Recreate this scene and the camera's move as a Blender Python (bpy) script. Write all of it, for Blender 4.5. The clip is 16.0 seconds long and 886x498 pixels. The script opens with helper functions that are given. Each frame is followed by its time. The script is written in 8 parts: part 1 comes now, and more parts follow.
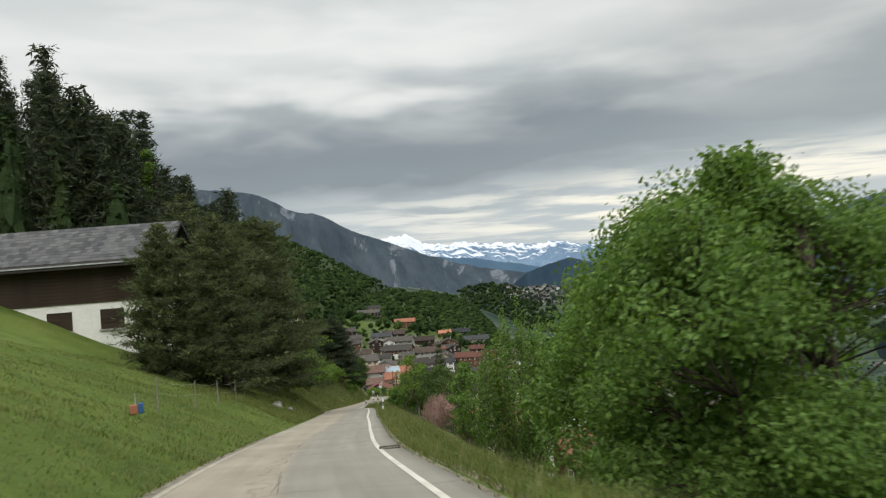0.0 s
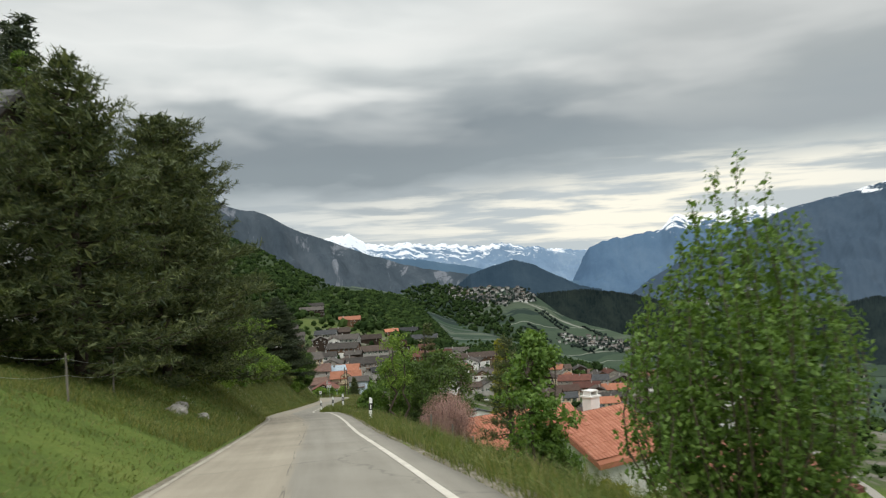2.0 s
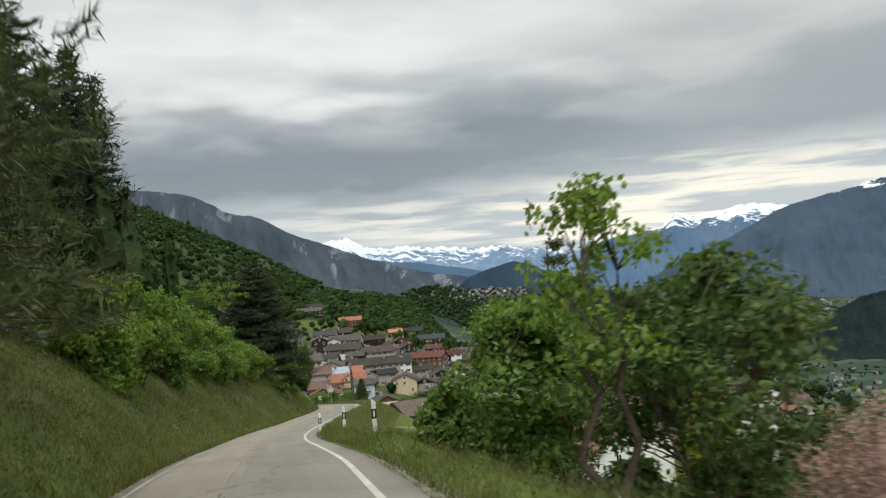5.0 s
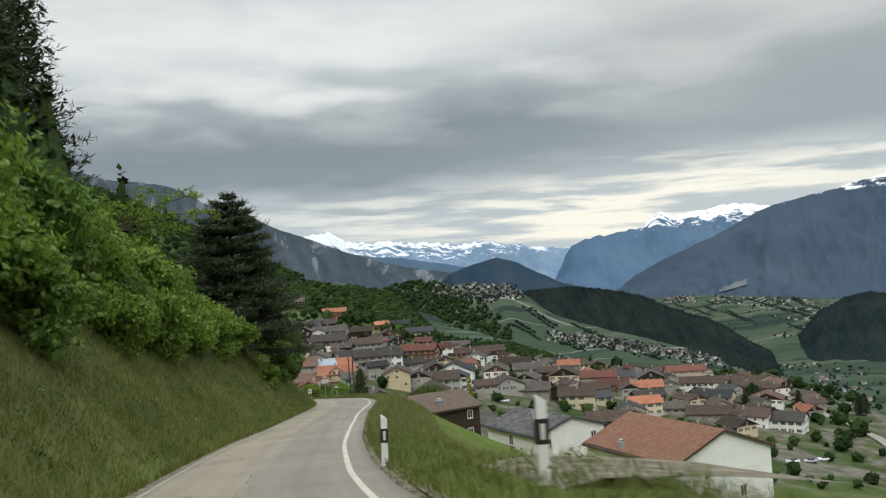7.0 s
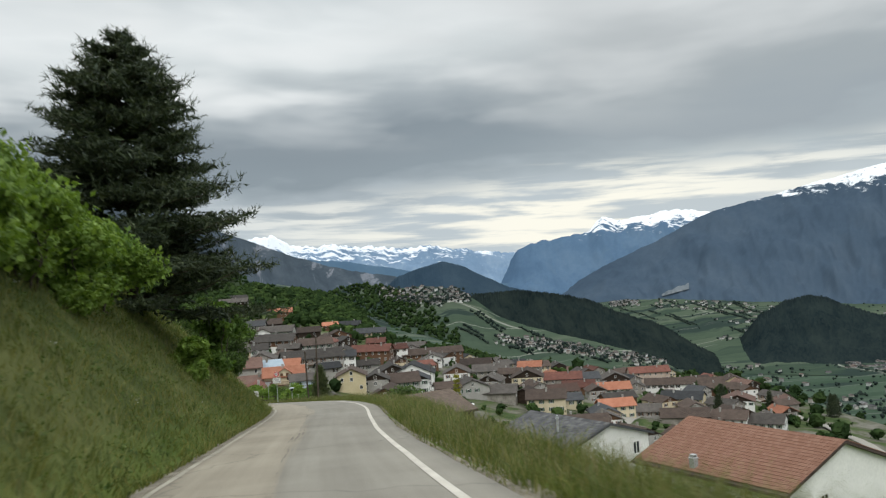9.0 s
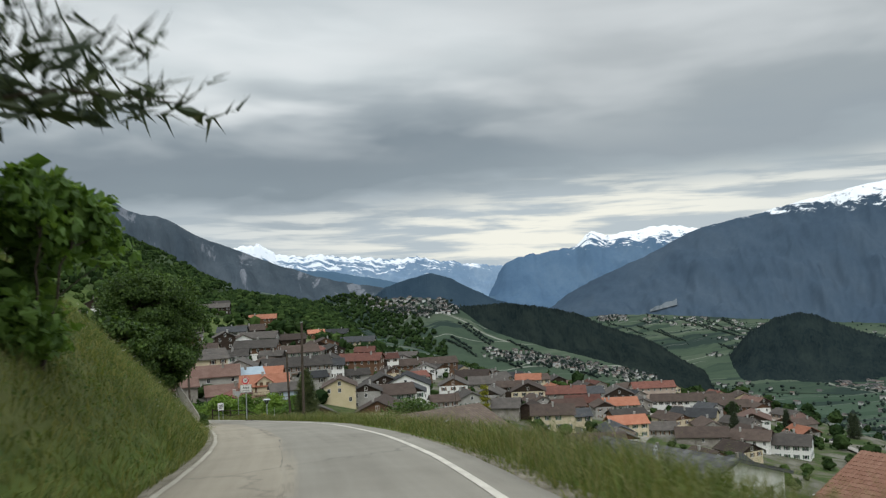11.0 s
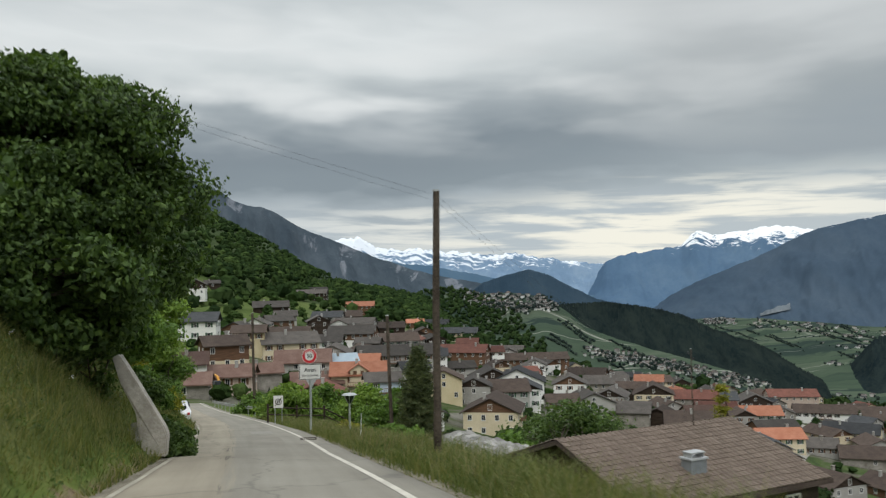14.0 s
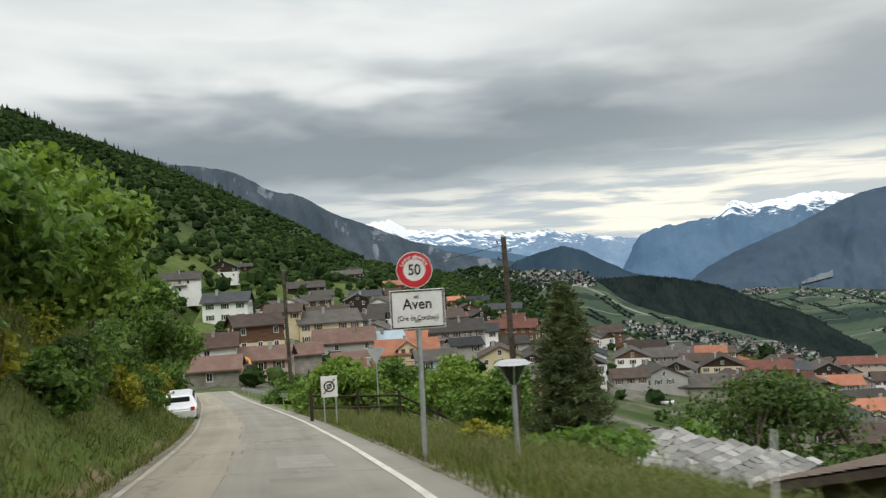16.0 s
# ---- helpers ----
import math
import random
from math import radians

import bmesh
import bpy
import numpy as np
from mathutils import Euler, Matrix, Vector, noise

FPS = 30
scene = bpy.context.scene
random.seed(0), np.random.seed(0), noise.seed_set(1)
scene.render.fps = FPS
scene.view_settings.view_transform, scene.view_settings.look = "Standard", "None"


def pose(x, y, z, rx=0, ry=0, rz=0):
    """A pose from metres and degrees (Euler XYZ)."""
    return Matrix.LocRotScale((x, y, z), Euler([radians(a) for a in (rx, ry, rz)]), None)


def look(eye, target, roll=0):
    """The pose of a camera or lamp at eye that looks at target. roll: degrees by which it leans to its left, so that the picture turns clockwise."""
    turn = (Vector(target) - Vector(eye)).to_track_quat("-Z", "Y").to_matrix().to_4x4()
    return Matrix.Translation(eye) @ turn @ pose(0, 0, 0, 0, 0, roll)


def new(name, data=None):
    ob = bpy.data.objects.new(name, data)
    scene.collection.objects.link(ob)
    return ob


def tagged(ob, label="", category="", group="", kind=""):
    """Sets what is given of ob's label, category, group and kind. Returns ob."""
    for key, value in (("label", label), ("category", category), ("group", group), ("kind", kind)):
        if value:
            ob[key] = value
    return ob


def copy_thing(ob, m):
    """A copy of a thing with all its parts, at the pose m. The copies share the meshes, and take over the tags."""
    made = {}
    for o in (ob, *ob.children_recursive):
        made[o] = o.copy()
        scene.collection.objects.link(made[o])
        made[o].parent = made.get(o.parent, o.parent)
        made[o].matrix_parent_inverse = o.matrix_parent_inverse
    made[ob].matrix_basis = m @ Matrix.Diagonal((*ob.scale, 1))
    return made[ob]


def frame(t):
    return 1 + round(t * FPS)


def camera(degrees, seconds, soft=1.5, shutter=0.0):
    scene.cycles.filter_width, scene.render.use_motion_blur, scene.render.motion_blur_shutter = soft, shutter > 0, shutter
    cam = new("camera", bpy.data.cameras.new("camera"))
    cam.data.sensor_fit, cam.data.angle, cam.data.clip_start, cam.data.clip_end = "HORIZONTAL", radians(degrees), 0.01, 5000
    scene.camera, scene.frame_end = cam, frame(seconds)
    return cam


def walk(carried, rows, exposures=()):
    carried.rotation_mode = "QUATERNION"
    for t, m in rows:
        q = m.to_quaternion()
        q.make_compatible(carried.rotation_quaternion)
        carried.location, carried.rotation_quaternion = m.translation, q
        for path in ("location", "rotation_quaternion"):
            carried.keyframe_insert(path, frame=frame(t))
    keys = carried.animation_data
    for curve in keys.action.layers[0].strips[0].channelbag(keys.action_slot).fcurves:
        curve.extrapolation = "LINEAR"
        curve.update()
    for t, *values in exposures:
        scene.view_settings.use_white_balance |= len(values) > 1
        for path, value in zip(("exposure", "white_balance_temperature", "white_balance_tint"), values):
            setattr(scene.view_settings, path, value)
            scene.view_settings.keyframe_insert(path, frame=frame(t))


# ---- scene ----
cam = camera(58.24, 16.0, soft=1.25, shutter=0.3)
PATH = [
    (0.0, pose(0.001, 0.000, 1.401, 92.061, 4.530, -0.061)),
    (0.5, pose(-1.296, 6.713, 0.446, 92.465, 4.455, -0.930)),
    (1.0, pose(-2.481, 13.390, -0.490, 92.639, 3.948, -1.815)),
    (1.5, pose(-3.503, 20.010, -1.457, 92.218, 3.946, -3.179)),
    (2.0, pose(-4.390, 26.330, -2.363, 91.898, 3.757, -4.218)),
    (2.5, pose(-4.911, 32.364, -3.182, 91.933, 3.249, -5.267)),
    (3.0, pose(-5.309, 38.567, -4.035, 92.279, 2.993, -7.783)),
    (3.5, pose(-5.786, 44.930, -4.915, 92.552, 3.319, -8.500)),
    (4.0, pose(-6.327, 51.389, -5.777, 92.602, 3.835, -7.397)),
    (4.5, pose(-6.871, 57.825, -6.646, 92.524, 4.600, -5.325)),
    (5.0, pose(-7.604, 64.274, -7.512, 92.158, 4.661, -4.338)),
    (6.0, pose(-9.771, 77.386, -9.320, 91.545, 4.514, -5.017)),
    (6.75, pose(-11.061, 87.383, -10.690, 91.627, 4.114, -5.527)),
    (7.5, pose(-13.030, 97.187, -12.375, 92.206, 3.449, -6.037)),
    (8.0, pose(-13.524, 103.875, -13.320, 92.132, 3.742, -6.998)),
    (8.5, pose(-13.998, 110.586, -14.263, 91.993, 3.763, -8.187)),
    (9.0, pose(-14.332, 117.187, -15.190, 91.902, 3.749, -9.686)),
    (9.75, pose(-14.339, 126.959, -16.485, 91.732, 3.589, -10.031)),
    (10.5, pose(-14.352, 136.456, -17.653, 92.059, 3.163, -10.375)),
    (11.5, pose(-13.994, 148.165, -19.020, 93.220, 2.210, -10.834)),
    (12.0, pose(-13.579, 153.825, -19.681, 92.748, 1.480, -10.725)),
    (12.5, pose(-13.632, 159.346, -20.342, 92.447, 1.366, -10.203)),
    (13.0, pose(-13.863, 164.832, -21.008, 92.651, 1.761, -8.552)),
    (13.5, pose(-14.331, 170.287, -21.683, 92.699, 0.923, -6.727)),
    (14.0, pose(-14.932, 175.780, -22.392, 92.749, 1.197, -3.723)),
    (14.5, pose(-15.626, 181.230, -23.135, 92.244, 2.079, -2.664)),
    (15.0, pose(-16.409, 186.409, -23.827, 91.689, 2.263, -3.390)),
    (15.5, pose(-17.320, 191.398, -24.503, 91.600, 1.956, -2.718)),
    (16.0, pose(-18.257, 196.359, -25.190, 91.469, 3.287, -1.387)),
]
walk(cam, PATH, exposures=[(0.0, 0.07, 6720, 9), (5.0, 0.1, 6680, 9), (8.0, 0.03, 6520, 9), (9.0, 0.06, 6480, 9), (12.5, -0.12, 6320, 8), (14.5, 0.0, 6560, 9), (15.5, 0.22, 6640, 9), (16.0, 0.14, 6640, 9)])

# ---- sky and sun ----
world = bpy.data.worlds.new("overcast_sky")
scene.world = world
world.use_nodes = True


def link(nt, a, b):
    nt.links.new(a, b)


def mathn(nt, op, a, b=None, clamp=False):
    n = nt.nodes.new("ShaderNodeMath")
    n.operation = op
    n.use_clamp = clamp
    for k, v in enumerate((a, b)):
        if v is None:
            continue
        if isinstance(v, (int, float)):
            n.inputs[k].default_value = v
        else:
            link(nt, v, n.inputs[k])
    return n.outputs[0]


def ramp(nt, fac, stops):
    n = nt.nodes.new("ShaderNodeValToRGB")
    els = n.color_ramp.elements
    while len(els) < len(stops):
        els.new(0.5)
    for e, (p, c) in zip(els, stops):
        e.position = p
        e.color = (*c, 1) if len(c) == 3 else c
    if fac is not None:
        link(nt, fac, n.inputs[0])
    return n.outputs[0]


def mixc(nt, fac, a, b, blend="MIX"):
    n = nt.nodes.new("ShaderNodeMix")
    n.data_type = "RGBA"
    n.blend_type = blend
    for sock, v in ((n.inputs[0], fac), (n.inputs[6], a), (n.inputs[7], b)):
        if isinstance(v, (int, float)):
            sock.default_value = v
        elif isinstance(v, tuple):
            sock.default_value = (*v, 1)
        else:
            link(nt, v, sock)
    return n.outputs[2]


def noisen(nt, vec, scale, detail=4, rough=0.55, distort=0.0):
    n = nt.nodes.new("ShaderNodeTexNoise")
    n.inputs["Scale"].default_value = scale
    n.inputs["Detail"].default_value = detail
    n.inputs["Roughness"].default_value = rough
    n.inputs["Distortion"].default_value = distort
    if vec is not None:
        link(nt, vec, n.inputs["Vector"])
    return n.outputs[0]


def build_sky():
    nt = world.node_tree
    bg = nt.nodes["Background"]
    tc = nt.nodes.new("ShaderNodeTexCoord")
    sky = nt.nodes.new("ShaderNodeTexSky")
    sky.sky_type = "NISHITA"
    sky.sun_disc = False
    sky.sun_elevation, sky.sun_rotation = radians(46), radians(192)
    sep = nt.nodes.new("ShaderNodeSeparateXYZ")
    link(nt, tc.outputs["Generated"], sep.inputs[0])
    x, y, z = sep.outputs
    az = mathn(nt, "ARCTAN2", x, y)
    el = mathn(nt, "ARCSINE", z)

    def sheet(kx, ky, scale, detail, rough, distort, shift=0.0):
        """Cloud noise over bearing and height, drawn out sideways."""
        c = nt.nodes.new("ShaderNodeCombineXYZ")
        link(nt, mathn(nt, "MULTIPLY", az, kx), c.inputs[0])
        link(nt, mathn(nt, "ADD", mathn(nt, "MULTIPLY", el, ky), mathn(nt, "MULTIPLY", az, shift)), c.inputs[1])
        return noisen(nt, c.outputs[0], scale, detail, rough, distort)

    def off(n, amount):
        return mathn(nt, "MULTIPLY", mathn(nt, "SUBTRACT", n, 0.5), amount)

    def soft(v, a, b_):
        n = nt.nodes.new("ShaderNodeMapRange")
        n.interpolation_type = "SMOOTHSTEP"
        n.inputs["From Min"].default_value, n.inputs["From Max"].default_value = a, b_
        link(nt, v, n.inputs["Value"])
        return n.outputs[0]
    big = sheet(3.0, 8.0, 1.15, 4, 0.5, 0.4, 0.35)
    mid = sheet(3.2, 14.0, 1.2, 3, 0.45, 0.2, 0.5)
    fine = sheet(8.0, 26.0, 1.5, 5, 0.55, 0.3, 0.6)
    # stratus in layers: a heavy grey-blue roll over thin bright veils, a torn pale sheet above it
    hgt = mathn(nt, "SUBTRACT", el, mathn(nt, "MULTIPLY", az, 0.03))
    hgt = mathn(nt, "ADD", hgt, mathn(nt, "ADD", off(big, 0.10), mathn(nt, "ADD", off(mid, 0.09), off(fine, 0.022))))
    hgt = mathn(nt, "MULTIPLY", hgt, 2.0)
    torn = ramp(nt, hgt, [(0.0, (0.52, 0.59, 0.63)), (0.14, (0.50, 0.56, 0.595)), (0.205, (0.41, 0.465, 0.50)), (0.25, (0.27, 0.32, 0.355)), (0.34, (0.245, 0.29, 0.325)), (0.43, (0.41, 0.455, 0.48)), (0.52, (0.68, 0.72, 0.725)), (0.60, (0.80, 0.83, 0.83)), (0.68, (0.64, 0.68, 0.69)), (1.0, (0.62, 0.65, 0.66))])
    closed = ramp(nt, hgt, [(0.0, (0.55, 0.61, 0.64)), (0.15, (0.53, 0.585, 0.61)), (0.22, (0.43, 0.485, 0.51)), (0.29, (0.355, 0.40, 0.43)), (0.38, (0.38, 0.42, 0.44)), (0.50, (0.485, 0.515, 0.525)), (0.64, (0.60, 0.625, 0.63)), (0.78, (0.66, 0.68, 0.68)), (1.0, (0.58, 0.60, 0.61))])
    east = soft(mathn(nt, "ADD", az, mathn(nt, "ADD", off(big, 0.7), off(mid, 0.3))), 0.02, 0.46)
    deck = mixc(nt, east, torn, closed)
    # rents in the upper sheet
    rent = mathn(nt, "MULTIPLY", soft(mathn(nt, "ADD", mathn(nt, "MULTIPLY", mid, 0.65), mathn(nt, "MULTIPLY", big, 0.35)), 0.44, 0.63), mathn(nt, "MULTIPLY", soft(el, 0.15, 0.23), mathn(nt, "SUBTRACT", 1.0, soft(el, 0.30, 0.40))))
    rent = mathn(nt, "MULTIPLY", rent, mathn(nt, "SUBTRACT", 0.9, mathn(nt, "MULTIPLY", east, 0.6)))
    deck = mixc(nt, rent, deck, (0.84, 0.86, 0.855))
    # bright veils and dark bars low over the far ranges, warm where the sun stands behind them
    sund = (math.sin(radians(20)), math.cos(radians(20)))
    face = mathn(nt, "ADD", mathn(nt, "MULTIPLY", x, sund[0]), mathn(nt, "MULTIPLY", y, sund[1]))
    near = mathn(nt, "POWER", mathn(nt, "MAXIMUM", face, 0.0), 7.0)
    low = mathn(nt, "SUBTRACT", 1.0, soft(mathn(nt, "SUBTRACT", el, mathn(nt, "ADD", mathn(nt, "MULTIPLY", az, 0.035), off(mid, 0.06))), 0.075, 0.125))
    streak = sheet(5.0, 50.0, 1.0, 5, 0.55, 0.25, 1.2)
    gap = soft(streak, 0.42, 0.58)
    fac = mathn(nt, "MULTIPLY", mathn(nt, "MULTIPLY", gap, low), mathn(nt, "ADD", mathn(nt, "MULTIPLY", near, 0.75), 0.3), clamp=True)
    warm = mixc(nt, near, (0.68, 0.74, 0.78), (1.0, 0.965, 0.84))
    col = mixc(nt, fac, deck, warm)
    # a little of the clear sky above shows through the deck
    thin = mixc(nt, 1.0, col, mixc(nt, 1.0, sky.outputs[0], (0.0032, 0.0022, 0.0016), "MULTIPLY"), "ADD")
    # an overcast sky is brightest overhead
    zen = mathn(nt, "ADD", 1.0, mathn(nt, "MULTIPLY", mathn(nt, "MAXIMUM", mathn(nt, "SUBTRACT", z, 0.40), 0.0), 4.0))
    zv = nt.nodes.new("ShaderNodeCombineXYZ")
    for k in range(3):
        link(nt, zen, zv.inputs[k])
    thin = mixc(nt, 1.0, thin, zv.outputs[0], "MULTIPLY")
    thin = mixc(nt, 1.0, thin, (0.99, 1.0, 1.015), "MULTIPLY")
    link(nt, thin, bg.inputs[0])
    bg.inputs[1].default_value = 0.95


build_sky()
# soft fill added from behind the walk to brighten facing walls; the glow lies ahead
sun = bpy.data.lights.new("sun", "SUN")
sun.energy, sun.angle, sun.color = 1.2, radians(40), (1.0, 0.98, 0.94)
new("sun", sun).matrix_world = look((0, 0, 200), (16, 76, 120))
scene.view_settings.exposure = 0.0

# ---- materials ----
MATS = {}


def material(name, rough=0.8, metal=0.0, spec=0.3):
    m = bpy.data.materials.new(name)
    m.use_nodes = True
    b = m.node_tree.nodes["Principled BSDF"]
    b.inputs["Roughness"].default_value = rough
    b.inputs["Metallic"].default_value = metal
    b.inputs["Specular IOR Level"].default_value = spec
    MATS[name] = m
    return m, m.node_tree, b


def coords(nt, kind="Object", scale=None):
    tc = nt.nodes.new("ShaderNodeTexCoord")
    out = tc.outputs[kind]
    if scale:
        mp = nt.nodes.new("ShaderNodeMapping")
        mp.inputs["Scale"].default_value = scale
        link(nt, out, mp.inputs[0])
        out = mp.outputs[0]
    return out


def bump(nt, b, height, strength, dist=0.02):
    n = nt.nodes.new("ShaderNodeBump")
    n.inputs["Strength"].default_value = strength
    n.inputs["Distance"].default_value = dist
    link(nt, height, n.inputs["Height"])
    link(nt, n.outputs[0], b.inputs["Normal"])


def rnd(nt, island=False):
    if island:
        return nt.nodes.new("ShaderNodeNewGeometry").outputs["Random Per Island"]
    return nt.nodes.new("ShaderNodeObjectInfo").outputs["Random"]


def mottled(name, a, b_, scale=1.0, fine=12.0, rough=0.85, spec=0.2, bumps=0.3, dist=0.02, kind="Object", vary=0.0, stretch=None):
    """A surface that varies between two colours at two scales."""
    m, nt, b = material(name, rough, 0.0, spec)
    co = coords(nt, kind, stretch)
    n1 = noisen(nt, co, scale, 4)
    n2 = noisen(nt, co, fine, 5, 0.6)
    f = mathn(nt, "ADD", mathn(nt, "MULTIPLY", n1, 0.6), mathn(nt, "MULTIPLY", n2, 0.4))
    col = ramp(nt, f, [(0.36, a), (0.64, b_)])
    if vary:
        r = rnd(nt)
        v = mathn(nt, "ADD", mathn(nt, "MULTIPLY", r, vary), 1 - vary / 2)
        cv = nt.nodes.new("ShaderNodeCombineXYZ")
        for k in range(3):
            link(nt, v, cv.inputs[k])
        col = mixc(nt, 1.0, col, cv.outputs[0], "MULTIPLY")
    link(nt, col, b.inputs["Base Color"])
    if bumps:
        bump(nt, b, n2, bumps, dist)
    return m


def leafy_mat(name, a, b_, c, trans=0.25, own=0.55, patch=0.9, relief=0.0):
    """Leaves: each one its own green, letting some light through. own: how much single leaves differ; patch: scale of the drifts of colour."""
    m, nt, b = material(name, 0.9 if relief else 0.55, 0.0, 0.0 if relief else 0.25)
    r = rnd(nt, True)
    n = noisen(nt, coords(nt), patch, 3)
    f = mathn(nt, "ADD", mathn(nt, "MULTIPLY", r, own), mathn(nt, "MULTIPLY", n, 1 - own))
    col = ramp(nt, f, [(0.22, a), (0.5, b_), (0.8, c)])
    link(nt, col, b.inputs["Base Color"])
    if relief:
        bump(nt, b, noisen(nt, coords(nt), 0.9, 4, 0.7), 0.7, relief)
    tr = nt.nodes.new("ShaderNodeBsdfTranslucent")
    link(nt, mixc(nt, 1.0, col, (1.0, 1.0, 0.5), "MULTIPLY"), tr.inputs[0])
    mx = nt.nodes.new("ShaderNodeMixShader")
    mx.inputs[0].default_value = trans
    link(nt, b.outputs[0], mx.inputs[1])
    link(nt, tr.outputs[0], mx.inputs[2])
    link(nt, mx.outputs[0], nt.nodes["Material Output"].inputs[0])
    return m


def ground_mat():
    m, nt, b = material("meadow", 0.95, 0.0, 0.05)
    co = coords(nt)
    n1 = noisen(nt, co, 0.02, 5, 0.6)
    n2 = noisen(nt, co, 0.35, 5, 0.65)
    n3 = noisen(nt, co, 6.0, 5, 0.7)
    f = mathn(nt, "ADD", mathn(nt, "MULTIPLY", n1, 0.4), mathn(nt, "ADD", mathn(nt, "MULTIPLY", n2, 0.35), mathn(nt, "MULTIPLY", n3, 0.25)))
    col = ramp(nt, f, [(0.36, (0.05, 0.075, 0.02)), (0.47, (0.09, 0.13, 0.03)), (0.56, (0.13, 0.165, 0.042)), (0.66, (0.215, 0.21, 0.085))])
    # far slopes: vineyard terraces, fields, dark copses and pale tracks
    sx = nt.nodes.new("ShaderNodeSeparateXYZ")
    link(nt, co, sx.inputs[0])
    far = mathn(nt, "MAXIMUM", mathn(nt, "MULTIPLY", mathn(nt, "SUBTRACT", sx.outputs[1], 900.0), 0.004, clamp=True), mathn(nt, "MULTIPLY", mathn(nt, "SUBTRACT", sx.outputs[0], 300.0), 0.01, clamp=True))
    mp = nt.nodes.new("ShaderNodeMapping")
    mp.inputs["Rotation"].default_value = (0, 0, 0.5)
    mp.inputs["Scale"].default_value = (0.3, 1.4, 1.4)
    link(nt, co, mp.inputs[0])
    vo = nt.nodes.new("ShaderNodeTexVoronoi")
    vo.inputs["Scale"].default_value = 0.011
    link(nt, mp.outputs[0], vo.inputs["Vector"])
    sr = nt.nodes.new("ShaderNodeSeparateColor")
    link(nt, vo.outputs["Color"], sr.inputs[0])
    nv = noisen(nt, mp.outputs[0], 0.05, 4, 0.6)
    plot = ramp(nt, mathn(nt, "ADD", mathn(nt, "MULTIPLY", sr.outputs[0], 0.7), mathn(nt, "MULTIPLY", nv, 0.3)), [(0.2, (0.045, 0.075, 0.042)), (0.45, (0.065, 0.10, 0.058)), (0.7, (0.085, 0.12, 0.07)), (0.85, (0.12, 0.14, 0.09))])
    copse = ramp(nt, noisen(nt, mp.outputs[0], 0.006, 5, 0.6), [(0.53, (0, 0, 0)), (0.57, (1, 1, 1))])
    plot = mixc(nt, copse, plot, (0.03, 0.048, 0.035))
    ve = nt.nodes.new("ShaderNodeTexVoronoi")
    ve.feature = "DISTANCE_TO_EDGE"
    ve.inputs["Scale"].default_value = 0.006
    link(nt, mp.outputs[0], ve.inputs["Vector"])
    track = mathn(nt, "SUBTRACT", 1.0, mathn(nt, "MULTIPLY", ve.outputs[0], 50.0), clamp=True)
    plot = mixc(nt, mathn(nt, "MULTIPLY", track, 0.5), plot, (0.24, 0.235, 0.19))
    col = mixc(nt, far, col, plot)
    # ground beyond y 250 is darker and bluer than the grazed meadow
    far_tone = mathn(nt, "MULTIPLY", mathn(nt, "SUBTRACT", sx.outputs[1], 250.0), 0.02, clamp=True)
    col = mixc(nt, far_tone, col, mixc(nt, 1.0, col, (0.72, 0.74, 0.85), "MULTIPLY"))
    # floor of the woods on the upper slopes and behind the village, the trees' shade painted in dark
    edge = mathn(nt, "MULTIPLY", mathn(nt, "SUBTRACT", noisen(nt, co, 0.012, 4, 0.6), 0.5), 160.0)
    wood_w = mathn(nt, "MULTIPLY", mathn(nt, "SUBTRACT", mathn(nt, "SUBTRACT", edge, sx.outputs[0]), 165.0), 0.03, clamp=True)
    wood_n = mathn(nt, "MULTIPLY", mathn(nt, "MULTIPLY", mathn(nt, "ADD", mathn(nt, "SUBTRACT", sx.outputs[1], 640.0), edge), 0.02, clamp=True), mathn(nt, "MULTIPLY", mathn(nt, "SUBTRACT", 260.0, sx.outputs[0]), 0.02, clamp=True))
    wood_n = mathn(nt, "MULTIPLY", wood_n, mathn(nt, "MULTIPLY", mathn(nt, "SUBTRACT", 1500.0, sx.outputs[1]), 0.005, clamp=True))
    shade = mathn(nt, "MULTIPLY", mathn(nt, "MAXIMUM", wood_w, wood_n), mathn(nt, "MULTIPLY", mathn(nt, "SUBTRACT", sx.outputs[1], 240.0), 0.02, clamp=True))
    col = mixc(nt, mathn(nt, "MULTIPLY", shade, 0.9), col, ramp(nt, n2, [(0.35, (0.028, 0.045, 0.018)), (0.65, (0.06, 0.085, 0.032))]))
    # yards, lanes and kitchen gardens among the village houses
    vil = mathn(nt, "MULTIPLY", mathn(nt, "MULTIPLY", mathn(nt, "SUBTRACT", sx.outputs[1], 285.0), 0.05, clamp=True), mathn(nt, "MULTIPLY", mathn(nt, "ADD", sx.outputs[0], 62.0), 0.05, clamp=True))
    vil = mathn(nt, "MULTIPLY", vil, mathn(nt, "MULTIPLY", mathn(nt, "SUBTRACT", 640.0, sx.outputs[1]), 0.02, clamp=True))
    yard = ramp(nt, noisen(nt, co, 0.07, 5, 0.6, 0.6), [(0.38, (0.035, 0.055, 0.022)), (0.46, (0.06, 0.085, 0.03)), (0.52, (0.10, 0.095, 0.075)), (0.62, (0.17, 0.16, 0.14))])
    col = mixc(nt, mathn(nt, "MULTIPLY", vil, 0.9), col, yard)
    # rank grass and nettles on the steep inner bank, darkened in colour to stand for its shade
    uvb = nt.nodes.new("ShaderNodeUVMap")
    uvb.uv_map = "road"
    sb = nt.nodes.new("ShaderNodeSeparateXYZ")
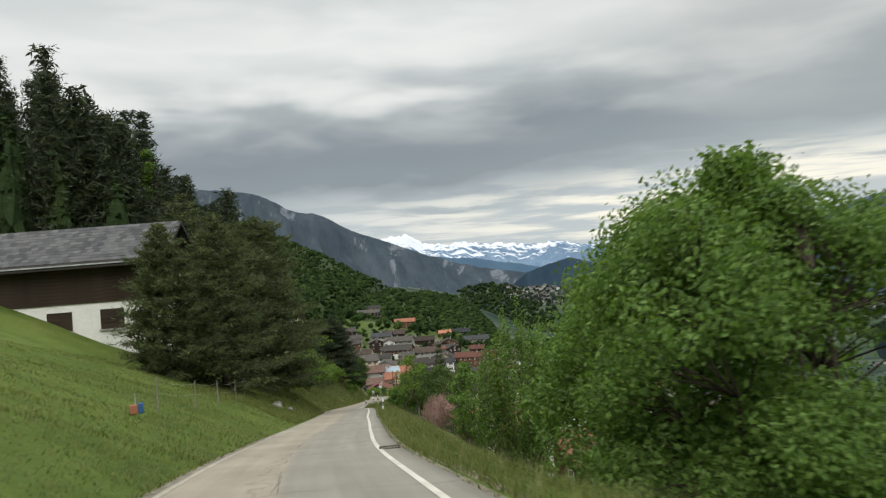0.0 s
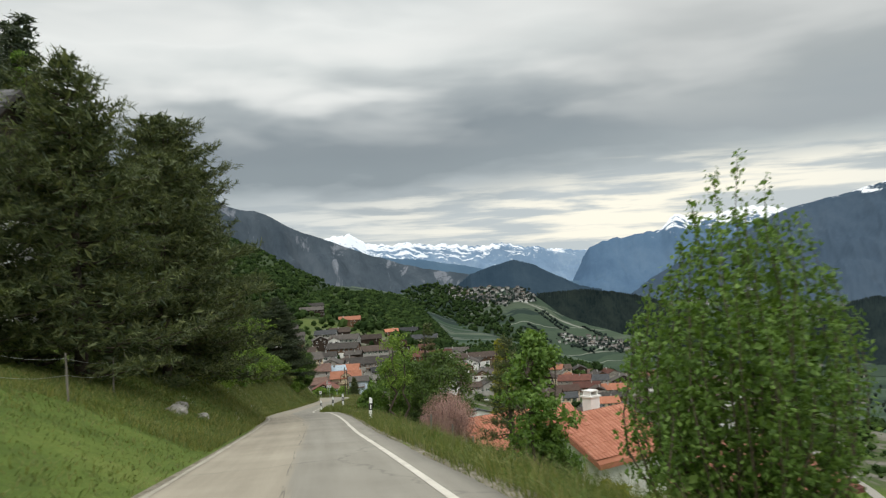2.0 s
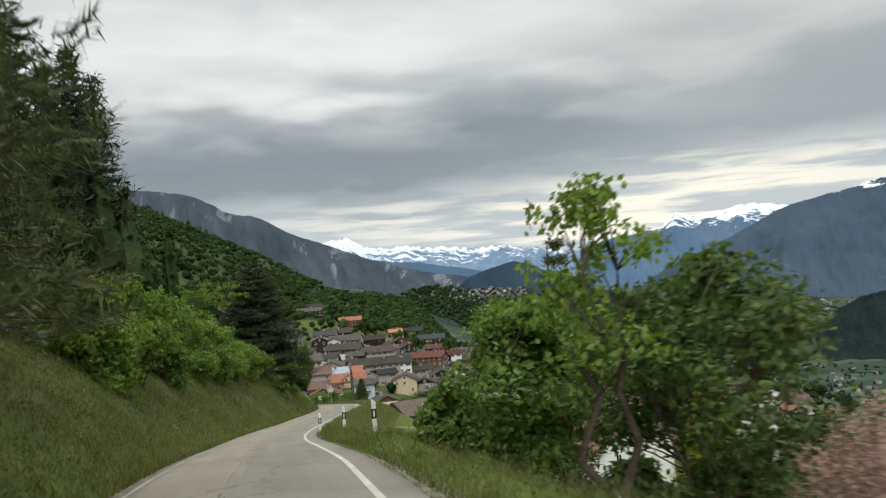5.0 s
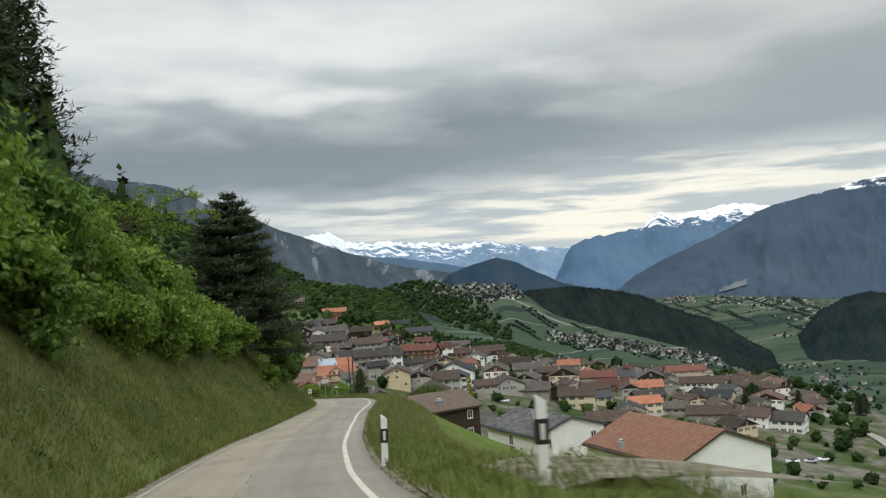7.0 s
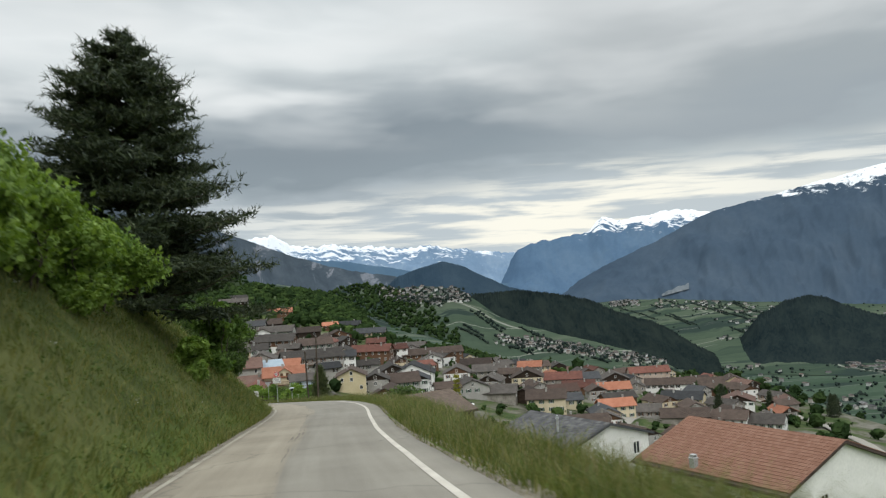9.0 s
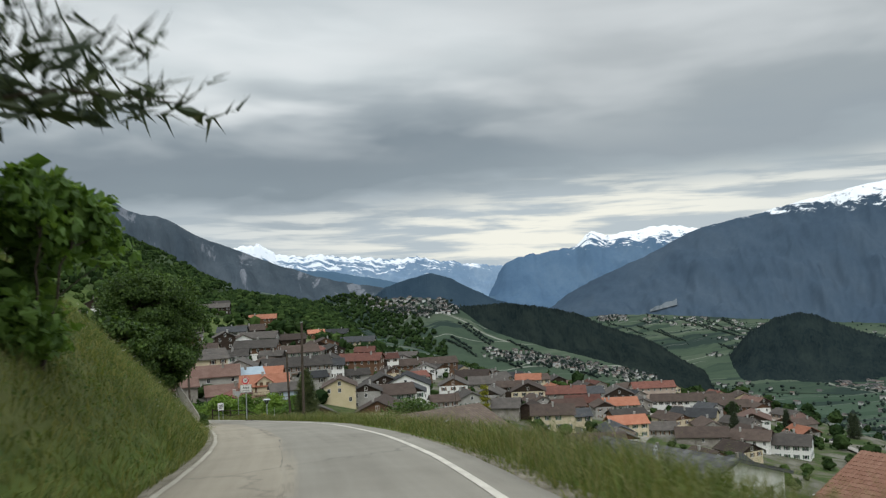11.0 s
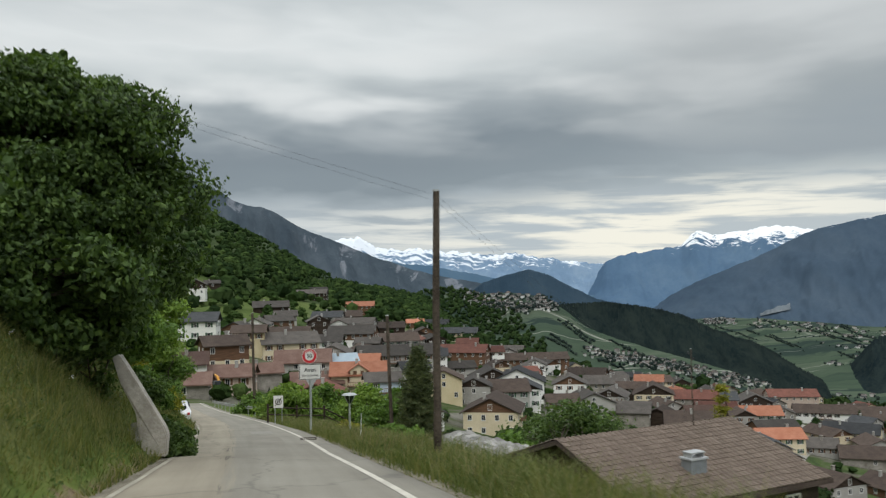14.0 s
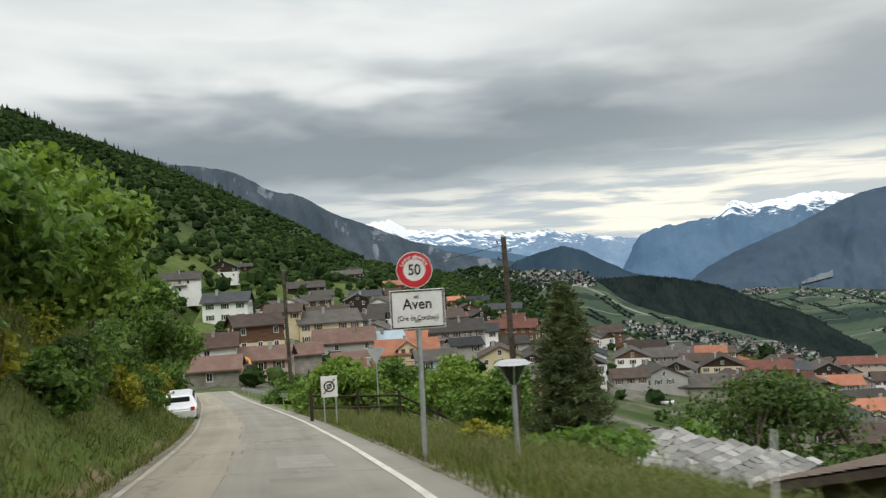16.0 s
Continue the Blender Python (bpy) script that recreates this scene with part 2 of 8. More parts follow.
    link(nt, uvb.outputs[0], sb.inputs[0])
    bankf = mathn(nt, "MULTIPLY", mathn(nt, "MULTIPLY", mathn(nt, "SUBTRACT", -2.6, sb.outputs[0]), 1.0, clamp=True), mathn(nt, "MULTIPLY", mathn(nt, "SUBTRACT", sb.outputs[1], 66.0), 0.05, clamp=True))
    bankf = mathn(nt, "MULTIPLY", bankf, mathn(nt, "MULTIPLY", mathn(nt, "ADD", sb.outputs[0], 40.0), 0.1, clamp=True))
    col = mixc(nt, mathn(nt, "MULTIPLY", bankf, 0.85), col, ramp(nt, n2, [(0.35, (0.05, 0.066, 0.022)), (0.65, (0.125, 0.13, 0.05))]))
    # bare earth by the road's inner edge
    uv = nt.nodes.new("ShaderNodeUVMap")
    uv.uv_map = "road"
    sp = nt.nodes.new("ShaderNodeSeparateXYZ")
    link(nt, uv.outputs[0], sp.inputs[0])
    dd = mathn(nt, "ABSOLUTE", mathn(nt, "ADD", sp.outputs[0], 0.3))
    near = mathn(nt, "SUBTRACT", 1.0, mathn(nt, "MULTIPLY", mathn(nt, "SUBTRACT", dd, 1.95), 0.9), clamp=True)
    e = noisen(nt, co, 0.9, 5, 0.7)
    earth = mathn(nt, "MULTIPLY", mathn(nt, "ADD", near, -0.80), 0.8)
    mask = ramp(nt, mathn(nt, "ADD", earth, e), [(0.52, (0, 0, 0)), (0.66, (1, 1, 1))])
    soil = ramp(nt, n3, [(0.35, (0.12, 0.085, 0.05)), (0.65, (0.29, 0.23, 0.15))])
    col = mixc(nt, mask, col, soil)
    link(nt, col, b.inputs["Base Color"])
    bump(nt, b, n3, 0.6, 0.08)


ground_mat()


def road_mat():
    m, nt, b = material("asphalt", 0.82, 0.0, 0.35)
    uv = nt.nodes.new("ShaderNodeUVMap")
    uv.uv_map = "road"
    sp = nt.nodes.new("ShaderNodeSeparateXYZ")
    link(nt, uv.outputs[0], sp.inputs[0])
    u, s = sp.outputs[0], sp.outputs[1]
    co = uv.outputs[0]
    n1 = noisen(nt, co, 0.35, 4)
    n2 = noisen(nt, co, 60.0, 4, 0.7)
    # long wheel streaks
    cs = nt.nodes.new("ShaderNodeCombineXYZ")
    link(nt, mathn(nt, "MULTIPLY", u, 1.6), cs.inputs[0])
    link(nt, mathn(nt, "MULTIPLY", s, 0.05), cs.inputs[1])
    n3 = noisen(nt, cs.outputs[0], 1.2, 5, 0.6)
    f = mathn(nt, "ADD", mathn(nt, "MULTIPLY", n1, 0.35), mathn(nt, "ADD", mathn(nt, "MULTIPLY", n2, 0.3), mathn(nt, "MULTIPLY", n3, 0.35)))
    col = ramp(nt, f, [(0.35, (0.192, 0.172, 0.138)), (0.62, (0.328, 0.298, 0.242))])
    # the two lanes were laid apart; their wandering seam lies left of the middle
    wob = mathn(nt, "MULTIPLY", mathn(nt, "SUBTRACT", noisen(nt, cs.outputs[0], 2.5, 4, 0.6), 0.5), 0.8)
    us = mathn(nt, "ADD", mathn(nt, "ADD", u, 0.35), wob)
    lane = mathn(nt, "MULTIPLY", us, 6.0, clamp=True)
    col = mixc(nt, lane, mixc(nt, 1.0, col, (1.06, 1.03, 0.98), "MULTIPLY"), mixc(nt, 1.0, col, (0.86, 0.88, 0.9), "MULTIPLY"))
    seam = mathn(nt, "SUBTRACT", 1.0, mathn(nt, "MULTIPLY", mathn(nt, "ABSOLUTE", us), 28.0), clamp=True)
    seam = mathn(nt, "MULTIPLY", seam, ramp(nt, noisen(nt, co, 0.5, 3), [(0.42, (0, 0, 0)), (0.55, (1, 1, 1))]))
    # branching cracks
    vo = nt.nodes.new("ShaderNodeTexVoronoi")
    vo.feature = "DISTANCE_TO_EDGE"
    vo.inputs["Scale"].default_value = 0.14
    wv = nt.nodes.new("ShaderNodeVectorMath")
    wv.operation = "ADD"
    nz = nt.nodes.new("ShaderNodeTexNoise")
    nz.inputs["Scale"].default_value = 1.3
    link(nt, co, nz.inputs["Vector"])
    link(nt, co, wv.inputs[0])
    link(nt, nz.outputs[1], wv.inputs[1])
    link(nt, wv.outputs[0], vo.inputs["Vector"])
    crack = mathn(nt, "SUBTRACT", 1.0, mathn(nt, "MULTIPLY", vo.outputs[0], 110.0), clamp=True)
    dark = mathn(nt, "MAXIMUM", mathn(nt, "MULTIPLY", crack, 0.35), mathn(nt, "MULTIPLY", seam, 0.75))
    col = mixc(nt, dark, col, (0.05, 0.048, 0.045))
    link(nt, col, b.inputs["Base Color"])
    bump(nt, b, n2, 0.35, 0.006)


road_mat()
mottled("asphalt_old", (0.165, 0.15, 0.124), (0.27, 0.248, 0.208), 0.6, 50, 0.85, 0.3, 0.3, 0.005)
mottled("line_paint", (0.44, 0.41, 0.35), (0.64, 0.605, 0.525), 1.5, 25, 0.7, 0.3, 0.2, 0.004)
mottled("worn_line", (0.26, 0.24, 0.195), (0.43, 0.395, 0.325), 1.0, 9, 0.85, 0.2, 0.3, 0.006)
mottled("gravel_edge", (0.10, 0.09, 0.06), (0.30, 0.27, 0.215), 2.0, 18, 0.95, 0.1, 0.8, 0.03)
leafy_mat("grass_blades", (0.068, 0.096, 0.025), (0.132, 0.165, 0.046), (0.25, 0.24, 0.105), 0.45)
leafy_mat("herb_leaf", (0.05, 0.085, 0.022), (0.095, 0.15, 0.038), (0.16, 0.215, 0.065), 0.45)
leafy_mat("bank_blades", (0.068, 0.092, 0.025), (0.142, 0.172, 0.048), (0.27, 0.25, 0.10), 0.45)
leafy_mat("wood_leaf", (0.018, 0.034, 0.012), (0.038, 0.066, 0.021), (0.086, 0.128, 0.04), 0.2, 0.3, 0.16, 0.8)
leafy_mat("forest_leaf", (0.022, 0.038, 0.018), (0.040, 0.062, 0.026), (0.07, 0.098, 0.036), 0.1, 0.3, 0.12, 0.8)
# far_wood: distance haze painted in as dull bluish greens
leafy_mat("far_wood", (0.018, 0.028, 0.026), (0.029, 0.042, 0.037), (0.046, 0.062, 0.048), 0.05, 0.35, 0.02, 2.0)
leafy_mat("wood_leaf_dark", (0.013, 0.026, 0.011), (0.026, 0.046, 0.017), (0.055, 0.086, 0.029), 0.2, 0.3, 0.16, 0.8)
leafy_mat("grass_dry", (0.10, 0.105, 0.04), (0.20, 0.175, 0.09), (0.29, 0.235, 0.14), 0.3)
leafy_mat("leaf_green", (0.06, 0.11, 0.024), (0.115, 0.205, 0.042), (0.20, 0.31, 0.08), 0.45)
leafy_mat("leaf_bright", (0.09, 0.155, 0.026), (0.165, 0.265, 0.046), (0.26, 0.37, 0.085), 0.45)
leafy_mat("leaf_dark", (0.04, 0.07, 0.02), (0.08, 0.135, 0.036), (0.135, 0.20, 0.058), 0.4)
leafy_mat("leaf_deep", (0.028, 0.052, 0.014), (0.062, 0.112, 0.026), (0.125, 0.195, 0.048), 0.35)
leafy_mat("leaf_yellow", (0.148, 0.156, 0.021), (0.266, 0.262, 0.030), (0.385, 0.377, 0.060), 0.4)
leafy_mat("leaf_pink", (0.28, 0.16, 0.155), (0.45, 0.29, 0.285), (0.56, 0.40, 0.40), 0.4)
leafy_mat("needle", (0.036, 0.054, 0.025), (0.078, 0.102, 0.042), (0.160, 0.178, 0.072), 0.28)
leafy_mat("needle_far", (0.022, 0.034, 0.02), (0.04, 0.058, 0.03), (0.075, 0.095, 0.042), 0.15)
mottled("bark", (0.035, 0.028, 0.022), (0.13, 0.105, 0.085), 1.5, 14, 0.95, 0.1, 0.9, 0.03)


def vineyard_mat():
    """Terraced vineyards: long narrow plots with hedges, walls and pale tracks."""
    m, nt, b = material("vineyard", 1.0, 0.0, 0.0)
    co = coords(nt)
    mp = nt.nodes.new("ShaderNodeMapping")
    mp.inputs["Rotation"].default_value = (0, 0, -0.55)
    mp.inputs["Scale"].default_value = (0.3, 1.0, 1.0)
    wz = nt.nodes.new("ShaderNodeTexNoise")
    wz.inputs["Scale"].default_value = 0.004
    link(nt, co, wz.inputs["Vector"])
    bend = nt.nodes.new("ShaderNodeVectorMath")
    bend.operation = "MULTIPLY_ADD"
    bend.inputs[1].default_value = (180, 180, 0)
    link(nt, wz.outputs[1], bend.inputs[0])
    link(nt, co, bend.inputs[2])
    link(nt, bend.outputs[0], mp.inputs[0])
    vo = nt.nodes.new("ShaderNodeTexVoronoi")
    vo.inputs["Scale"].default_value = 0.013
    link(nt, mp.outputs[0], vo.inputs["Vector"])
    sr = nt.nodes.new("ShaderNodeSeparateColor")
    link(nt, vo.outputs["Color"], sr.inputs[0])
    fine = noisen(nt, mp.outputs[0], 0.06, 5, 0.65)
    # greens muted towards blue: distance haze painted into the plots
    col = ramp(nt, mathn(nt, "ADD", mathn(nt, "MULTIPLY", sr.outputs[0], 0.5), mathn(nt, "MULTIPLY", fine, 0.5)), [(0.25, (0.034, 0.052, 0.039)), (0.5, (0.051, 0.073, 0.05)), (0.75, (0.08, 0.101, 0.071))])
    hedge = ramp(nt, noisen(nt, mp.outputs[0], 0.008, 5, 0.6), [(0.56, (0, 0, 0)), (0.585, (1, 1, 1))])
    col = mixc(nt, hedge, col, (0.028, 0.042, 0.036))
    ve = nt.nodes.new("ShaderNodeTexVoronoi")
    ve.feature = "DISTANCE_TO_EDGE"
    ve.inputs["Scale"].default_value = 0.0062
    link(nt, mp.outputs[0], ve.inputs["Vector"])
    track = mathn(nt, "SUBTRACT", 1.0, mathn(nt, "MULTIPLY", ve.outputs[0], 75.0), clamp=True)
    track = mathn(nt, "MULTIPLY", track, ramp(nt, noisen(nt, co, 0.006, 2, 0.5), [(0.41, (0, 0, 0)), (0.55, (1, 1, 1))]))
    col = mixc(nt, mathn(nt, "MULTIPLY", track, 0.75), col, (0.30, 0.30, 0.26))
    link(nt, col, b.inputs["Base Color"])


vineyard_mat()
mottled("stem_wood", (0.07, 0.055, 0.042), (0.16, 0.13, 0.10), 1.5, 14, 0.9, 0.1, 0.6, 0.02)
mottled("wood_dark", (0.022, 0.016, 0.013), (0.06, 0.042, 0.03), 0.6, 6, 0.85, 0.2, 0.5, 0.02, stretch=(1, 1, 8))
mottled("wood_brown", (0.09, 0.05, 0.03), (0.18, 0.10, 0.06), 0.6, 6, 0.8, 0.2, 0.4, 0.02, stretch=(1, 1, 8))
mottled("wood_grey", (0.13, 0.115, 0.10), (0.27, 0.25, 0.22), 0.8, 8, 0.9, 0.15, 0.5, 0.015, stretch=(6, 6, 1))
mottled("render_white", (0.68, 0.675, 0.65), (0.83, 0.82, 0.79), 0.25, 4, 0.9, 0.15, 0.2, 0.01)
mottled("render_cream", (0.52, 0.44, 0.30), (0.68, 0.59, 0.43), 0.25, 4, 0.9, 0.15, 0.2, 0.01)
mottled("render_yellow", (0.50, 0.42, 0.26), (0.63, 0.545, 0.37), 0.25, 4, 0.9, 0.15, 0.2, 0.01)
mottled("render_pink", (0.40, 0.31, 0.26), (0.54, 0.44, 0.37), 0.25, 4, 0.9, 0.15, 0.2, 0.01)
mottled("render_blue", (0.44, 0.53, 0.62), (0.58, 0.66, 0.73), 0.25, 4, 0.9, 0.15, 0.2, 0.01)
mottled("render_grey", (0.28, 0.27, 0.25), (0.42, 0.41, 0.38), 0.25, 4, 0.9, 0.15, 0.2, 0.01)
mottled("stone_wall", (0.16, 0.145, 0.125), (0.36, 0.335, 0.30), 0.6, 5, 0.95, 0.1, 0.8, 0.05)
mottled("concrete", (0.25, 0.245, 0.23), (0.43, 0.42, 0.40), 0.4, 7, 0.9, 0.15, 0.4, 0.01)
mottled("rock", (0.12, 0.115, 0.10), (0.33, 0.315, 0.285), 1.2, 9, 0.95, 0.1, 0.9, 0.05)


def tile_mat(name, a, b_, course=0.33, rough=0.85):
    """Far roofs: courses of tiles too small to pick apart."""
    m, nt, b = material(name, rough, 0.0, 0.2)
    co = coords(nt)
    uv = nt.nodes.new("ShaderNodeUVMap")
    uv.uv_map = "roof"
    n1 = noisen(nt, co, 0.5, 5, 0.65)
    n2 = noisen(nt, uv.outputs[0], 4.0, 4, 0.7)
    f = mathn(nt, "ADD", mathn(nt, "MULTIPLY", n1, 0.6), mathn(nt, "MULTIPLY", n2, 0.4))
    col = ramp(nt, f, [(0.34, a), (0.66, b_)])
    v = mathn(nt, "ADD", mathn(nt, "MULTIPLY", rnd(nt), 0.7), 0.52)
    cv = nt.nodes.new("ShaderNodeCombineXYZ")
    for k in range(3):
        link(nt, v, cv.inputs[k])
    col = mixc(nt, 1.0, col, cv.outputs[0], "MULTIPLY")
    link(nt, col, b.inputs["Base Color"])
    wv = nt.nodes.new("ShaderNodeTexWave")
    wv.wave_type, wv.bands_direction, wv.wave_profile = "BANDS", "Y", "SAW"
    wv.inputs["Scale"].default_value = 0.314 / course
    wv.inputs["Distortion"].default_value = 0.4
    link(nt, uv.outputs[0], wv.inputs[0])
    bump(nt, b, wv.outputs[0], 0.8, 0.05)


tile_mat("roof_grey", (0.047, 0.042, 0.038), (0.102, 0.09, 0.079))
tile_mat("roof_brown", (0.043, 0.031, 0.025), (0.09, 0.066, 0.053))
tile_mat("roof_red", (0.093, 0.038, 0.029), (0.178, 0.076, 0.056))
tile_mat("roof_orange", (0.27, 0.10, 0.056), (0.39, 0.175, 0.11))
tile_mat("roof_slate", (0.029, 0.031, 0.033), (0.065, 0.067, 0.07))
tile_mat("roof_metal", (0.26, 0.33, 0.385), (0.36, 0.43, 0.48), 0.8, 0.5)
tile_mat("roof_rust", (0.098, 0.053, 0.041), (0.162, 0.106, 0.085))
m, nt, b = material("window_glass", 0.08, 0.0, 0.5)
b.inputs["Base Color"].default_value = (0.02, 0.024, 0.028, 1)
mottled("shutter_dark", (0.035, 0.03, 0.022), (0.07, 0.055, 0.04), 2, 20, 0.7, 0.2, 0.1)
mottled("shutter_green", (0.03, 0.07, 0.045), (0.06, 0.12, 0.08), 2, 20, 0.7, 0.2, 0.1)
mottled("frame_white", (0.62, 0.61, 0.58), (0.78, 0.77, 0.75), 2, 20, 0.6, 0.3, 0.05)
mottled("clad_grey", (0.15, 0.165, 0.18), (0.24, 0.255, 0.27), 2, 20, 0.55, 0.4, 0.1)
mottled("zinc", (0.30, 0.31, 0.32), (0.45, 0.46, 0.47), 2, 20, 0.45, 0.5, 0.1)
mottled("post_white", (0.72, 0.72, 0.70), (0.85, 0.85, 0.84), 3, 30, 0.5, 0.4, 0.05)
mottled("post_black", (0.012, 0.012, 0.013), (0.03, 0.03, 0.03), 3, 30, 0.5, 0.4, 0.05)
mottled("sign_red", (0.50, 0.02, 0.03), (0.58, 0.03, 0.04), 3, 30, 0.4, 0.4, 0.0)
m, nt, b = material("galvanised", 0.45, 0.8, 0.5)
n = noisen(nt, coords(nt), 7, 4)
link(nt, ramp(nt, n, [(0.3, (0.42, 0.44, 0.45)), (0.7, (0.6, 0.62, 0.63))]), b.inputs["Base Color"])


def mountain_mat(name, dark, mid_c, light, folds=(0.9, 1.6), haze_fields=None, rock=None, snow=None, relief=60.0, crowns=0.0):
    """A range by bearing and height: folds run down its flanks; a pale foot for painted valley haze and clearings, bare
    rock and snow on top.
    fields: colour, height share below which they lie. rock: colour, lower bound of the noise. snow: lowest and highest
    metre, colour, roughness of its edge."""
    m, nt, b = material(name, 1.0, 0.0, 0.0)
    uv = nt.nodes.new("ShaderNodeUVMap")
    uv.uv_map = "range"
    sep = nt.nodes.new("ShaderNodeSeparateXYZ")
    link(nt, uv.outputs[0], sep.inputs[0])
    a, t = sep.outputs[0], sep.outputs[1]
    lean = nt.nodes.new("ShaderNodeCombineXYZ")
    link(nt, mathn(nt, "ADD", mathn(nt, "MULTIPLY", a, folds[0]), mathn(nt, "MULTIPLY", t, 1.4)), lean.inputs[0])
    link(nt, mathn(nt, "MULTIPLY", t, folds[1]), lean.inputs[1])
    fold = noisen(nt, lean.outputs[0], 1.0, 6, 0.6, 0.5)
    flat = nt.nodes.new("ShaderNodeCombineXYZ")
    link(nt, mathn(nt, "MULTIPLY", a, 0.35), flat.inputs[0])
    link(nt, mathn(nt, "MULTIPLY", t, 4.0), flat.inputs[1])
    patch = noisen(nt, flat.outputs[0], 1.0, 5, 0.6, 0.3)
    sq = nt.nodes.new("ShaderNodeCombineXYZ")
    link(nt, a, sq.inputs[0])
    link(nt, mathn(nt, "MULTIPLY", t, 9.0), sq.inputs[1])
    grain = noisen(nt, sq.outputs[0], 3.2, 5, 0.65, 0.3)
    f = mathn(nt, "ADD", mathn(nt, "MULTIPLY", fold, 0.5), mathn(nt, "ADD", mathn(nt, "MULTIPLY", patch, 0.3), mathn(nt, "MULTIPLY", grain, 0.2)))
    col = ramp(nt, f, [(0.38, dark), (0.5, mid_c), (0.63, light)])
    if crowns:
        # light on single tree tops, painted as randomly lighter cells
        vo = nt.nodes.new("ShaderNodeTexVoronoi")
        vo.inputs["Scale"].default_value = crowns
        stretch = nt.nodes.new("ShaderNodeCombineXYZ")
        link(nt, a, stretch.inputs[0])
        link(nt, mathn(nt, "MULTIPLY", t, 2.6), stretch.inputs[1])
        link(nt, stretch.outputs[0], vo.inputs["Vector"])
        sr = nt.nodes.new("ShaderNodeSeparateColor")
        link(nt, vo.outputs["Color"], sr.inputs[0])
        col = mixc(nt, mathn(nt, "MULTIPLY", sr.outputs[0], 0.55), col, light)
    # pale foot: valley haze painted on the right-hand mountains, a clearing on the hump
    if haze_fields:
        fc, up = haze_fields
        g = mathn(nt, "SUBTRACT", mathn(nt, "ADD", patch, mathn(nt, "MULTIPLY", grain, 0.35)), mathn(nt, "MULTIPLY", t, 0.55 / up))
        col = mixc(nt, ramp(nt, g, [(0.36, (0, 0, 0)), (0.50, (1, 1, 1))]), col, fc)
    if rock:
        rc, at = rock
        steep = nt.nodes.new("ShaderNodeCombineXYZ")
        link(nt, mathn(nt, "ADD", mathn(nt, "MULTIPLY", a, 0.8), mathn(nt, "MULTIPLY", t, -2.2)), steep.inputs[0])
        link(nt, mathn(nt, "MULTIPLY", t, 3.4), steep.inputs[1])
        nr = mathn(nt, "ADD", mathn(nt, "MULTIPLY", noisen(nt, steep.outputs[0], 1.0, 6, 0.62, 0.8), 0.8), mathn(nt, "MULTIPLY", fold, 0.2))
        col = mixc(nt, ramp(nt, nr, [(at, (0, 0, 0)), (at + 0.045, (1, 1, 1))]), col, mixc(nt, ramp(nt, grain, [(0.35, (0, 0, 0)), (0.65, (1, 1, 1))]), tuple(c * 0.72 for c in rc), rc))
    if snow:
        lo, hi, c, ragged = snow
        geo = nt.nodes.new("ShaderNodeNewGeometry")
        sp = nt.nodes.new("ShaderNodeSeparateXYZ")
        link(nt, geo.outputs["Position"], sp.inputs[0])
        hgt = mathn(nt, "DIVIDE", mathn(nt, "SUBTRACT", sp.outputs[2], lo), hi - lo)
        slant = nt.nodes.new("ShaderNodeCombineXYZ")
        link(nt, mathn(nt, "ADD", mathn(nt, "MULTIPLY", a, 1.1), mathn(nt, "MULTIPLY", t, 14.0)), slant.inputs[0])
        link(nt, mathn(nt, "MULTIPLY", t, 26.0), slant.inputs[1])
        nn = mathn(nt, "ADD", mathn(nt, "MULTIPLY", noisen(nt, slant.outputs[0], 1.0, 5, 0.62, 0.6), 0.75), mathn(nt, "MULTIPLY", grain, 0.25))
        f2 = mathn(nt, "ADD", hgt, mathn(nt, "MULTIPLY", mathn(nt, "SUBTRACT", nn, 0.5), ragged))
        col = mixc(nt, ramp(nt, f2, [(0.35, (0, 0, 0)), (0.6, (1, 1, 1))]), col, c)
    link(nt, col, b.inputs["Base Color"])
    if relief:
        bump(nt, b, f, 0.5, relief)
    return m


# distance haze is painted into these ranges as bluish base colours
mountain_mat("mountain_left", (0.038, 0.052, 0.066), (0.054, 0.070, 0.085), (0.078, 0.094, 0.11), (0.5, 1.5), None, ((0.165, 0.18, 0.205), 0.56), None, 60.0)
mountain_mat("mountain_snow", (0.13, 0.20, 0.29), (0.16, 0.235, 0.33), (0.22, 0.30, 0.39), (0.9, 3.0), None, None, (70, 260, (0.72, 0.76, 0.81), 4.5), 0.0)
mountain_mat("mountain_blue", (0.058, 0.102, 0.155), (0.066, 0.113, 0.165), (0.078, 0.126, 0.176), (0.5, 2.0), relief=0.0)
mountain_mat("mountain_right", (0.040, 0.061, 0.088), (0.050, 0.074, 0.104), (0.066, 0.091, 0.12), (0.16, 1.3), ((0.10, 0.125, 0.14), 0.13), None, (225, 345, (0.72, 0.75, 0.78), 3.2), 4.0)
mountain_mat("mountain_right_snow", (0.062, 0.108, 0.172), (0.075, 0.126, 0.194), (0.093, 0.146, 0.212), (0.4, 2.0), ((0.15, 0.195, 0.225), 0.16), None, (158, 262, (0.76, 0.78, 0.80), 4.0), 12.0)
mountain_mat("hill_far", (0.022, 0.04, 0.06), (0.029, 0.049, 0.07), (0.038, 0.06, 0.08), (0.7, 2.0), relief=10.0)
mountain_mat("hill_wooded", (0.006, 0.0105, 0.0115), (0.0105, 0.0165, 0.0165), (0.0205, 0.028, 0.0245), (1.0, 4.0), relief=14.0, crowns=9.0)
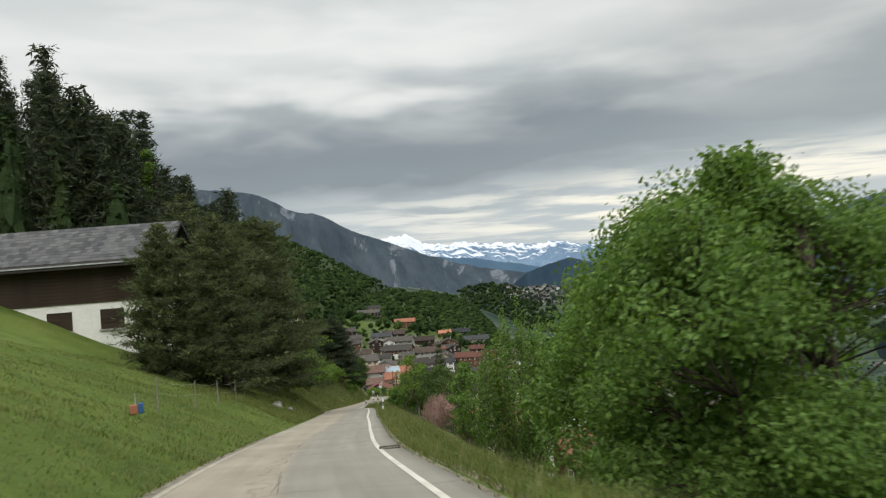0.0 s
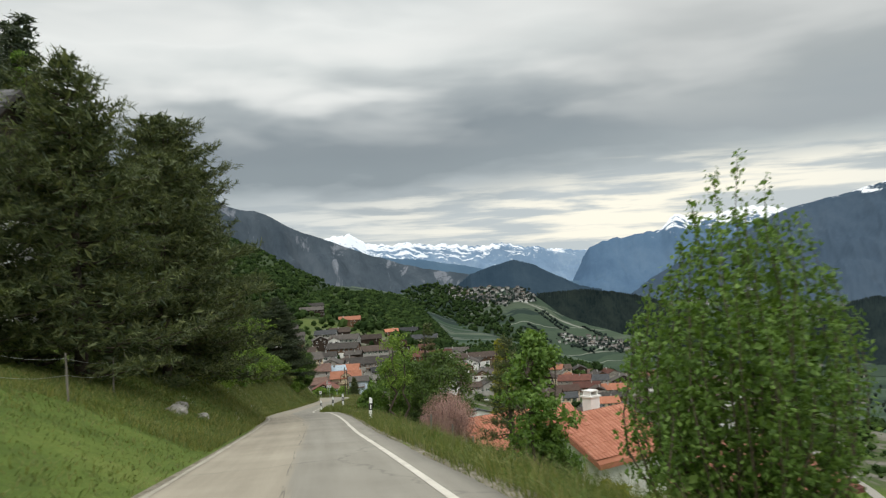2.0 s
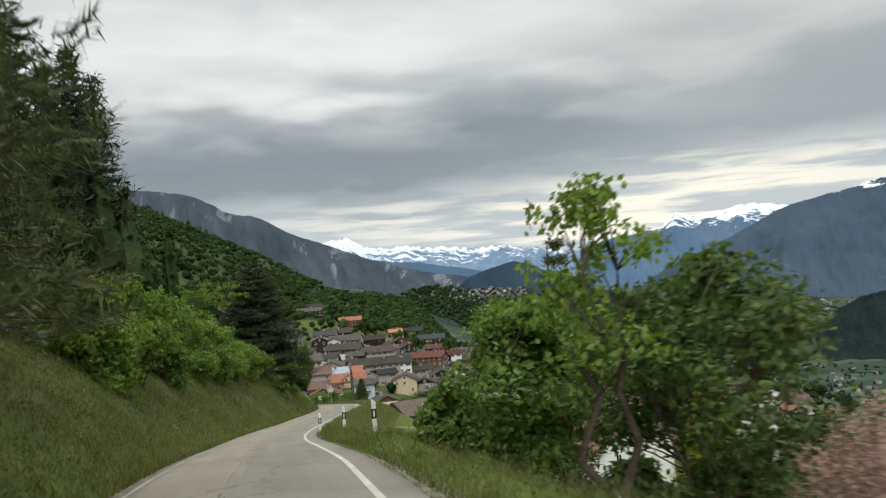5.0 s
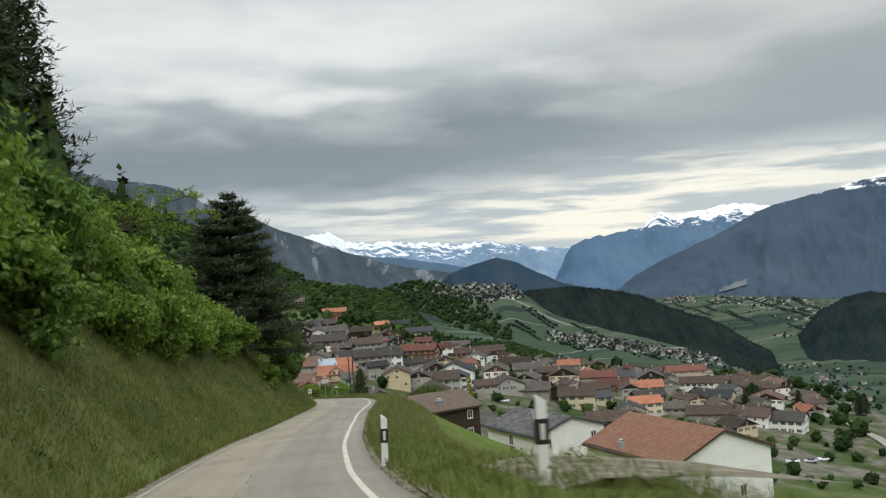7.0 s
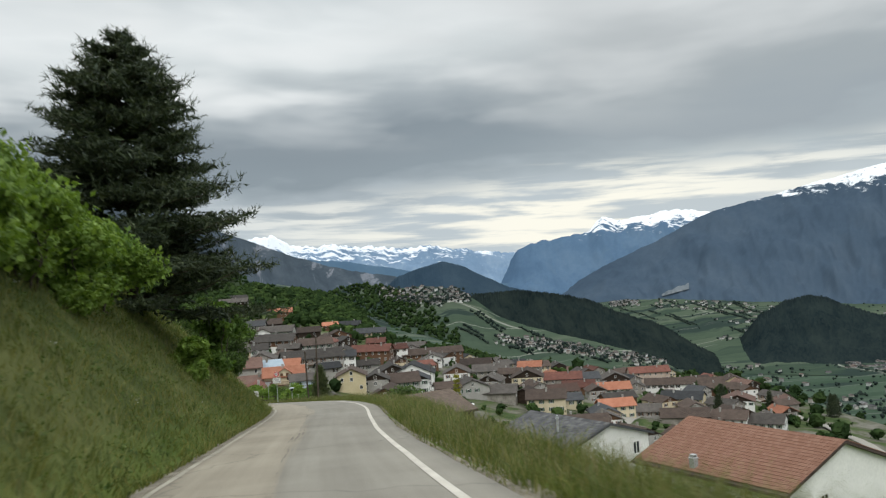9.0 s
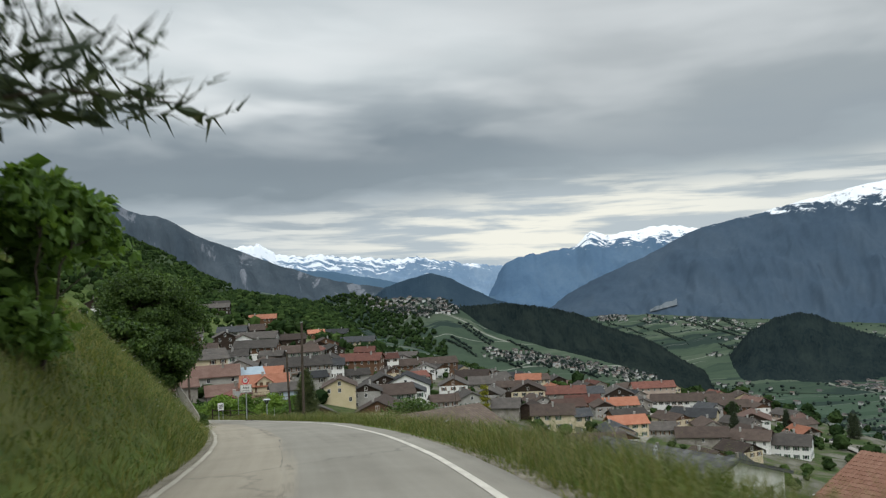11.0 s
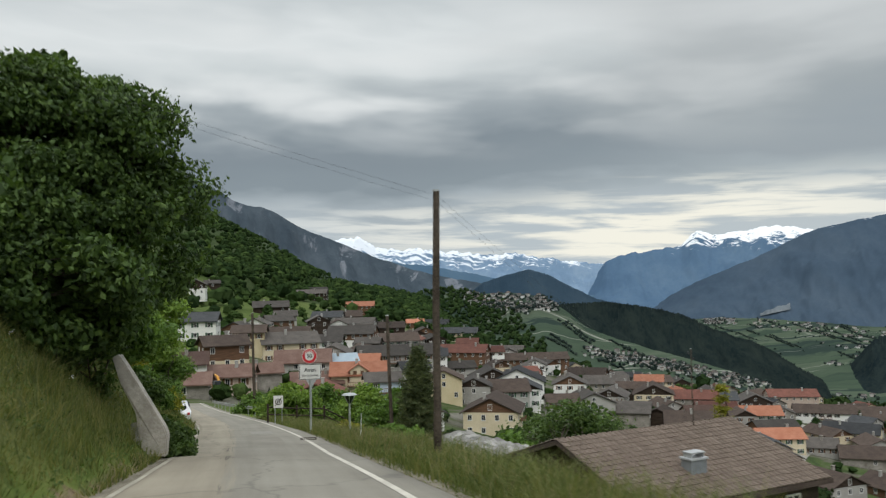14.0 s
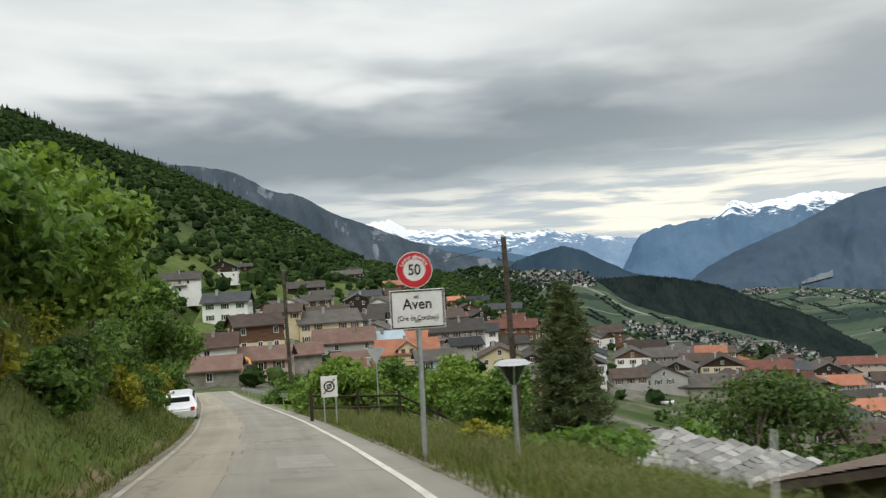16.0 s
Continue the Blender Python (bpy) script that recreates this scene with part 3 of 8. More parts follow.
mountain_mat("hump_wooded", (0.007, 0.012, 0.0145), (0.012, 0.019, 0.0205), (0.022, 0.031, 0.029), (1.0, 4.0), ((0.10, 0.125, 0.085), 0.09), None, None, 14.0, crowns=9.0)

# ---- lie of the land ----
# the road's middle line: y, x, height of the surface
ROAD = np.array([
    (-60, 11.0, 8.4), (0, -0.3, 0.05), (13.4, -2.75, -1.84), (26.3, -4.8, -3.71), (38.6, -5.75, -5.39), (51.4, -6.9, -7.13),
    (57.8, -7.5, -8.0), (64.3, -8.05, -8.86), (77.4, -10.0, -10.67), (87.4, -11.5, -12.04), (97.2, -13.1, -13.73),
    (110.6, -14.25, -15.61), (127, -14.75, -17.84), (136.5, -14.65, -19.0), (148.2, -14.3, -20.37), (159.3, -14.1, -21.69),
    (170.3, -14.75, -23.03), (181.2, -16.1, -24.48), (196.4, -18.65, -26.54), (220, -23.4, -29.75), (240, -28.5, -32.4),
    (265, -35.5, -35.6), (290, -43, -38.4), (320, -53, -41.0), (360, -68, -43.5), (460, -90, -44)])
RY = np.arange(-60, 461, 2.0)


def smooth(v, n=4):
    k = np.ones(2 * n + 1) / (2 * n + 1)
    return np.convolve(np.pad(v, n, mode="reflect", reflect_type="odd"), k, mode="valid")


RX = smooth(np.interp(RY, ROAD[:, 0], ROAD[:, 1]))
RZ = smooth(np.interp(RY, ROAD[:, 0], ROAD[:, 2]))


def road_x(y):
    return np.interp(y, RY, RX)


def road_z(y):
    return np.interp(y, RY, RZ)


def sstep(a, b, v):
    t = np.clip((v - a) / (b - a), 0, 1)
    return t * t * (3 - 2 * t)


def smax(a, b, k):
    h = np.clip(0.5 + 0.5 * (a - b) / k, 0, 1)
    return b + (a - b) * h + k * h * (1 - h)


def waves(x, y, size, seed=0):
    """Cheap rolling relief, about -1 to 1."""
    a, b_ = x / size + seed * 1.7, y / size - seed * 2.3
    return (np.sin(a * 2.1 + np.sin(b_ * 1.3) * 1.4) * np.cos(b_ * 1.7 + np.sin(a * 0.9)) + 0.5 * np.sin(a * 4.7 + b_ * 3.1 + seed) * np.cos(b_ * 5.3 - a * 2.2)) / 1.5


HALF = 2.55


def widen(y):
    """How far the outer edge lies beyond the usual width: the bend is wider, the straight narrower."""
    return np.interp(y, [0, 12, 25, 30, 36, 47, 52, 58, 66, 70, 74, 82, 92, 100, 107, 115, 124, 132, 140, 148, 157, 164, 170, 175, 181, 190, 196, 207, 220],
                     [0.0, 0.0, -0.03, -0.03, -0.16, -0.42, -0.54, -0.58, -0.45, -0.34, -0.2, 0.0, 0.0, -0.2, -0.34, -0.27, -0.1, 0.0, -0.06, 0.08, 0.38, 0.46, 0.5, 0.57, 0.5, 0.28, 0.13, 0.2, 0.05])


def narrow(y):
    """How far the inner edge lies short of the usual width."""
    return np.interp(y, [0, 28, 36, 54, 66, 74, 82, 104, 112, 122, 129, 136, 161, 177, 184, 197, 206, 220, 240], [0.1, 0.2, 0.05, -0.05, 0.0, 0.3, 0.25, 0.18, 0.1, 0.05, 0.28, 0.34, 0.34, 0.25, 0.45, 0.7, 0.7, 0.5, 0.2])


def village_plane(x, y):
    xc = np.clip(x, -400, 260)
    z = -51.5 - 0.235 * xc + np.where(xc > 0, 0.00025 * xc * xc, 0.0) + 0.02 * np.clip(y - 400, -200, 1400)
    z = z - 0.46 * np.clip(x - 235, 0, 900)
    left = np.clip(-70 - x, 0, 1500)
    z = z + 0.27 * left * sstep(0, 160, left)
    # a side valley cuts the slope beyond the village
    z = z - 110 * sstep(15, 170, x) * sstep(550, 690, y) * (1 - sstep(1500, 2100, y))
    fade = 1 - 0.85 * sstep(1300, 2600, y)
    z = np.where(x < -70, -35 + (z + 35) * fade, z)
    z = np.where(y > 1500, z - 0.10 * np.clip(y - 1600, 0, 2000), z)
    return smax(z, -250 + 0 * z, 12)


def ground_z(x, y):
    x, y = np.asarray(x, float), np.asarray(y, float)
    yc = np.clip(y, -60, 460)
    u = x - road_x(yc)
    z0 = road_z(yc)
    # inner bank
    v = np.clip(-u - HALF - 0.35 + narrow(yc), 0, None)
    steep = 0.46 + 0.36 * sstep(55, 85, y) + 0.26 * sstep(105, 120, y) - 0.75 * sstep(222, 268, y)
    upper = 0.37 + 0.09 * sstep(54, 62, y) + 0.24 * sstep(78, 110, y) - 0.24 * sstep(165, 215, y)
    hgt = 1.6 + 2.4 * sstep(55, 85, y) + 1.6 * sstep(105, 120, y)
    bank = np.where(v * steep < hgt, v * steep, hgt + (v - hgt / np.maximum(steep, 0.05)) * upper)
    # a lay-by cut into the foot of the bank
    bank = bank * (1 - 0.97 * sstep(228, 231, y) * (1 - sstep(239, 244, y)) * (1 - sstep(5.5, 8, v)))
    # outer verge and fall
    verge = np.interp(y, [0, 45, 60, 95, 103, 120, 150, 190, 205, 240, 270], [0.9, 0.9, 1.4, 1.6, 3.0, 1.3, 1.6, 2.2, 3.4, 4.2, 6.0])
    uo = u - widen(yc)
    w = np.clip(uo - HALF - verge, 0, None)
    drop = -0.08 * np.clip(uo - HALF, 0, None) - 0.44 * np.maximum(w - 0.3, 0) + 0.44 * np.maximum(w - 150, 0)
    # the verge swells beside the driveway
    swell = 0.36 * sstep(83, 88, y) * (1 - sstep(103, 106.5, y)) * sstep(0.1, 0.7, uo - HALF) * (1 - sstep(2.5, 5, uo - HALF))
    near = z0 + bank + drop + swell
    near = near - 0.25 * np.clip(u - 300, 0, None)
    far = village_plane(x, y)
    z = np.where(u > 0, smax(near, far, 4.0), near)
    blend = sstep(235, 330, y)
    z = z * (1 - blend) + np.where(u > 0, smax(near, far, 4.0), far * sstep(3, 30, v) + near * (1 - sstep(3, 30, v))) * blend
    # far to the side of the road everything joins the big slope
    z = np.where(y < -60, z - 0.0, z)
    off = np.abs(u)
    rough = sstep(HALF + 0.5, HALF + 3, off)
    z = z + rough * (0.10 * waves(x, y, 2.7) + 0.25 * waves(x, y, 9, 3) * sstep(5, 20, off) + 1.6 * waves(x, y, 60, 5) * sstep(60, 200, off) + 9 * waves(x, y, 330, 7) * sstep(300, 900, off))
    return z


def gz(x, y):
    return float(ground_z(x, y))


def mesh_object(name, verts, faces, mat=None, parent=None, smooth_shade=False):
    me = bpy.data.meshes.new(name)
    me.from_pydata([tuple(v) for v in verts] if not isinstance(verts, np.ndarray) else verts.tolist(), [], faces if not isinstance(faces, np.ndarray) else faces.tolist())
    if mat:
        me.materials.append(MATS[mat])
    if smooth_shade:
        me.polygons.foreach_set("use_smooth", np.ones(len(me.polygons), bool))
    ob = new(name, me)
    if parent:
        ob.parent = parent
    return ob


def grid_faces(ny, nx):
    i = np.arange(ny - 1)[:, None] * nx + np.arange(nx - 1)[None]
    return np.stack([i, i + 1, i + nx + 1, i + nx], -1).reshape(-1, 4)


def uv_layer(me, name, per_vertex):
    lay = me.uv_layers.new(name=name)
    idx = np.empty(len(me.loops), np.int32)
    me.loops.foreach_get("vertex_index", idx)
    lay.data.foreach_set("uv", per_vertex[idx].astype(np.float32).ravel())


def build_ground():
    side = np.concatenate([np.arange(0, 9, 0.45), 9 * 1.075 ** np.arange(0, 88)])
    us = np.concatenate([-side[:0:-1], side])
    us = us[(us > -3300) & (us < 4700)]
    ys = np.concatenate([-60 - 12 * 1.25 ** np.arange(16, -1, -1), np.arange(-60, 250, 1.25), 250 * 1.018 ** np.arange(0, 165)])
    U, Y = np.meshgrid(us, ys)
    X = U + road_x(np.clip(Y, -60, 460))
    Z = ground_z(X, Y)
    # the bed of the road lies lower than its surface
    bed = (U > -HALF - 0.05 + narrow(Y)) & (U < HALF + 0.05 + widen(Y)) & (Y < 301)
    Z = np.where(bed, Z - 0.2, Z)
    V = np.stack([X, Y, Z], -1).reshape(-1, 3)
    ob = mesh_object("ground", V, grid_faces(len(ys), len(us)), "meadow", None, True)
    uv_layer(ob.data, "road", np.stack([np.where(Y > 300, 60.0, U), Y], -1).reshape(-1, 2))
    return tagged(ob, "green alpine hillside falling to a valley", "ground", kind="structure")


ground = build_ground()


def strip(name, mat, u0, u1, y0, y1, lift, n=2, thick=0.0, step=1.5, wob=0.0, label="", cat="road", seed=0):
    """A band along the road between two offsets from its middle line."""
    ys = np.arange(y0, y1 + 0.01, step)
    us = np.linspace(0, 1, n)
    if wob:
        a = u0 + wob * waves(ys, ys * 0.3, 3.1, seed)
        c = u1 + wob * waves(ys, ys * 0.4, 2.3, seed + 4)
    else:
        a, c = u0 + 0 * ys, u1 + 0 * ys
    U = a[:, None] + (c - a)[:, None] * us[None]
    Y = ys[:, None] + 0 * U
    U = U + widen(Y) * sstep(-1.0, 1.8, U) + narrow(Y) * sstep(-1.0, 1.8, -U)
    X = U + road_x(Y)
    Z = road_z(Y) + lift - 0.012 * np.abs(U)
    V = np.stack([X, Y, Z], -1).reshape(-1, 3)
    F = grid_faces(len(ys), n)
    if thick:
        k = len(V)
        low = V.copy()
        low[:, 2] -= thick
        V = np.concatenate([V, low])
        left = np.arange(len(ys) - 1) * n
        F = np.concatenate([F, np.stack([left, left + n, left + n + k, left + k], -1), np.stack([left + n - 1 + n, left + n - 1, left + n - 1 + k, left + n - 1 + n + k], -1)])
        U = np.concatenate([U.ravel(), U.ravel()])
        Y = np.concatenate([Y.ravel(), Y.ravel()])
    ob = mesh_object(name, V, F, mat, None, True)
    uv_layer(ob.data, "road", np.stack([U.ravel(), Y.ravel()], -1))
    return tagged(ob, label, cat, kind="structure")


strip("road", "asphalt", -HALF, HALF, -60, 300, 0.03, 15, 0.22, 1.0, 0.05, "narrow worn grey asphalt mountain road with cracks", "road")
strip("road_edge_line", "line_paint", 1.9, 2.025, -60, 300, 0.037, 2, 0, 1.0, 0.0, "solid white painted edge line on the asphalt", "road marking")
strip("gutter_edge", "worn_line", -HALF + 0.06, -HALF + 0.17, -60, 300, 0.036, 2, 0, 1.0, 0.025, "worn pale edge band along the inner roadside", "road marking")
strip("gravel_shoulder", "gravel_edge", HALF - 0.06, HALF + 0.42, -60, 290, 0.016, 3, 0.1, 1.0, 0.10, "strip of gravel along the outer road edge", "gravel", 2)
strip("bank_scree", "gravel_edge", -HALF - 0.5, -HALF + 0.04, -60, 290, 0.02, 3, 0.1, 1.0, 0.12, "earth and small stones at the foot of the bank", "gravel", 5)

# ---- far country ----
VIEW = Vector((-13.0, 130.0, -17.0))


RANGES = {}


def ridge(name, label, mat, line, foot=0.72, base=-255.0, cols=260, rows=34, jag=0.12, gully=0.06, seed=0, curve=1.25, fuzz=0.0):
    """A range whose crest runs through points of bearing (degrees right of +y), height angle and distance."""
    line = np.array(line, float)
    az = np.linspace(line[0, 0], line[-1, 0], cols)
    el = np.interp(az, line[:, 0], line[:, 1])
    di = smooth(np.interp(az, line[:, 0], line[:, 2]), 6)
    el = smooth(el, 2)
    broad, sharp = np.zeros(cols), np.zeros(cols)
    for k, (fr, am) in enumerate(((0.55, 0.5), (1.3, 0.3), (3.1, 0.22), (7.0, 0.14))):
        wave = am * np.array([noise.noise((a * fr, seed * 7.3 + k * 3.1, 0.5)) for a in az])
        if k < 2:
            broad += jag * wave
        else:
            sharp += jag * wave
    # tree tops and teeth of rock stand on the crest alone
    sharp += fuzz * np.array([noise.noise((a * 23.0, seed * 5.1, 2.5)) + 0.7 * noise.noise((a * 51.0, seed, 7.5)) for a in az])
    crest = VIEW.z + di * np.tan(np.radians(el + broad))
    teeth = di * np.radians(sharp)
    t = np.linspace(0, 1, rows)
    rr, A = np.meshgrid(t, az, indexing="ij")
    D = di[None] * (foot + (1 - foot) * rr)
    Z = base + (crest[None] - base) * rr ** curve + teeth[None] * rr ** 14
    # spurs and gullies that run down the flank
    rel = np.array([[noise.fractal((a * 0.4 + q * 1.5, q * 3.0, seed * 3.7), 0.9, 2.1, 5) for a in az] for q in t])
    amp = gully * (crest[None] - base) * np.sin(np.pi * np.clip(rr, 0, 1)) ** 0.7
    Z = Z + amp * rel
    D = D + 0.35 * amp * rel
    V = np.stack([VIEW.x + D * np.sin(np.radians(A)), VIEW.y + D * np.cos(np.radians(A)), Z], -1)
    RANGES[name] = (az, D, Z)
    # far side
    far = V[-1].copy()
    far[:, 0] += np.sin(np.radians(az)) * di * 0.12
    far[:, 1] += np.cos(np.radians(az)) * di * 0.12
    far[:, 2] = base
    V = np.concatenate([V, far[None]]).reshape(-1, 3)
    ob = mesh_object(name, V, grid_faces(rows + 1, cols), mat, None, True)
    uv_layer(ob.data, "range", np.stack([np.concatenate([A, A[-1:]]), np.concatenate([rr, rr[-1:] + 0.1])], -1).reshape(-1, 2))
    return tagged(ob, label, "mountain", kind="structure")


def on_range(name, a, t):
    """Places on a range: bearing and share of the way from foot to crest."""
    az, D, Z = RANGES[name]
    n = len(D) - 1
    col = np.clip(np.round(np.interp(a, az, np.arange(len(az)))).astype(int), 0, len(az) - 1)
    q = np.clip(np.asarray(t, float), 0, 1) * n
    lo = np.minimum(q.astype(int), n - 1)
    w = q - lo
    d = D[lo, col] * (1 - w) + D[lo + 1, col] * w
    z = Z[lo, col] * (1 - w) + Z[lo + 1, col] * w
    return np.stack([VIEW.x + d * np.sin(np.radians(a)), VIEW.y + d * np.cos(np.radians(a)), z], -1)


def in_view(a, el, ranges=(), near=650.0, far=2600.0):
    """Places where the line of sight from the middle of the walk at bearing a and height angle el first meets the land."""
    ds = np.arange(near, far, 12.0)
    out = []
    for aa, ee in zip(a, el):
        x, y = VIEW.x + ds * math.sin(radians(aa)), VIEW.y + ds * math.cos(radians(aa))
        h = ground_z(x, y)
        for name in ranges:
            az, D, Z = RANGES[name]
            k = int(np.argmin(np.abs(az - aa)))
            o = np.argsort(D[:, k])
            h = np.maximum(h, np.interp(ds, D[o, k], Z[o, k], left=-999, right=-999))
        hit = np.nonzero(h > VIEW.z + ds * math.tan(radians(ee)))[0]
        if len(hit):
            out.append((x[hit[0]], y[hit[0]], h[hit[0]]))
    return np.array(out)


ridge("mountain_north", "steep rocky mountain with pale scree gullies", "mountain_left",
      [(-60, 15, 3300), (-30, 12.4, 3300), (-22, 9.6, 3400), (-17.5, 8.05, 3500), (-14, 7.6, 3600), (-12.9, 7.35, 3650), (-11.6, 6.65, 3700), (-10.4, 5.85, 3750), (-8.65, 5.72, 3800), (-7.7, 5.1, 3850), (-6.4, 4.28, 3900), (-3.9, 3.35, 4000), (-1, 2.1, 4050), (1.2, 1.3, 4100), (4, 0.6, 4150), (8, -0.2, 4200), (11, -1.2, 4200)], 0.62, gully=0.20, jag=0.2, seed=1, cols=340, rows=44)
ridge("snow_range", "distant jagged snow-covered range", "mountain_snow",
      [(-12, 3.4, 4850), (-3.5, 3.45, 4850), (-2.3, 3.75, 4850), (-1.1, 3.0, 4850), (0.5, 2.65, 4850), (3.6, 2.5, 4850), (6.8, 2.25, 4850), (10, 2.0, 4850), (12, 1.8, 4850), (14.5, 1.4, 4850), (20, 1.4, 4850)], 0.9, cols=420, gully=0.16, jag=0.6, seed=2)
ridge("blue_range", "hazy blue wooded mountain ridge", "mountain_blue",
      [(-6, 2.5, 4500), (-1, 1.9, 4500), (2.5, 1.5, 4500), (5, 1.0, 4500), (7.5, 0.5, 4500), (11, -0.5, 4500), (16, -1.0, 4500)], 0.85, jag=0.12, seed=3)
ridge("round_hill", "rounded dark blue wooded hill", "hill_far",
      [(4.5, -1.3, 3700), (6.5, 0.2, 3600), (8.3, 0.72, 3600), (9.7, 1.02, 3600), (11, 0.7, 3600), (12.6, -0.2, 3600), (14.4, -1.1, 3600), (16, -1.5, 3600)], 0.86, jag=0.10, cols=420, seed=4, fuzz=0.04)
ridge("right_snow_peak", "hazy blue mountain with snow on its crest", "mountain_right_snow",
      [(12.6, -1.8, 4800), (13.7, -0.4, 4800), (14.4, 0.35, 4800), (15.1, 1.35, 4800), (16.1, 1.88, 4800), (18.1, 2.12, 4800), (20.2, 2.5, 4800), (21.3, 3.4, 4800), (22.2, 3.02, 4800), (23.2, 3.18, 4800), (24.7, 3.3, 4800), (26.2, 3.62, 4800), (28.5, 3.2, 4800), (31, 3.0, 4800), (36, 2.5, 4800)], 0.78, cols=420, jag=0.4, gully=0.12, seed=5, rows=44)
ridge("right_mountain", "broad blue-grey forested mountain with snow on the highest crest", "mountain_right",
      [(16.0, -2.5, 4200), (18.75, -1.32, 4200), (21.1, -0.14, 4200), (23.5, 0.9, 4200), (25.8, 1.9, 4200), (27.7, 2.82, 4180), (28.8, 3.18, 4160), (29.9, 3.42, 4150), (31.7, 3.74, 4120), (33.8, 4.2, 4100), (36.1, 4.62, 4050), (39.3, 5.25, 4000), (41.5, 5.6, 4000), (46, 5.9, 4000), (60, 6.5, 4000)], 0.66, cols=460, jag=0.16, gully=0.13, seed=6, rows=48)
mottled("quarry_rock", (0.105, 0.125, 0.14), (0.16, 0.178, 0.19), 0.01, 0.05, 1.0, 0.0, 0.0)


def quarry():
    """A pale quarry cut into the foot of the great mountain."""
    az, D, Z = RANGES["right_mountain"]
    cols, rows = np.linspace(25.0, 26.85, 26), np.linspace(0, 1, 8)
    v = []
    for r in rows:
        for a in cols:
            u = (a - 25.0) / 1.85
            lo, hi = -2.42 + 0.42 * u, -2.25 + 0.62 * u ** 0.8 + 0.10 * noise.noise((a * 4.0, 1.5, 0.2))
            e = lo + (max(hi, lo + 0.03) - lo) * r
            k = int(np.argmin(np.abs(az - a)))
            el = np.degrees(np.arctan2(Z[:, k] - VIEW.z, D[:, k]))
            d = float(np.interp(e, el, D[:, k])) - 14.0
            v.append((VIEW.x + d * math.sin(radians(a)), VIEW.y + d * math.cos(radians(a)), VIEW.z + d * math.tan(radians(e))))
    tagged(mesh_object("quarry_scar", v, grid_faces(8, 26), "quarry_rock", None, True), "pale bare quarry scar at the mountain's foot", "quarry", kind="structure")


quarry()
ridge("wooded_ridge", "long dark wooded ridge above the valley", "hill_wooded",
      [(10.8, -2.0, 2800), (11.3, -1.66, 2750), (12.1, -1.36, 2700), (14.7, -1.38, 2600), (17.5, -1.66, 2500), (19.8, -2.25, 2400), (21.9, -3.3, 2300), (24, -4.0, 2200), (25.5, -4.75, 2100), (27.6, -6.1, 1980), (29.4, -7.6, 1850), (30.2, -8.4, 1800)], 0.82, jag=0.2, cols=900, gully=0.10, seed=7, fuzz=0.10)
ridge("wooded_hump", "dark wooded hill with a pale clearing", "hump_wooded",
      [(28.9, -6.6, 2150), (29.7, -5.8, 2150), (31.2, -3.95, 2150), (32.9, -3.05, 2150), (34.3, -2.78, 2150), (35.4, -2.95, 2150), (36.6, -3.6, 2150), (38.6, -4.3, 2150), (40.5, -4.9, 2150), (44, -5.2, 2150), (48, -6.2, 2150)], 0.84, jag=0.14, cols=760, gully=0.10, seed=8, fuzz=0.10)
ridge("vineyard_slope", "terraced green vineyards rising from the valley floor", "vineyard",
      [(17, -3.2, 3300), (19, -2.7, 3250), (22, -2.5, 3150), (25, -2.6, 3000), (28, -2.8, 2900), (31, -3.1, 2850), (36, -3.4, 2800), (42, -3.8, 2800), (50, -4.2, 2800), (60, -5.0, 2800)], 0.6, jag=0.10, gully=0.10, cols=220, seed=9)
ridge("vineyard_terraces", "green terraced vineyard slope below the dark ridge", "vineyard",
      [(1.5, -0.6, 2100), (4.3, -0.2, 2050), (6.3, -0.7, 2000), (8.3, -0.62, 1960), (10.6, -0.98, 1930), (12.0, -1.9, 1900), (13.5, -3.15, 1860), (15.7, -4.0, 1800), (17.9, -4.72, 1750), (20.5, -5.4, 1700), (22.3, -5.95, 1650), (25, -7.0, 1600), (27, -8.2, 1550)], 0.66, jag=0.10, gully=0.05, cols=220, seed=10, curve=1.0)
# ---- plants ----
RNG = np.random.default_rng(7)


def empty(name, x, y, z, rz=0.0, scale=1.0):
    ob = new(name)
    ob.matrix_world = pose(x, y, z, 0, 0, rz)
    ob.scale = (scale,) * 3
    ob.empty_display_size = 0.2
    return ob


def leaf_cards(c, size, rng, aspect=0.5, droop=0.0, out=None, stray=0.55):
    """Diamond leaves at the points c: vertices and faces. size: length of each."""
    n = len(c)
    d = rng.normal(size=(n, 3))
    d[:, 2] = d[:, 2] * 0.6 - droop
    d /= np.linalg.norm(d, axis=1, keepdims=True)
    e = np.cross(d, rng.normal(size=(n, 3)))
    if out is not None:
        # leaves turn their faces outwards
        nrm = out / (np.linalg.norm(out, axis=1, keepdims=True) + 1e-9) + stray * rng.normal(size=(n, 3))
        d = np.cross(nrm, d)
        d /= np.linalg.norm(d, axis=1, keepdims=True) + 1e-9
        e = np.cross(nrm, d)
    e /= np.linalg.norm(e, axis=1, keepdims=True) + 1e-9
    s = size * rng.uniform(0.6, 1.35, (n, 1))
    up = np.cross(e, d) * s * 0.10
    v = np.stack([c - d * s * 0.5, c + e * s * aspect * 0.5 + up, c + d * s * 0.5, c - e * s * aspect * 0.5 + up], 1).reshape(-1, 3)
    f = np.arange(4 * n).reshape(-1, 4)
    return v, f


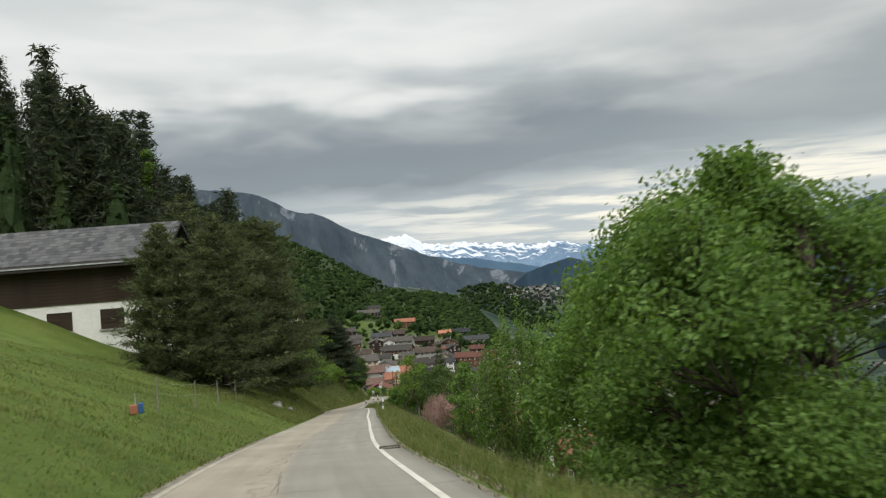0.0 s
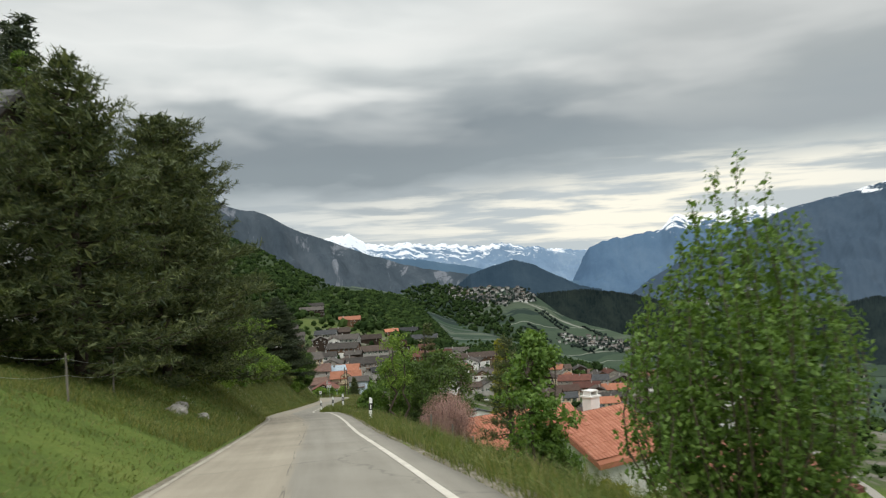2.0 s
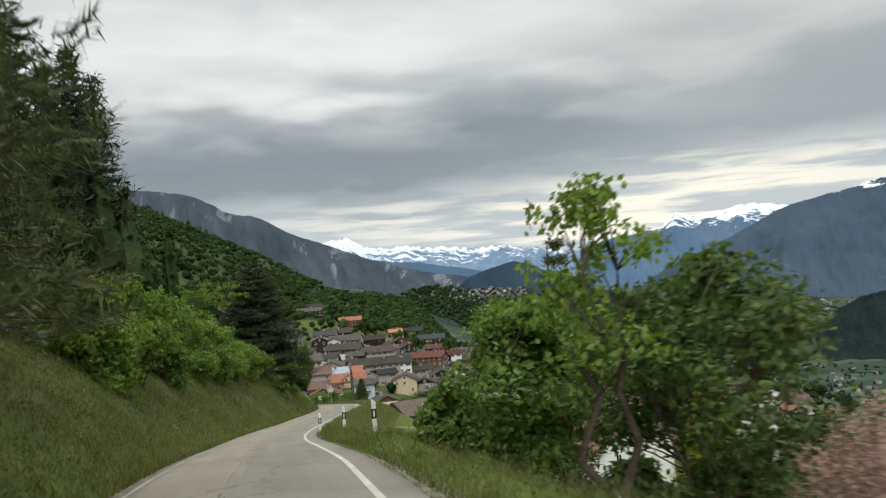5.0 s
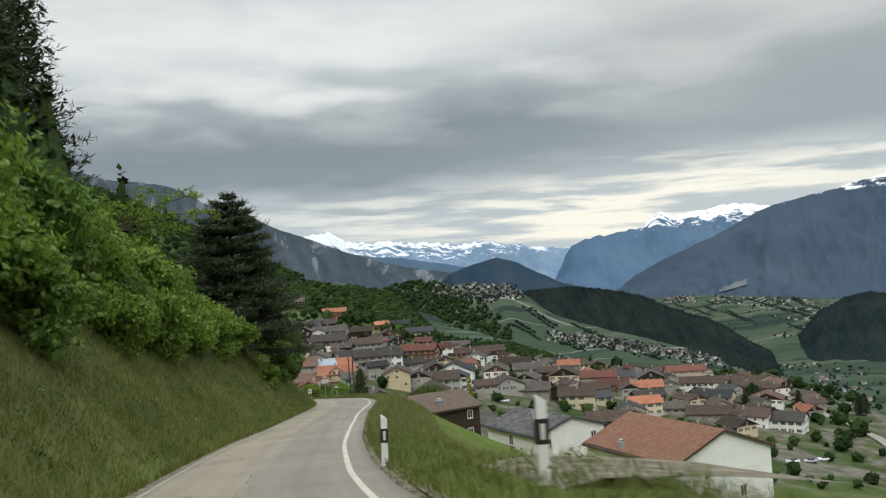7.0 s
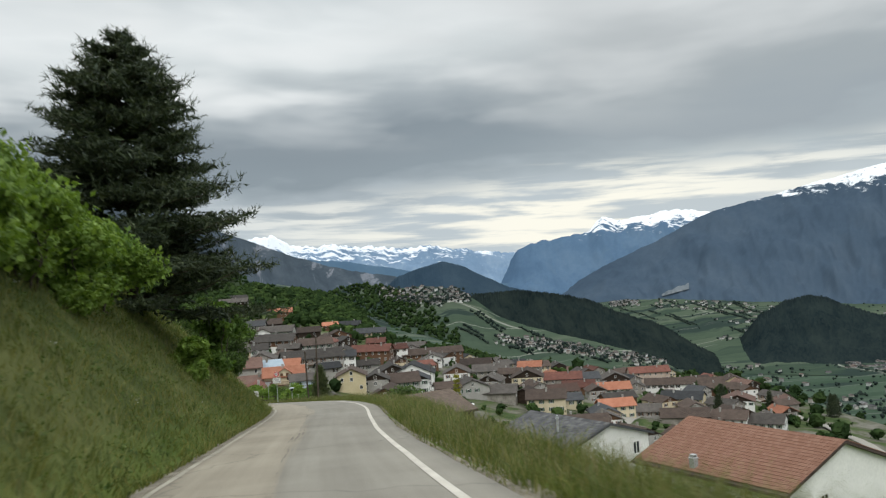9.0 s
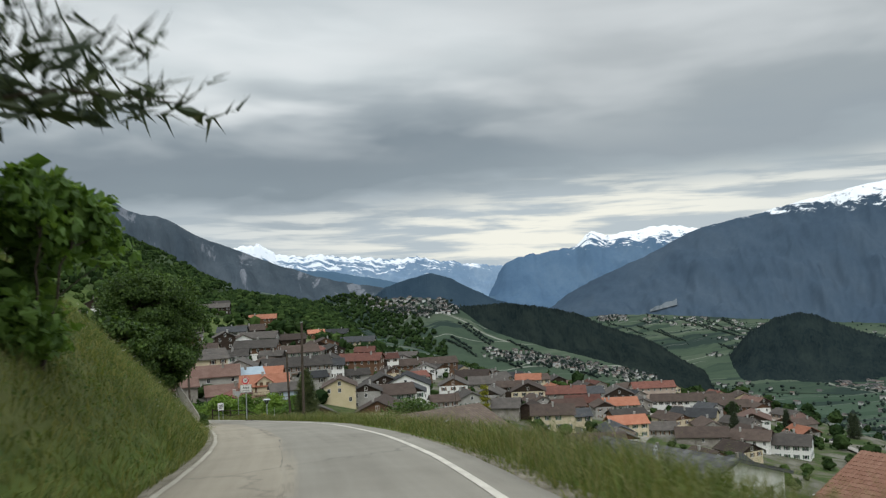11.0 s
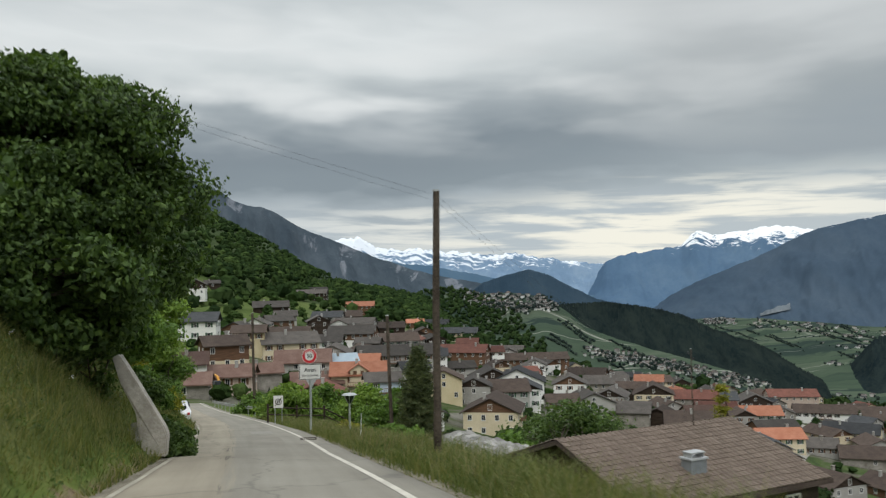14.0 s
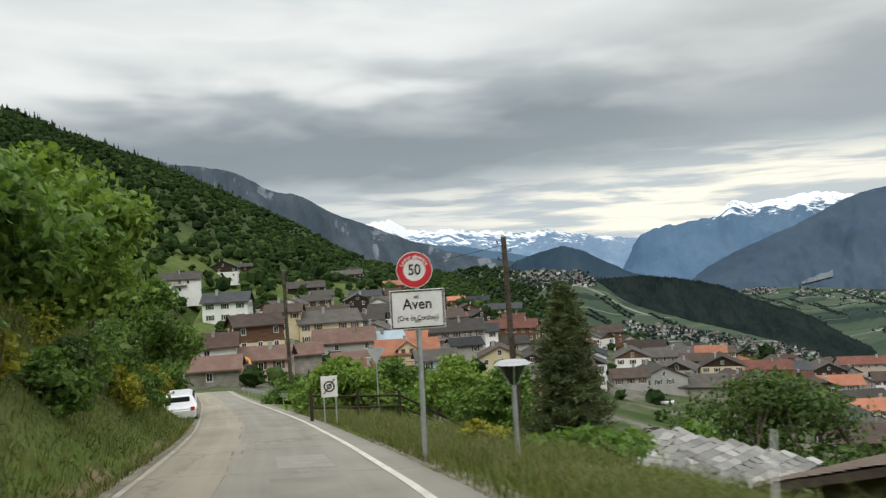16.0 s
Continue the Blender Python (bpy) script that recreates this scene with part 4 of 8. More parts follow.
def tube(points, radii, sides=6):
    """Vertices and faces of a tapering tube through points."""
    p = np.asarray(points, float)
    t = np.gradient(p, axis=0)
    t /= np.linalg.norm(t, axis=1, keepdims=True) + 1e-9
    ref = np.where(np.abs(t[:, 2:3]) > 0.9, np.array([[1.0, 0, 0]]), np.array([[0, 0, 1.0]]))
    a = np.cross(t, ref)
    a /= np.linalg.norm(a, axis=1, keepdims=True) + 1e-9
    b_ = np.cross(t, a)
    ang = np.linspace(0, 2 * math.pi, sides, endpoint=False)
    ring = a[:, None] * np.cos(ang)[None, :, None] + b_[:, None] * np.sin(ang)[None, :, None]
    v = (p[:, None] + ring * np.asarray(radii, float)[:, None, None]).reshape(-1, 3)
    n = len(p)
    i = np.arange(n - 1)[:, None] * sides
    k = np.arange(sides)[None]
    f = np.stack([i + k, i + (k + 1) % sides, i + sides + (k + 1) % sides, i + sides + k], -1).reshape(-1, 4)
    return v, f


def join(parts):
    vs, fs, o = [], [], 0
    for v, f in parts:
        vs.append(v)
        fs.append(f + o)
        o += len(v)
    return np.concatenate(vs), np.concatenate(fs)


def curve_pts(a, b_, sag, n, rng, wob=0.05):
    t = np.linspace(0, 1, n)[:, None]
    p = a + (b_ - a) * t
    p[:, 2] += (sag * np.sin(np.pi * t))[:, 0]
    ln = np.linalg.norm(b_ - a)
    p[1:-1] += rng.normal(size=(n - 2, 3)) * wob * ln * 0.3
    return p


def broadleaf(name, label, x, y, top, r, mat="leaf_green", clusters=90, per=110, leaf=0.16, base=0.25, stems=1, shape=0.55, seed=1, sink=0.25, bark="bark", flat=1.0, lean=(0, 0), droop=0.1, cat="tree", group="", z=None, thick=1.0, lumpy=1.0, inner=0, dome=2.0):
    """A tree or shrub with stems, limbs and leaf clusters in an uneven crown; top: height of its highest leaves."""
    rng = np.random.default_rng(seed)
    z0 = (gz(x, y) if z is None else z) - sink
    h = top - z0
    ob = tagged(empty(name, x, y, z0), label, cat, group)
    cz = h * (base + (1 - base) * 0.5)
    hz = h * (1 - base) * 0.5
    # cluster centres: shell of an egg, knocked about
    ph = rng.uniform(0, 2 * math.pi, clusters)
    q = rng.uniform(-1, 1, clusters)
    rad = rng.uniform(0.35, 1.0, clusters) ** 0.5
    wid = np.sqrt(np.clip(1 - np.abs(q) ** dome, 0, 1)) * np.where(q > 0, 1.0, 1.0) * (1 - shape * np.clip(q, 0, 1) * 0.5)
    lump = 1 + lumpy * (0.22 * np.sin(ph * 3 + seed) + 0.18 * np.sin(ph * 5 + q * 4 + seed * 2))
    C = np.stack([np.cos(ph) * wid * rad * r * lump, np.sin(ph) * wid * rad * r * lump * flat, cz + q * hz * (0.75 + 0.25 * rad)], -1)
    # draw the clusters together into boughs, so that the crown is lumpy with gaps between
    nb = max(5, clusters // 11)
    boughs = C[rng.integers(0, clusters, nb)]
    near_b = boughs[np.argmin(np.linalg.norm(C[:, None] - boughs[None], axis=2), axis=1)]
    C = C + (near_b - C) * rng.uniform(0.2, 0.6, (clusters, 1))
    C[:, 0] += lean[0] * (C[:, 2] / h)
    C[:, 1] += lean[1] * (C[:, 2] / h)
    C[:, 2] = np.maximum(C[:, 2], 0.15 * h * min(1, base * 4))
    wood = []
    roots = []
    for k in range(stems):
        a = 2 * math.pi * k / stems + rng.uniform(0, 1)
        rr = 0.12 * r * (stems > 1)
        p0 = np.array([math.cos(a) * rr, math.sin(a) * rr, 0.0])
        p1 = np.array([math.cos(a) * rr * 4 + lean[0] * 0.7, math.sin(a) * rr * 4 + lean[1] * 0.7, h * (0.86 if stems == 1 else 0.74)])
        pts = curve_pts(p0, p1, 0, 7, rng, 0.10)
        tr = (0.022 * h + 0.02) * thick / math.sqrt(stems)
        wood.append(tube(pts, np.linspace(tr, tr * 0.15, 7), 7))
        roots.append(pts)
    R = np.concatenate(roots)
    for c in C:
        lowr = R[(R[:, 2] < max(c[2] - 0.05 * h, 0.1 * h))]
        if not len(lowr):
            lowr = R[:1]
        j = lowr[np.argmin(np.linalg.norm(lowr - c, axis=1) + rng.uniform(0, 0.15 * r, len(lowr)))]
        pts = curve_pts(j, c, 0.03 * h * rng.uniform(0, 1), 4, rng, 0.04)
        tr = 0.0035 * h * thick
        wood.append(tube(pts, np.linspace(tr + 0.006, 0.004, 4), 3))
    v, f = join(wood)
    mesh_object("trunk", v, f, bark, ob, True)
    # leaves round the clusters and along their twigs
    n = int(clusters * per * 0.6)
    idx = rng.integers(0, clusters, n)
    sp = r * 0.56 / clusters ** (1 / 3)
    off = np.clip(rng.normal(size=(n, 3)), -1.7, 1.7) * np.array([1, 1, 0.7]) * sp
    P = C[idx] + off
    P[:, 2] = np.minimum(P[:, 2], h * 1.02)
    keep = P[:, 2] > 0.1
    face = off / sp * 0.7 + C[idx] * np.array([1, 1, 0]) / r * 0.5 + np.array([0, 0, 0.75])
    fine = leaf_cards(P[keep], leaf * 1.35, rng, 0.6, droop, face[keep], 0.7)
    # the inner mass of the crown: larger sprays of leaves
    m = int(clusters * (inner or (32 if cat == "shrub" else 26)))
    ci = rng.integers(0, clusters, m)
    ax = np.stack([lean[0] * C[ci, 2] / h, lean[1] * C[ci, 2] / h, C[ci, 2]], -1)
    Q = ax + (C[ci] - ax) * rng.uniform(0.1, 0.85, (m, 1)) + np.clip(rng.normal(size=(m, 3)), -1.6, 1.6) * sp * 0.9
    Q = Q[Q[:, 2] > 0.1]
    heart = leaf_cards(Q, leaf * 2.0, rng, 0.7, droop)
    v, f = join([fine, heart])
    mesh_object("crown", v, f, mat, ob)
    return ob


def vase_tree(name, label, x, y, top, r, seed, shoots=54, leaves=440, leaf=0.125, mat="leaf_green", cat="tree", loose=0.105, stem=0.045, arch=0.55, bloom=0.1):
    """A tree of many upright shoots that fan out from a short stem, leafy along their length."""
    rng = np.random.default_rng(seed)
    z0 = gz(x, y) - 0.25
    h = top - z0
    ob = tagged(empty(name, x, y, z0), label, cat)
    wood, P, F = [], [], []
    for k in range(shoots):
        a = 2.4 * k + rng.uniform(-0.3, 0.3)
        q = math.sqrt((k + 0.5) / shoots)
        ln = h * (1.0 - 0.42 * q ** 2) * rng.uniform(0.82, 1.0)
        s0 = np.array([0.16 * math.cos(a), 0.16 * math.sin(a), 0.0])
        e0 = np.array([math.cos(a) * r * q, math.sin(a) * r * q, ln])
        t = np.linspace(0, 1, 8)[:, None]
        pts = s0 + (e0 - s0) * t + np.concatenate([(e0 - s0)[None, :2] * (arch * np.sin(np.pi * t)), 0 * t], 1)
        pts[1:] += rng.normal(size=(7, 3)) * 0.06
        wood.append(tube(pts, np.linspace(stem, 0.006, 8), 5))
        tt = rng.uniform(bloom, 1.03, leaves)
        base_p = np.stack([np.interp(tt, t[:, 0], pts[:, d]) for d in range(3)], -1)
        off = np.clip(rng.normal(size=(leaves, 3)), -1.8, 1.8) * loose * (1.0 + 1.3 * (1 - tt[:, None]))
        P.append(base_p + off)
        F.append(off / 0.2 + np.array([math.cos(a) * 0.5, math.sin(a) * 0.5, 0.6]))
    v, f = join(wood)
    mesh_object("trunk", v, f, "stem_wood", ob, True)
    P, F = np.concatenate(P), np.concatenate(F)
    fine = leaf_cards(P, leaf, rng, 0.6, 0.0, F, 0.7)
    # leaves in the heart of the crown, nearer the stem
    Q = P[rng.integers(0, len(P), len(P) // 6)] * np.array([0.72, 0.72, 0.9]) + rng.normal(size=(len(P) // 6, 3)) * loose
    heart = leaf_cards(Q[Q[:, 2] > 0.3], leaf * 1.7, rng, 0.7)
    v, f = join([fine, heart])
    mesh_object("crown", v, f, mat, ob)
    return ob


def limb_tree(name, label, x, y, tips, seed, mat="leaf_bright"):
    """A leaning tree whose long boughs end at the given tips, with leafy side twigs."""
    rng = np.random.default_rng(seed)
    z0 = gz(x, y) - 0.3
    ob = tagged(empty(name, x, y, z0), label, "tree")
    crotch = np.array([0.9, 0.2, 3.2])
    wood = [tube(curve_pts(np.zeros(3), crotch, 0.1, 6, rng, 0.05), np.linspace(0.13, 0.08, 6), 8)]
    P, F = [], []
    for tip in tips:
        e = np.array([tip[0] - x, tip[1] - y, tip[2] - z0])
        pts = curve_pts(crotch, e, 0.35, 9, rng, 0.04)
        wood.append(tube(pts, np.linspace(0.05, 0.008, 9), 5))
        for k in range(13):
            t = rng.uniform(0.35, 1.0)
            q = np.array([np.interp(t, np.linspace(0, 1, 9), pts[:, d]) for d in range(3)])
            w = q + rng.normal(size=3) * np.array([0.5, 0.5, 0.22]) * (0.6 + 0.5 * t)
            tw = curve_pts(q, w, 0.03, 4, rng, 0.05)
            wood.append(tube(tw, np.linspace(0.009, 0.003, 4), 3))
            m = 26
            tt = rng.uniform(0.1, 1.1, m)[:, None]
            off = np.clip(rng.normal(size=(m, 3)), -1.5, 1.5) * np.array([0.13, 0.13, 0.08])
            P.append(q + (w - q) * tt + off)
            F.append(off / 0.13 * 0.5 + np.array([0, 0, 0.9]))
    v, f = join(wood)
    mesh_object("trunk", v, f, "bark", ob, True)
    v, f = leaf_cards(np.concatenate(P), 0.17, rng, 0.55, 0.15, np.concatenate(F), 0.5)
    mesh_object("crown", v, f, mat, ob)
    return ob


def pine(name, label, x, y, top, r, mat="needle", seed=1, whorls=17, per=7, tufts=9, blades=12, needle=0.17, bare=0.04, z=None, sink=0.3, group="", up=0.25, cat="pine tree", taper=0.75, slim=0.11, fill=3, flat=1.0):
    """A conifer with whorls of limbs that carry tufts of needles."""
    rng = np.random.default_rng(seed)
    z0 = (gz(x, y) if z is None else z) - sink
    h = top - z0
    ob = tagged(empty(name, x, y, z0), label, cat, group)
    wood = [tube(curve_pts(np.zeros(3), np.array([rng.normal() * 0.02 * h, rng.normal() * 0.02 * h, h]), 0, 9, rng, 0.02), np.linspace(0.02 * h + 0.03, 0.02, 9), 8)]
    tips, dirs = [], []
    for i in range(whorls):
        q = i / (whorls - 1)
        zz = h * (bare + (1 - bare) * q ** 0.92)
        ln0 = r * (1 - q ** 1.15) ** taper + 0.05 * r
        nb = per if q < 0.85 else max(4, per - 2)
        for k in range(nb):
            a = 2 * math.pi * (k + rng.uniform(-0.3, 0.3)) / nb + i * 2.4
            ln = ln0 * rng.uniform(0.62, 1.12)
            s = np.array([0, 0, zz])
            e = np.array([math.cos(a) * ln, math.sin(a) * ln, zz + ln * rng.uniform(-0.22, 0.2) * (1 - q) + ln * up * q])
            pts = curve_pts(s, e, -0.06 * ln, 6, rng, 0.06)
            wood.append(tube(pts, np.linspace(0.006 * h * (1 - 0.6 * q) + 0.006, 0.005, 6), 3))
            m = max(4, int(1.6 * tufts * ln / r + 3))
            t = rng.uniform(0.28, 1.0, m) ** 0.7
            base_p = np.stack([np.interp(t, np.linspace(0, 1, 6), pts[:, d]) for d in range(3)], -1)
            side = np.array([-math.sin(a), math.cos(a), 0.0])
            spread = (rng.uniform(-1, 1, (m, 1)) * side[None]) * 0.26 * ln + np.array([0, 0, 1.0]) * rng.uniform(0.0, 0.10, (m, 1)) * ln ** 0.5 * flat
            tips.append(base_p + spread * (0.4 + t[:, None] * 0.6))
            dd = np.stack([np.full(m, math.cos(a)), np.full(m, math.sin(a)), np.full(m, 0.75)], -1) + rng.normal(size=(m, 3)) * 0.45
            dirs.append(dd / np.linalg.norm(dd, axis=1, keepdims=True))
    v, f = join(wood)
    mesh_object("trunk", v, f, "bark", ob, True)
    C, D = np.concatenate(tips), np.concatenate(dirs)
    n = len(C)
    # each tuft: a shoot bristling with flat needle bundles
    t = rng.uniform(-0.6, 1.0, (n, blades, 1))
    cen = C[:, None] + D[:, None] * t * needle * 2.6
    nd = D[:, None] * 0.85 + rng.normal(size=(n, blades, 3)) * 0.75
    nd /= np.linalg.norm(nd, axis=2, keepdims=True)
    e = np.cross(nd, rng.normal(size=(n, blades, 3)))
    e /= np.linalg.norm(e, axis=2, keepdims=True) + 1e-9
    L = needle * rng.uniform(0.7, 1.5, (n, blades, 1))
    wv = L * slim
    V = np.stack([cen - e * wv, cen + e * wv, cen + nd * L * 1.6], 2).reshape(-1, 3)
    F = np.arange(len(V)).reshape(-1, 3)
    # denser twigs inside, along the limbs
    mass = np.repeat(C, fill, 0)
    mass = mass * np.array([1, 1, 0]) * rng.uniform(0.45, 0.97, (len(mass), 1)) + mass * np.array([0, 0, 1]) + rng.normal(size=mass.shape) * needle * 1.3 * np.array([1, 1, 0.7 * flat])
    fv, ff = leaf_cards(mass, needle * 2.6, rng, 0.3, 0.0)
    me = bpy.data.meshes.new("crown")
    me.from_pydata(np.concatenate([V, fv]).tolist(), [], F.tolist() + (ff + len(V)).tolist())
    me.materials.append(MATS[mat])
    cr = new("crown", me)
    cr.parent = ob
    return ob


def place_near_plants():
    # pines beside the chalet's meadow
    pine("pine_tree", "tall dark green pine standing beside the meadow", -16.4, 58.4, 7.0, 4.7, seed=11, taper=0.62, whorls=17, per=8, tufts=12, fill=4, group="pines by the meadow")
    pine("pine_tree", "dark bushy pine in front of the chalet", -19.2, 54.6, 6.2, 3.7, seed=12, taper=0.62, group="pines by the meadow", whorls=16, per=8, tufts=13, fill=4)
    pine("pine_tree", "dark pine with drooping limbs above the road", -15.9, 68.6, 4.6, 5.6, seed=13, taper=0.52, needle=0.16, blades=22, slim=0.11, group="pines by the meadow", tufts=14, fill=6)
    pine("pine_tree", "tall pine with loose upturned shoots on the bank", -17.2, 74.5, 7.8, 6.1, seed=14, blades=22, needle=0.16, slim=0.11, taper=0.5, whorls=21, per=9, tufts=15, fill=6, up=0.45, group="pines by the meadow")
    pine("pine_tree", "tall dark pine on the upper bank", -19.5, 84.0, 9.0, 5.0, seed=15, taper=0.6, whorls=17, per=8, tufts=8, group="pines by the meadow")
    pine("pine_tree", "dark pine behind the roadside pines", -22.0, 68.5, 10.0, 4.9, seed=16, taper=0.6, group="pines by the meadow", tufts=8)
    pine("pine_tree", "dark pine crowded by deciduous shrubs", -22.5, 96.0, 6.5, 4.6, seed=17, whorls=17, per=8, group="pines by the meadow", tufts=8)
    pine("pine_tree", "solitary broad dark pine on the steep bank", -21.5, 152.0, -4.4, 5.6, "needle_far", seed=18, whorls=16, per=9, tufts=30, bare=0.06, taper=0.62, needle=0.16, up=0.14, fill=8, flat=0.6)
    broadleaf("tree", "slender young broadleaf tree above the chalet", -36.6, 101.5, 21.0, 1.9, "leaf_green", 50, 70, 0.22, 0.3, seed=19)
    # light green shrubs on the inner bank
    for k, (x, y, top, r, m) in enumerate(((-20.4, 100.5, -6.4, 2.6, "leaf_bright"), (-20.8, 107, -5.6, 2.7, "leaf_bright"), (-22.2, 112.5, -7.8, 2.3, "leaf_bright"), (-22.8, 118, -6.8, 2.5, "leaf_green"), (-21.8, 126.5, -9.4, 2.2, "leaf_bright"), (-23.4, 134.5, -8.8, 2.6, "leaf_green"), (-22.6, 141.0, -13.6, 1.7, "leaf_bright"), (-18.8, 148.5, -17.0, 0.8, "leaf_bright"), (-18.9, 157.5, -16.0, 1.7, "leaf_green"))):
        broadleaf("shrub", "light green leafy shrub on the roadside bank", x, y, top, r, m, 80, 95, 0.17, 0.06, 4, 0.5, 30 + k, cat="shrub", group="bank shrubs")
    for k in range(12):
        yy = 121.5 + 2.15 * k
        xx = float(road_x(yy)) - 6.2 - 0.5 * ((k * 5) % 3)
        broadleaf("shrub", "rounded light green bush at the foot of the thicket", xx, yy, gz(xx, yy) + 2.3 + 0.3 * ((k * 7) % 3), 1.55, ("leaf_bright", "leaf_green", "leaf_bright")[k % 3], 52, 80, 0.13, 0.03, 4, 0.4, 330 + k, cat="shrub", group="bank shrubs")
    for k, (x, y, top, r) in enumerate(((-22.3, 121.0, -8.0, 2.4), (-22.4, 130.5, -8.6, 2.3), (-22.0, 136.5, -11.3, 2.2), (-22.0, 142.5, -12.5, 2.0))):
        broadleaf("shrub", "tall light green shrub on the roadside bank", x, y, top, r, "leaf_bright", 90, 110, 0.14, 0.04, 4, 0.4, 350 + k, cat="shrub", group="bank shrubs")
    limb_tree("tree", "broadleaf tree reaching long thin boughs over the bank", -24.6, 130.2, ((-18.3, 131.2, -7.4), (-19.4, 129.4, -6.7), (-20.6, 132.2, -8.3), (-21.4, 129.6, -6.3), (-22.0, 132.0, -7.2), (-23.6, 130.6, -6.6)), 44)
    for k in range(15):
        yy = 99.5 + 2.8 * k
        xx = float(road_x(yy)) - 6.3 - 0.85 * ((k * 7) % 5)
        broadleaf("shrub", "leafy green bush in the thicket on the bank", xx, yy, gz(xx, yy) + 1.7 + 0.25 * ((k * 3) % 4), 1.5 + 0.12 * (k % 3), ("leaf_bright", "leaf_green")[k % 2], 42, 62, 0.15, 0.03, 4, 0.4, 130 + k, cat="shrub", group="bank shrubs")
    broadleaf("tree", "dense dark green broadleaf tree beside the road", -23.9, 197.9, -16.2, 4.1, "leaf_deep", 330, 380, 0.125, 0.04, 3, 0.2, 45, lumpy=0.5, inner=230)
    broadleaf("tree", "dark green broadleaf tree leaning from the thicket", -23.4, 195.6, -20.3, 2.7, "leaf_deep", 120, 230, 0.14, 0.05, 3, 0.2, 46, lumpy=0.5, inner=120)
    # first two shrubs: dense shade under the tree painted as darker leaves
    for k, (x, y, top, r, m) in enumerate(((-24.4, 191.0, -19.5, 2.4, "leaf_deep"), (-25.4, 199.0, -21.4, 2.4, "leaf_deep"), (-26.2, 206.0, -22.8, 2.3, "leaf_green"), (-27.2, 211.5, -22.4, 2.6, "leaf_green"), (-28.4, 217.5, -21.3, 2.6, "leaf_bright"), (-31.2, 223.5, -20.6, 3.2, "leaf_bright"), (-34.0, 231.5, -20.4, 3.4, "leaf_green"), (-33.5, 242.0, -25.2, 2.4, "leaf_green"), (-34.6, 237.0, -29.0, 1.5, "leaf_dark"), (-36.2, 250.0, -28.2, 1.9, "leaf_dark"))):
        broadleaf("shrub", "leafy green thicket above the road", x, y, top, r, m, 85, 95, 0.18, 0.05, 4, 0.5, 60 + k, cat="shrub", group="thicket above the road")
    # outer side of the road
    broadleaf("shrub", "large dense light green shrub beside the road", 6.9, 18.6, 3.6, 5.2, "leaf_green", 460, 260, 0.098, 0.02, 6, 0.55, 71, cat="shrub", inner=60, dome=2.4)
    broadleaf("shrub", "rounded green shrub leaning to the verge", 5.4, 25.6, 0.6, 3.0, "leaf_green", 120, 110, 0.14, 0.03, 5, 0.4, 72, cat="shrub", group="outer hedge")
    broadleaf("shrub", "tall loose green shrub", 9.6, 25.5, 2.2, 3.4, "leaf_green", 120, 100, 0.15, 0.03, 5, 0.4, 73, cat="shrub", group="outer hedge")
    broadleaf("shrub", "tall thin-twigged green shrub", 6.2, 32.0, 1.7, 2.7, "leaf_green", 90, 90, 0.13, 0.04, 7, 0.2, 74, cat="shrub", group="outer hedge")
    broadleaf("shrub", "low feathery green shrub beside the verge", 6.6, 31.0, -2.2, 1.7, "leaf_bright", 80, 90, 0.11, 0.03, 7, 0.2, 75, cat="shrub", group="outer hedge")
    vase_tree("tree", "upright green fruit tree with a vase-shaped crown", 3.7, 44.3, 0.1, 2.6, 76, 60, 350, 0.14)
    broadleaf("tree", "young leafy tree beside the orange roof", 1.0, 55.8, -4.6, 1.7, "leaf_green", 70, 95, 0.13, 0.15, 2, 0.7, 77)
    pine("pine_tree", "small young pine with long upright candles", 0.9, 62.2, -5.6, 1.7, seed=78, whorls=10, per=6, tufts=7, needle=0.12, bare=0.1, blades=26, slim=0.06, fill=2)
    vase_tree("tamarisk", "pink flowering tamarisk bush with feathery sprays", -1.15, 73.5, -9.0, 1.65, 79, 60, 420, 0.06, "leaf_pink", "shrub", 0.10, 0.022, 0.35, 0.22)
    broadleaf("tree", "light green ash tree rising from the hedge", -3.85, 77.9, -6.0, 1.35, "leaf_bright", 34, 75, 0.12, 0.4, 2, 0.5, 80, lumpy=1.8, inner=5)
    broadleaf("tree", "spreading dark-leaved tree with several bare stems", -1.15, 79.7, -7.6, 3.2, "leaf_dark", 150, 105, 0.13, 0.2, 7, 0.35, 81, bark="stem_wood", lumpy=1.3, inner=10)
    for k, (x, y, up, r) in enumerate(((-1.3, 76.4, 1.5, 1.2), (-2.9, 79.4, 1.5, 1.1), (-0.4, 77.4, 2.1, 1.4))):
        broadleaf("shrub", "dark leafy undergrowth beneath the hedge trees", x, y, gz(x, y) + up, r, "leaf_dark", 60, 110, 0.12, 0.02, 4, 0.3, 380 + k, cat="shrub", group="hedge undergrowth")
    broadleaf("tree", "dark green tree leaning over the verge", -3.6, 84.8, -8.3, 2.4, "leaf_green", 95, 95, 0.15, 0.12, 4, 0.5, 82)
    broadleaf("shrub", "round green shrub beside the driveway", -6.0, 87.0, -10.2, 1.25, "leaf_green", 60, 90, 0.14, 0.02, 5, 0.4, 83, cat="shrub")
    pine("spruce_tree", "narrow dark spruce behind the hedge", -1.0, 94.0, -6.6, 1.5, seed=84, whorls=16, per=7, tufts=7, needle=0.12)
    broadleaf("tree", "loose grey-green tree behind the hedge", -3.2, 93.5, -8.0, 2.0, "leaf_green", 70, 85, 0.15, 0.1, 3, 0.4, 85)
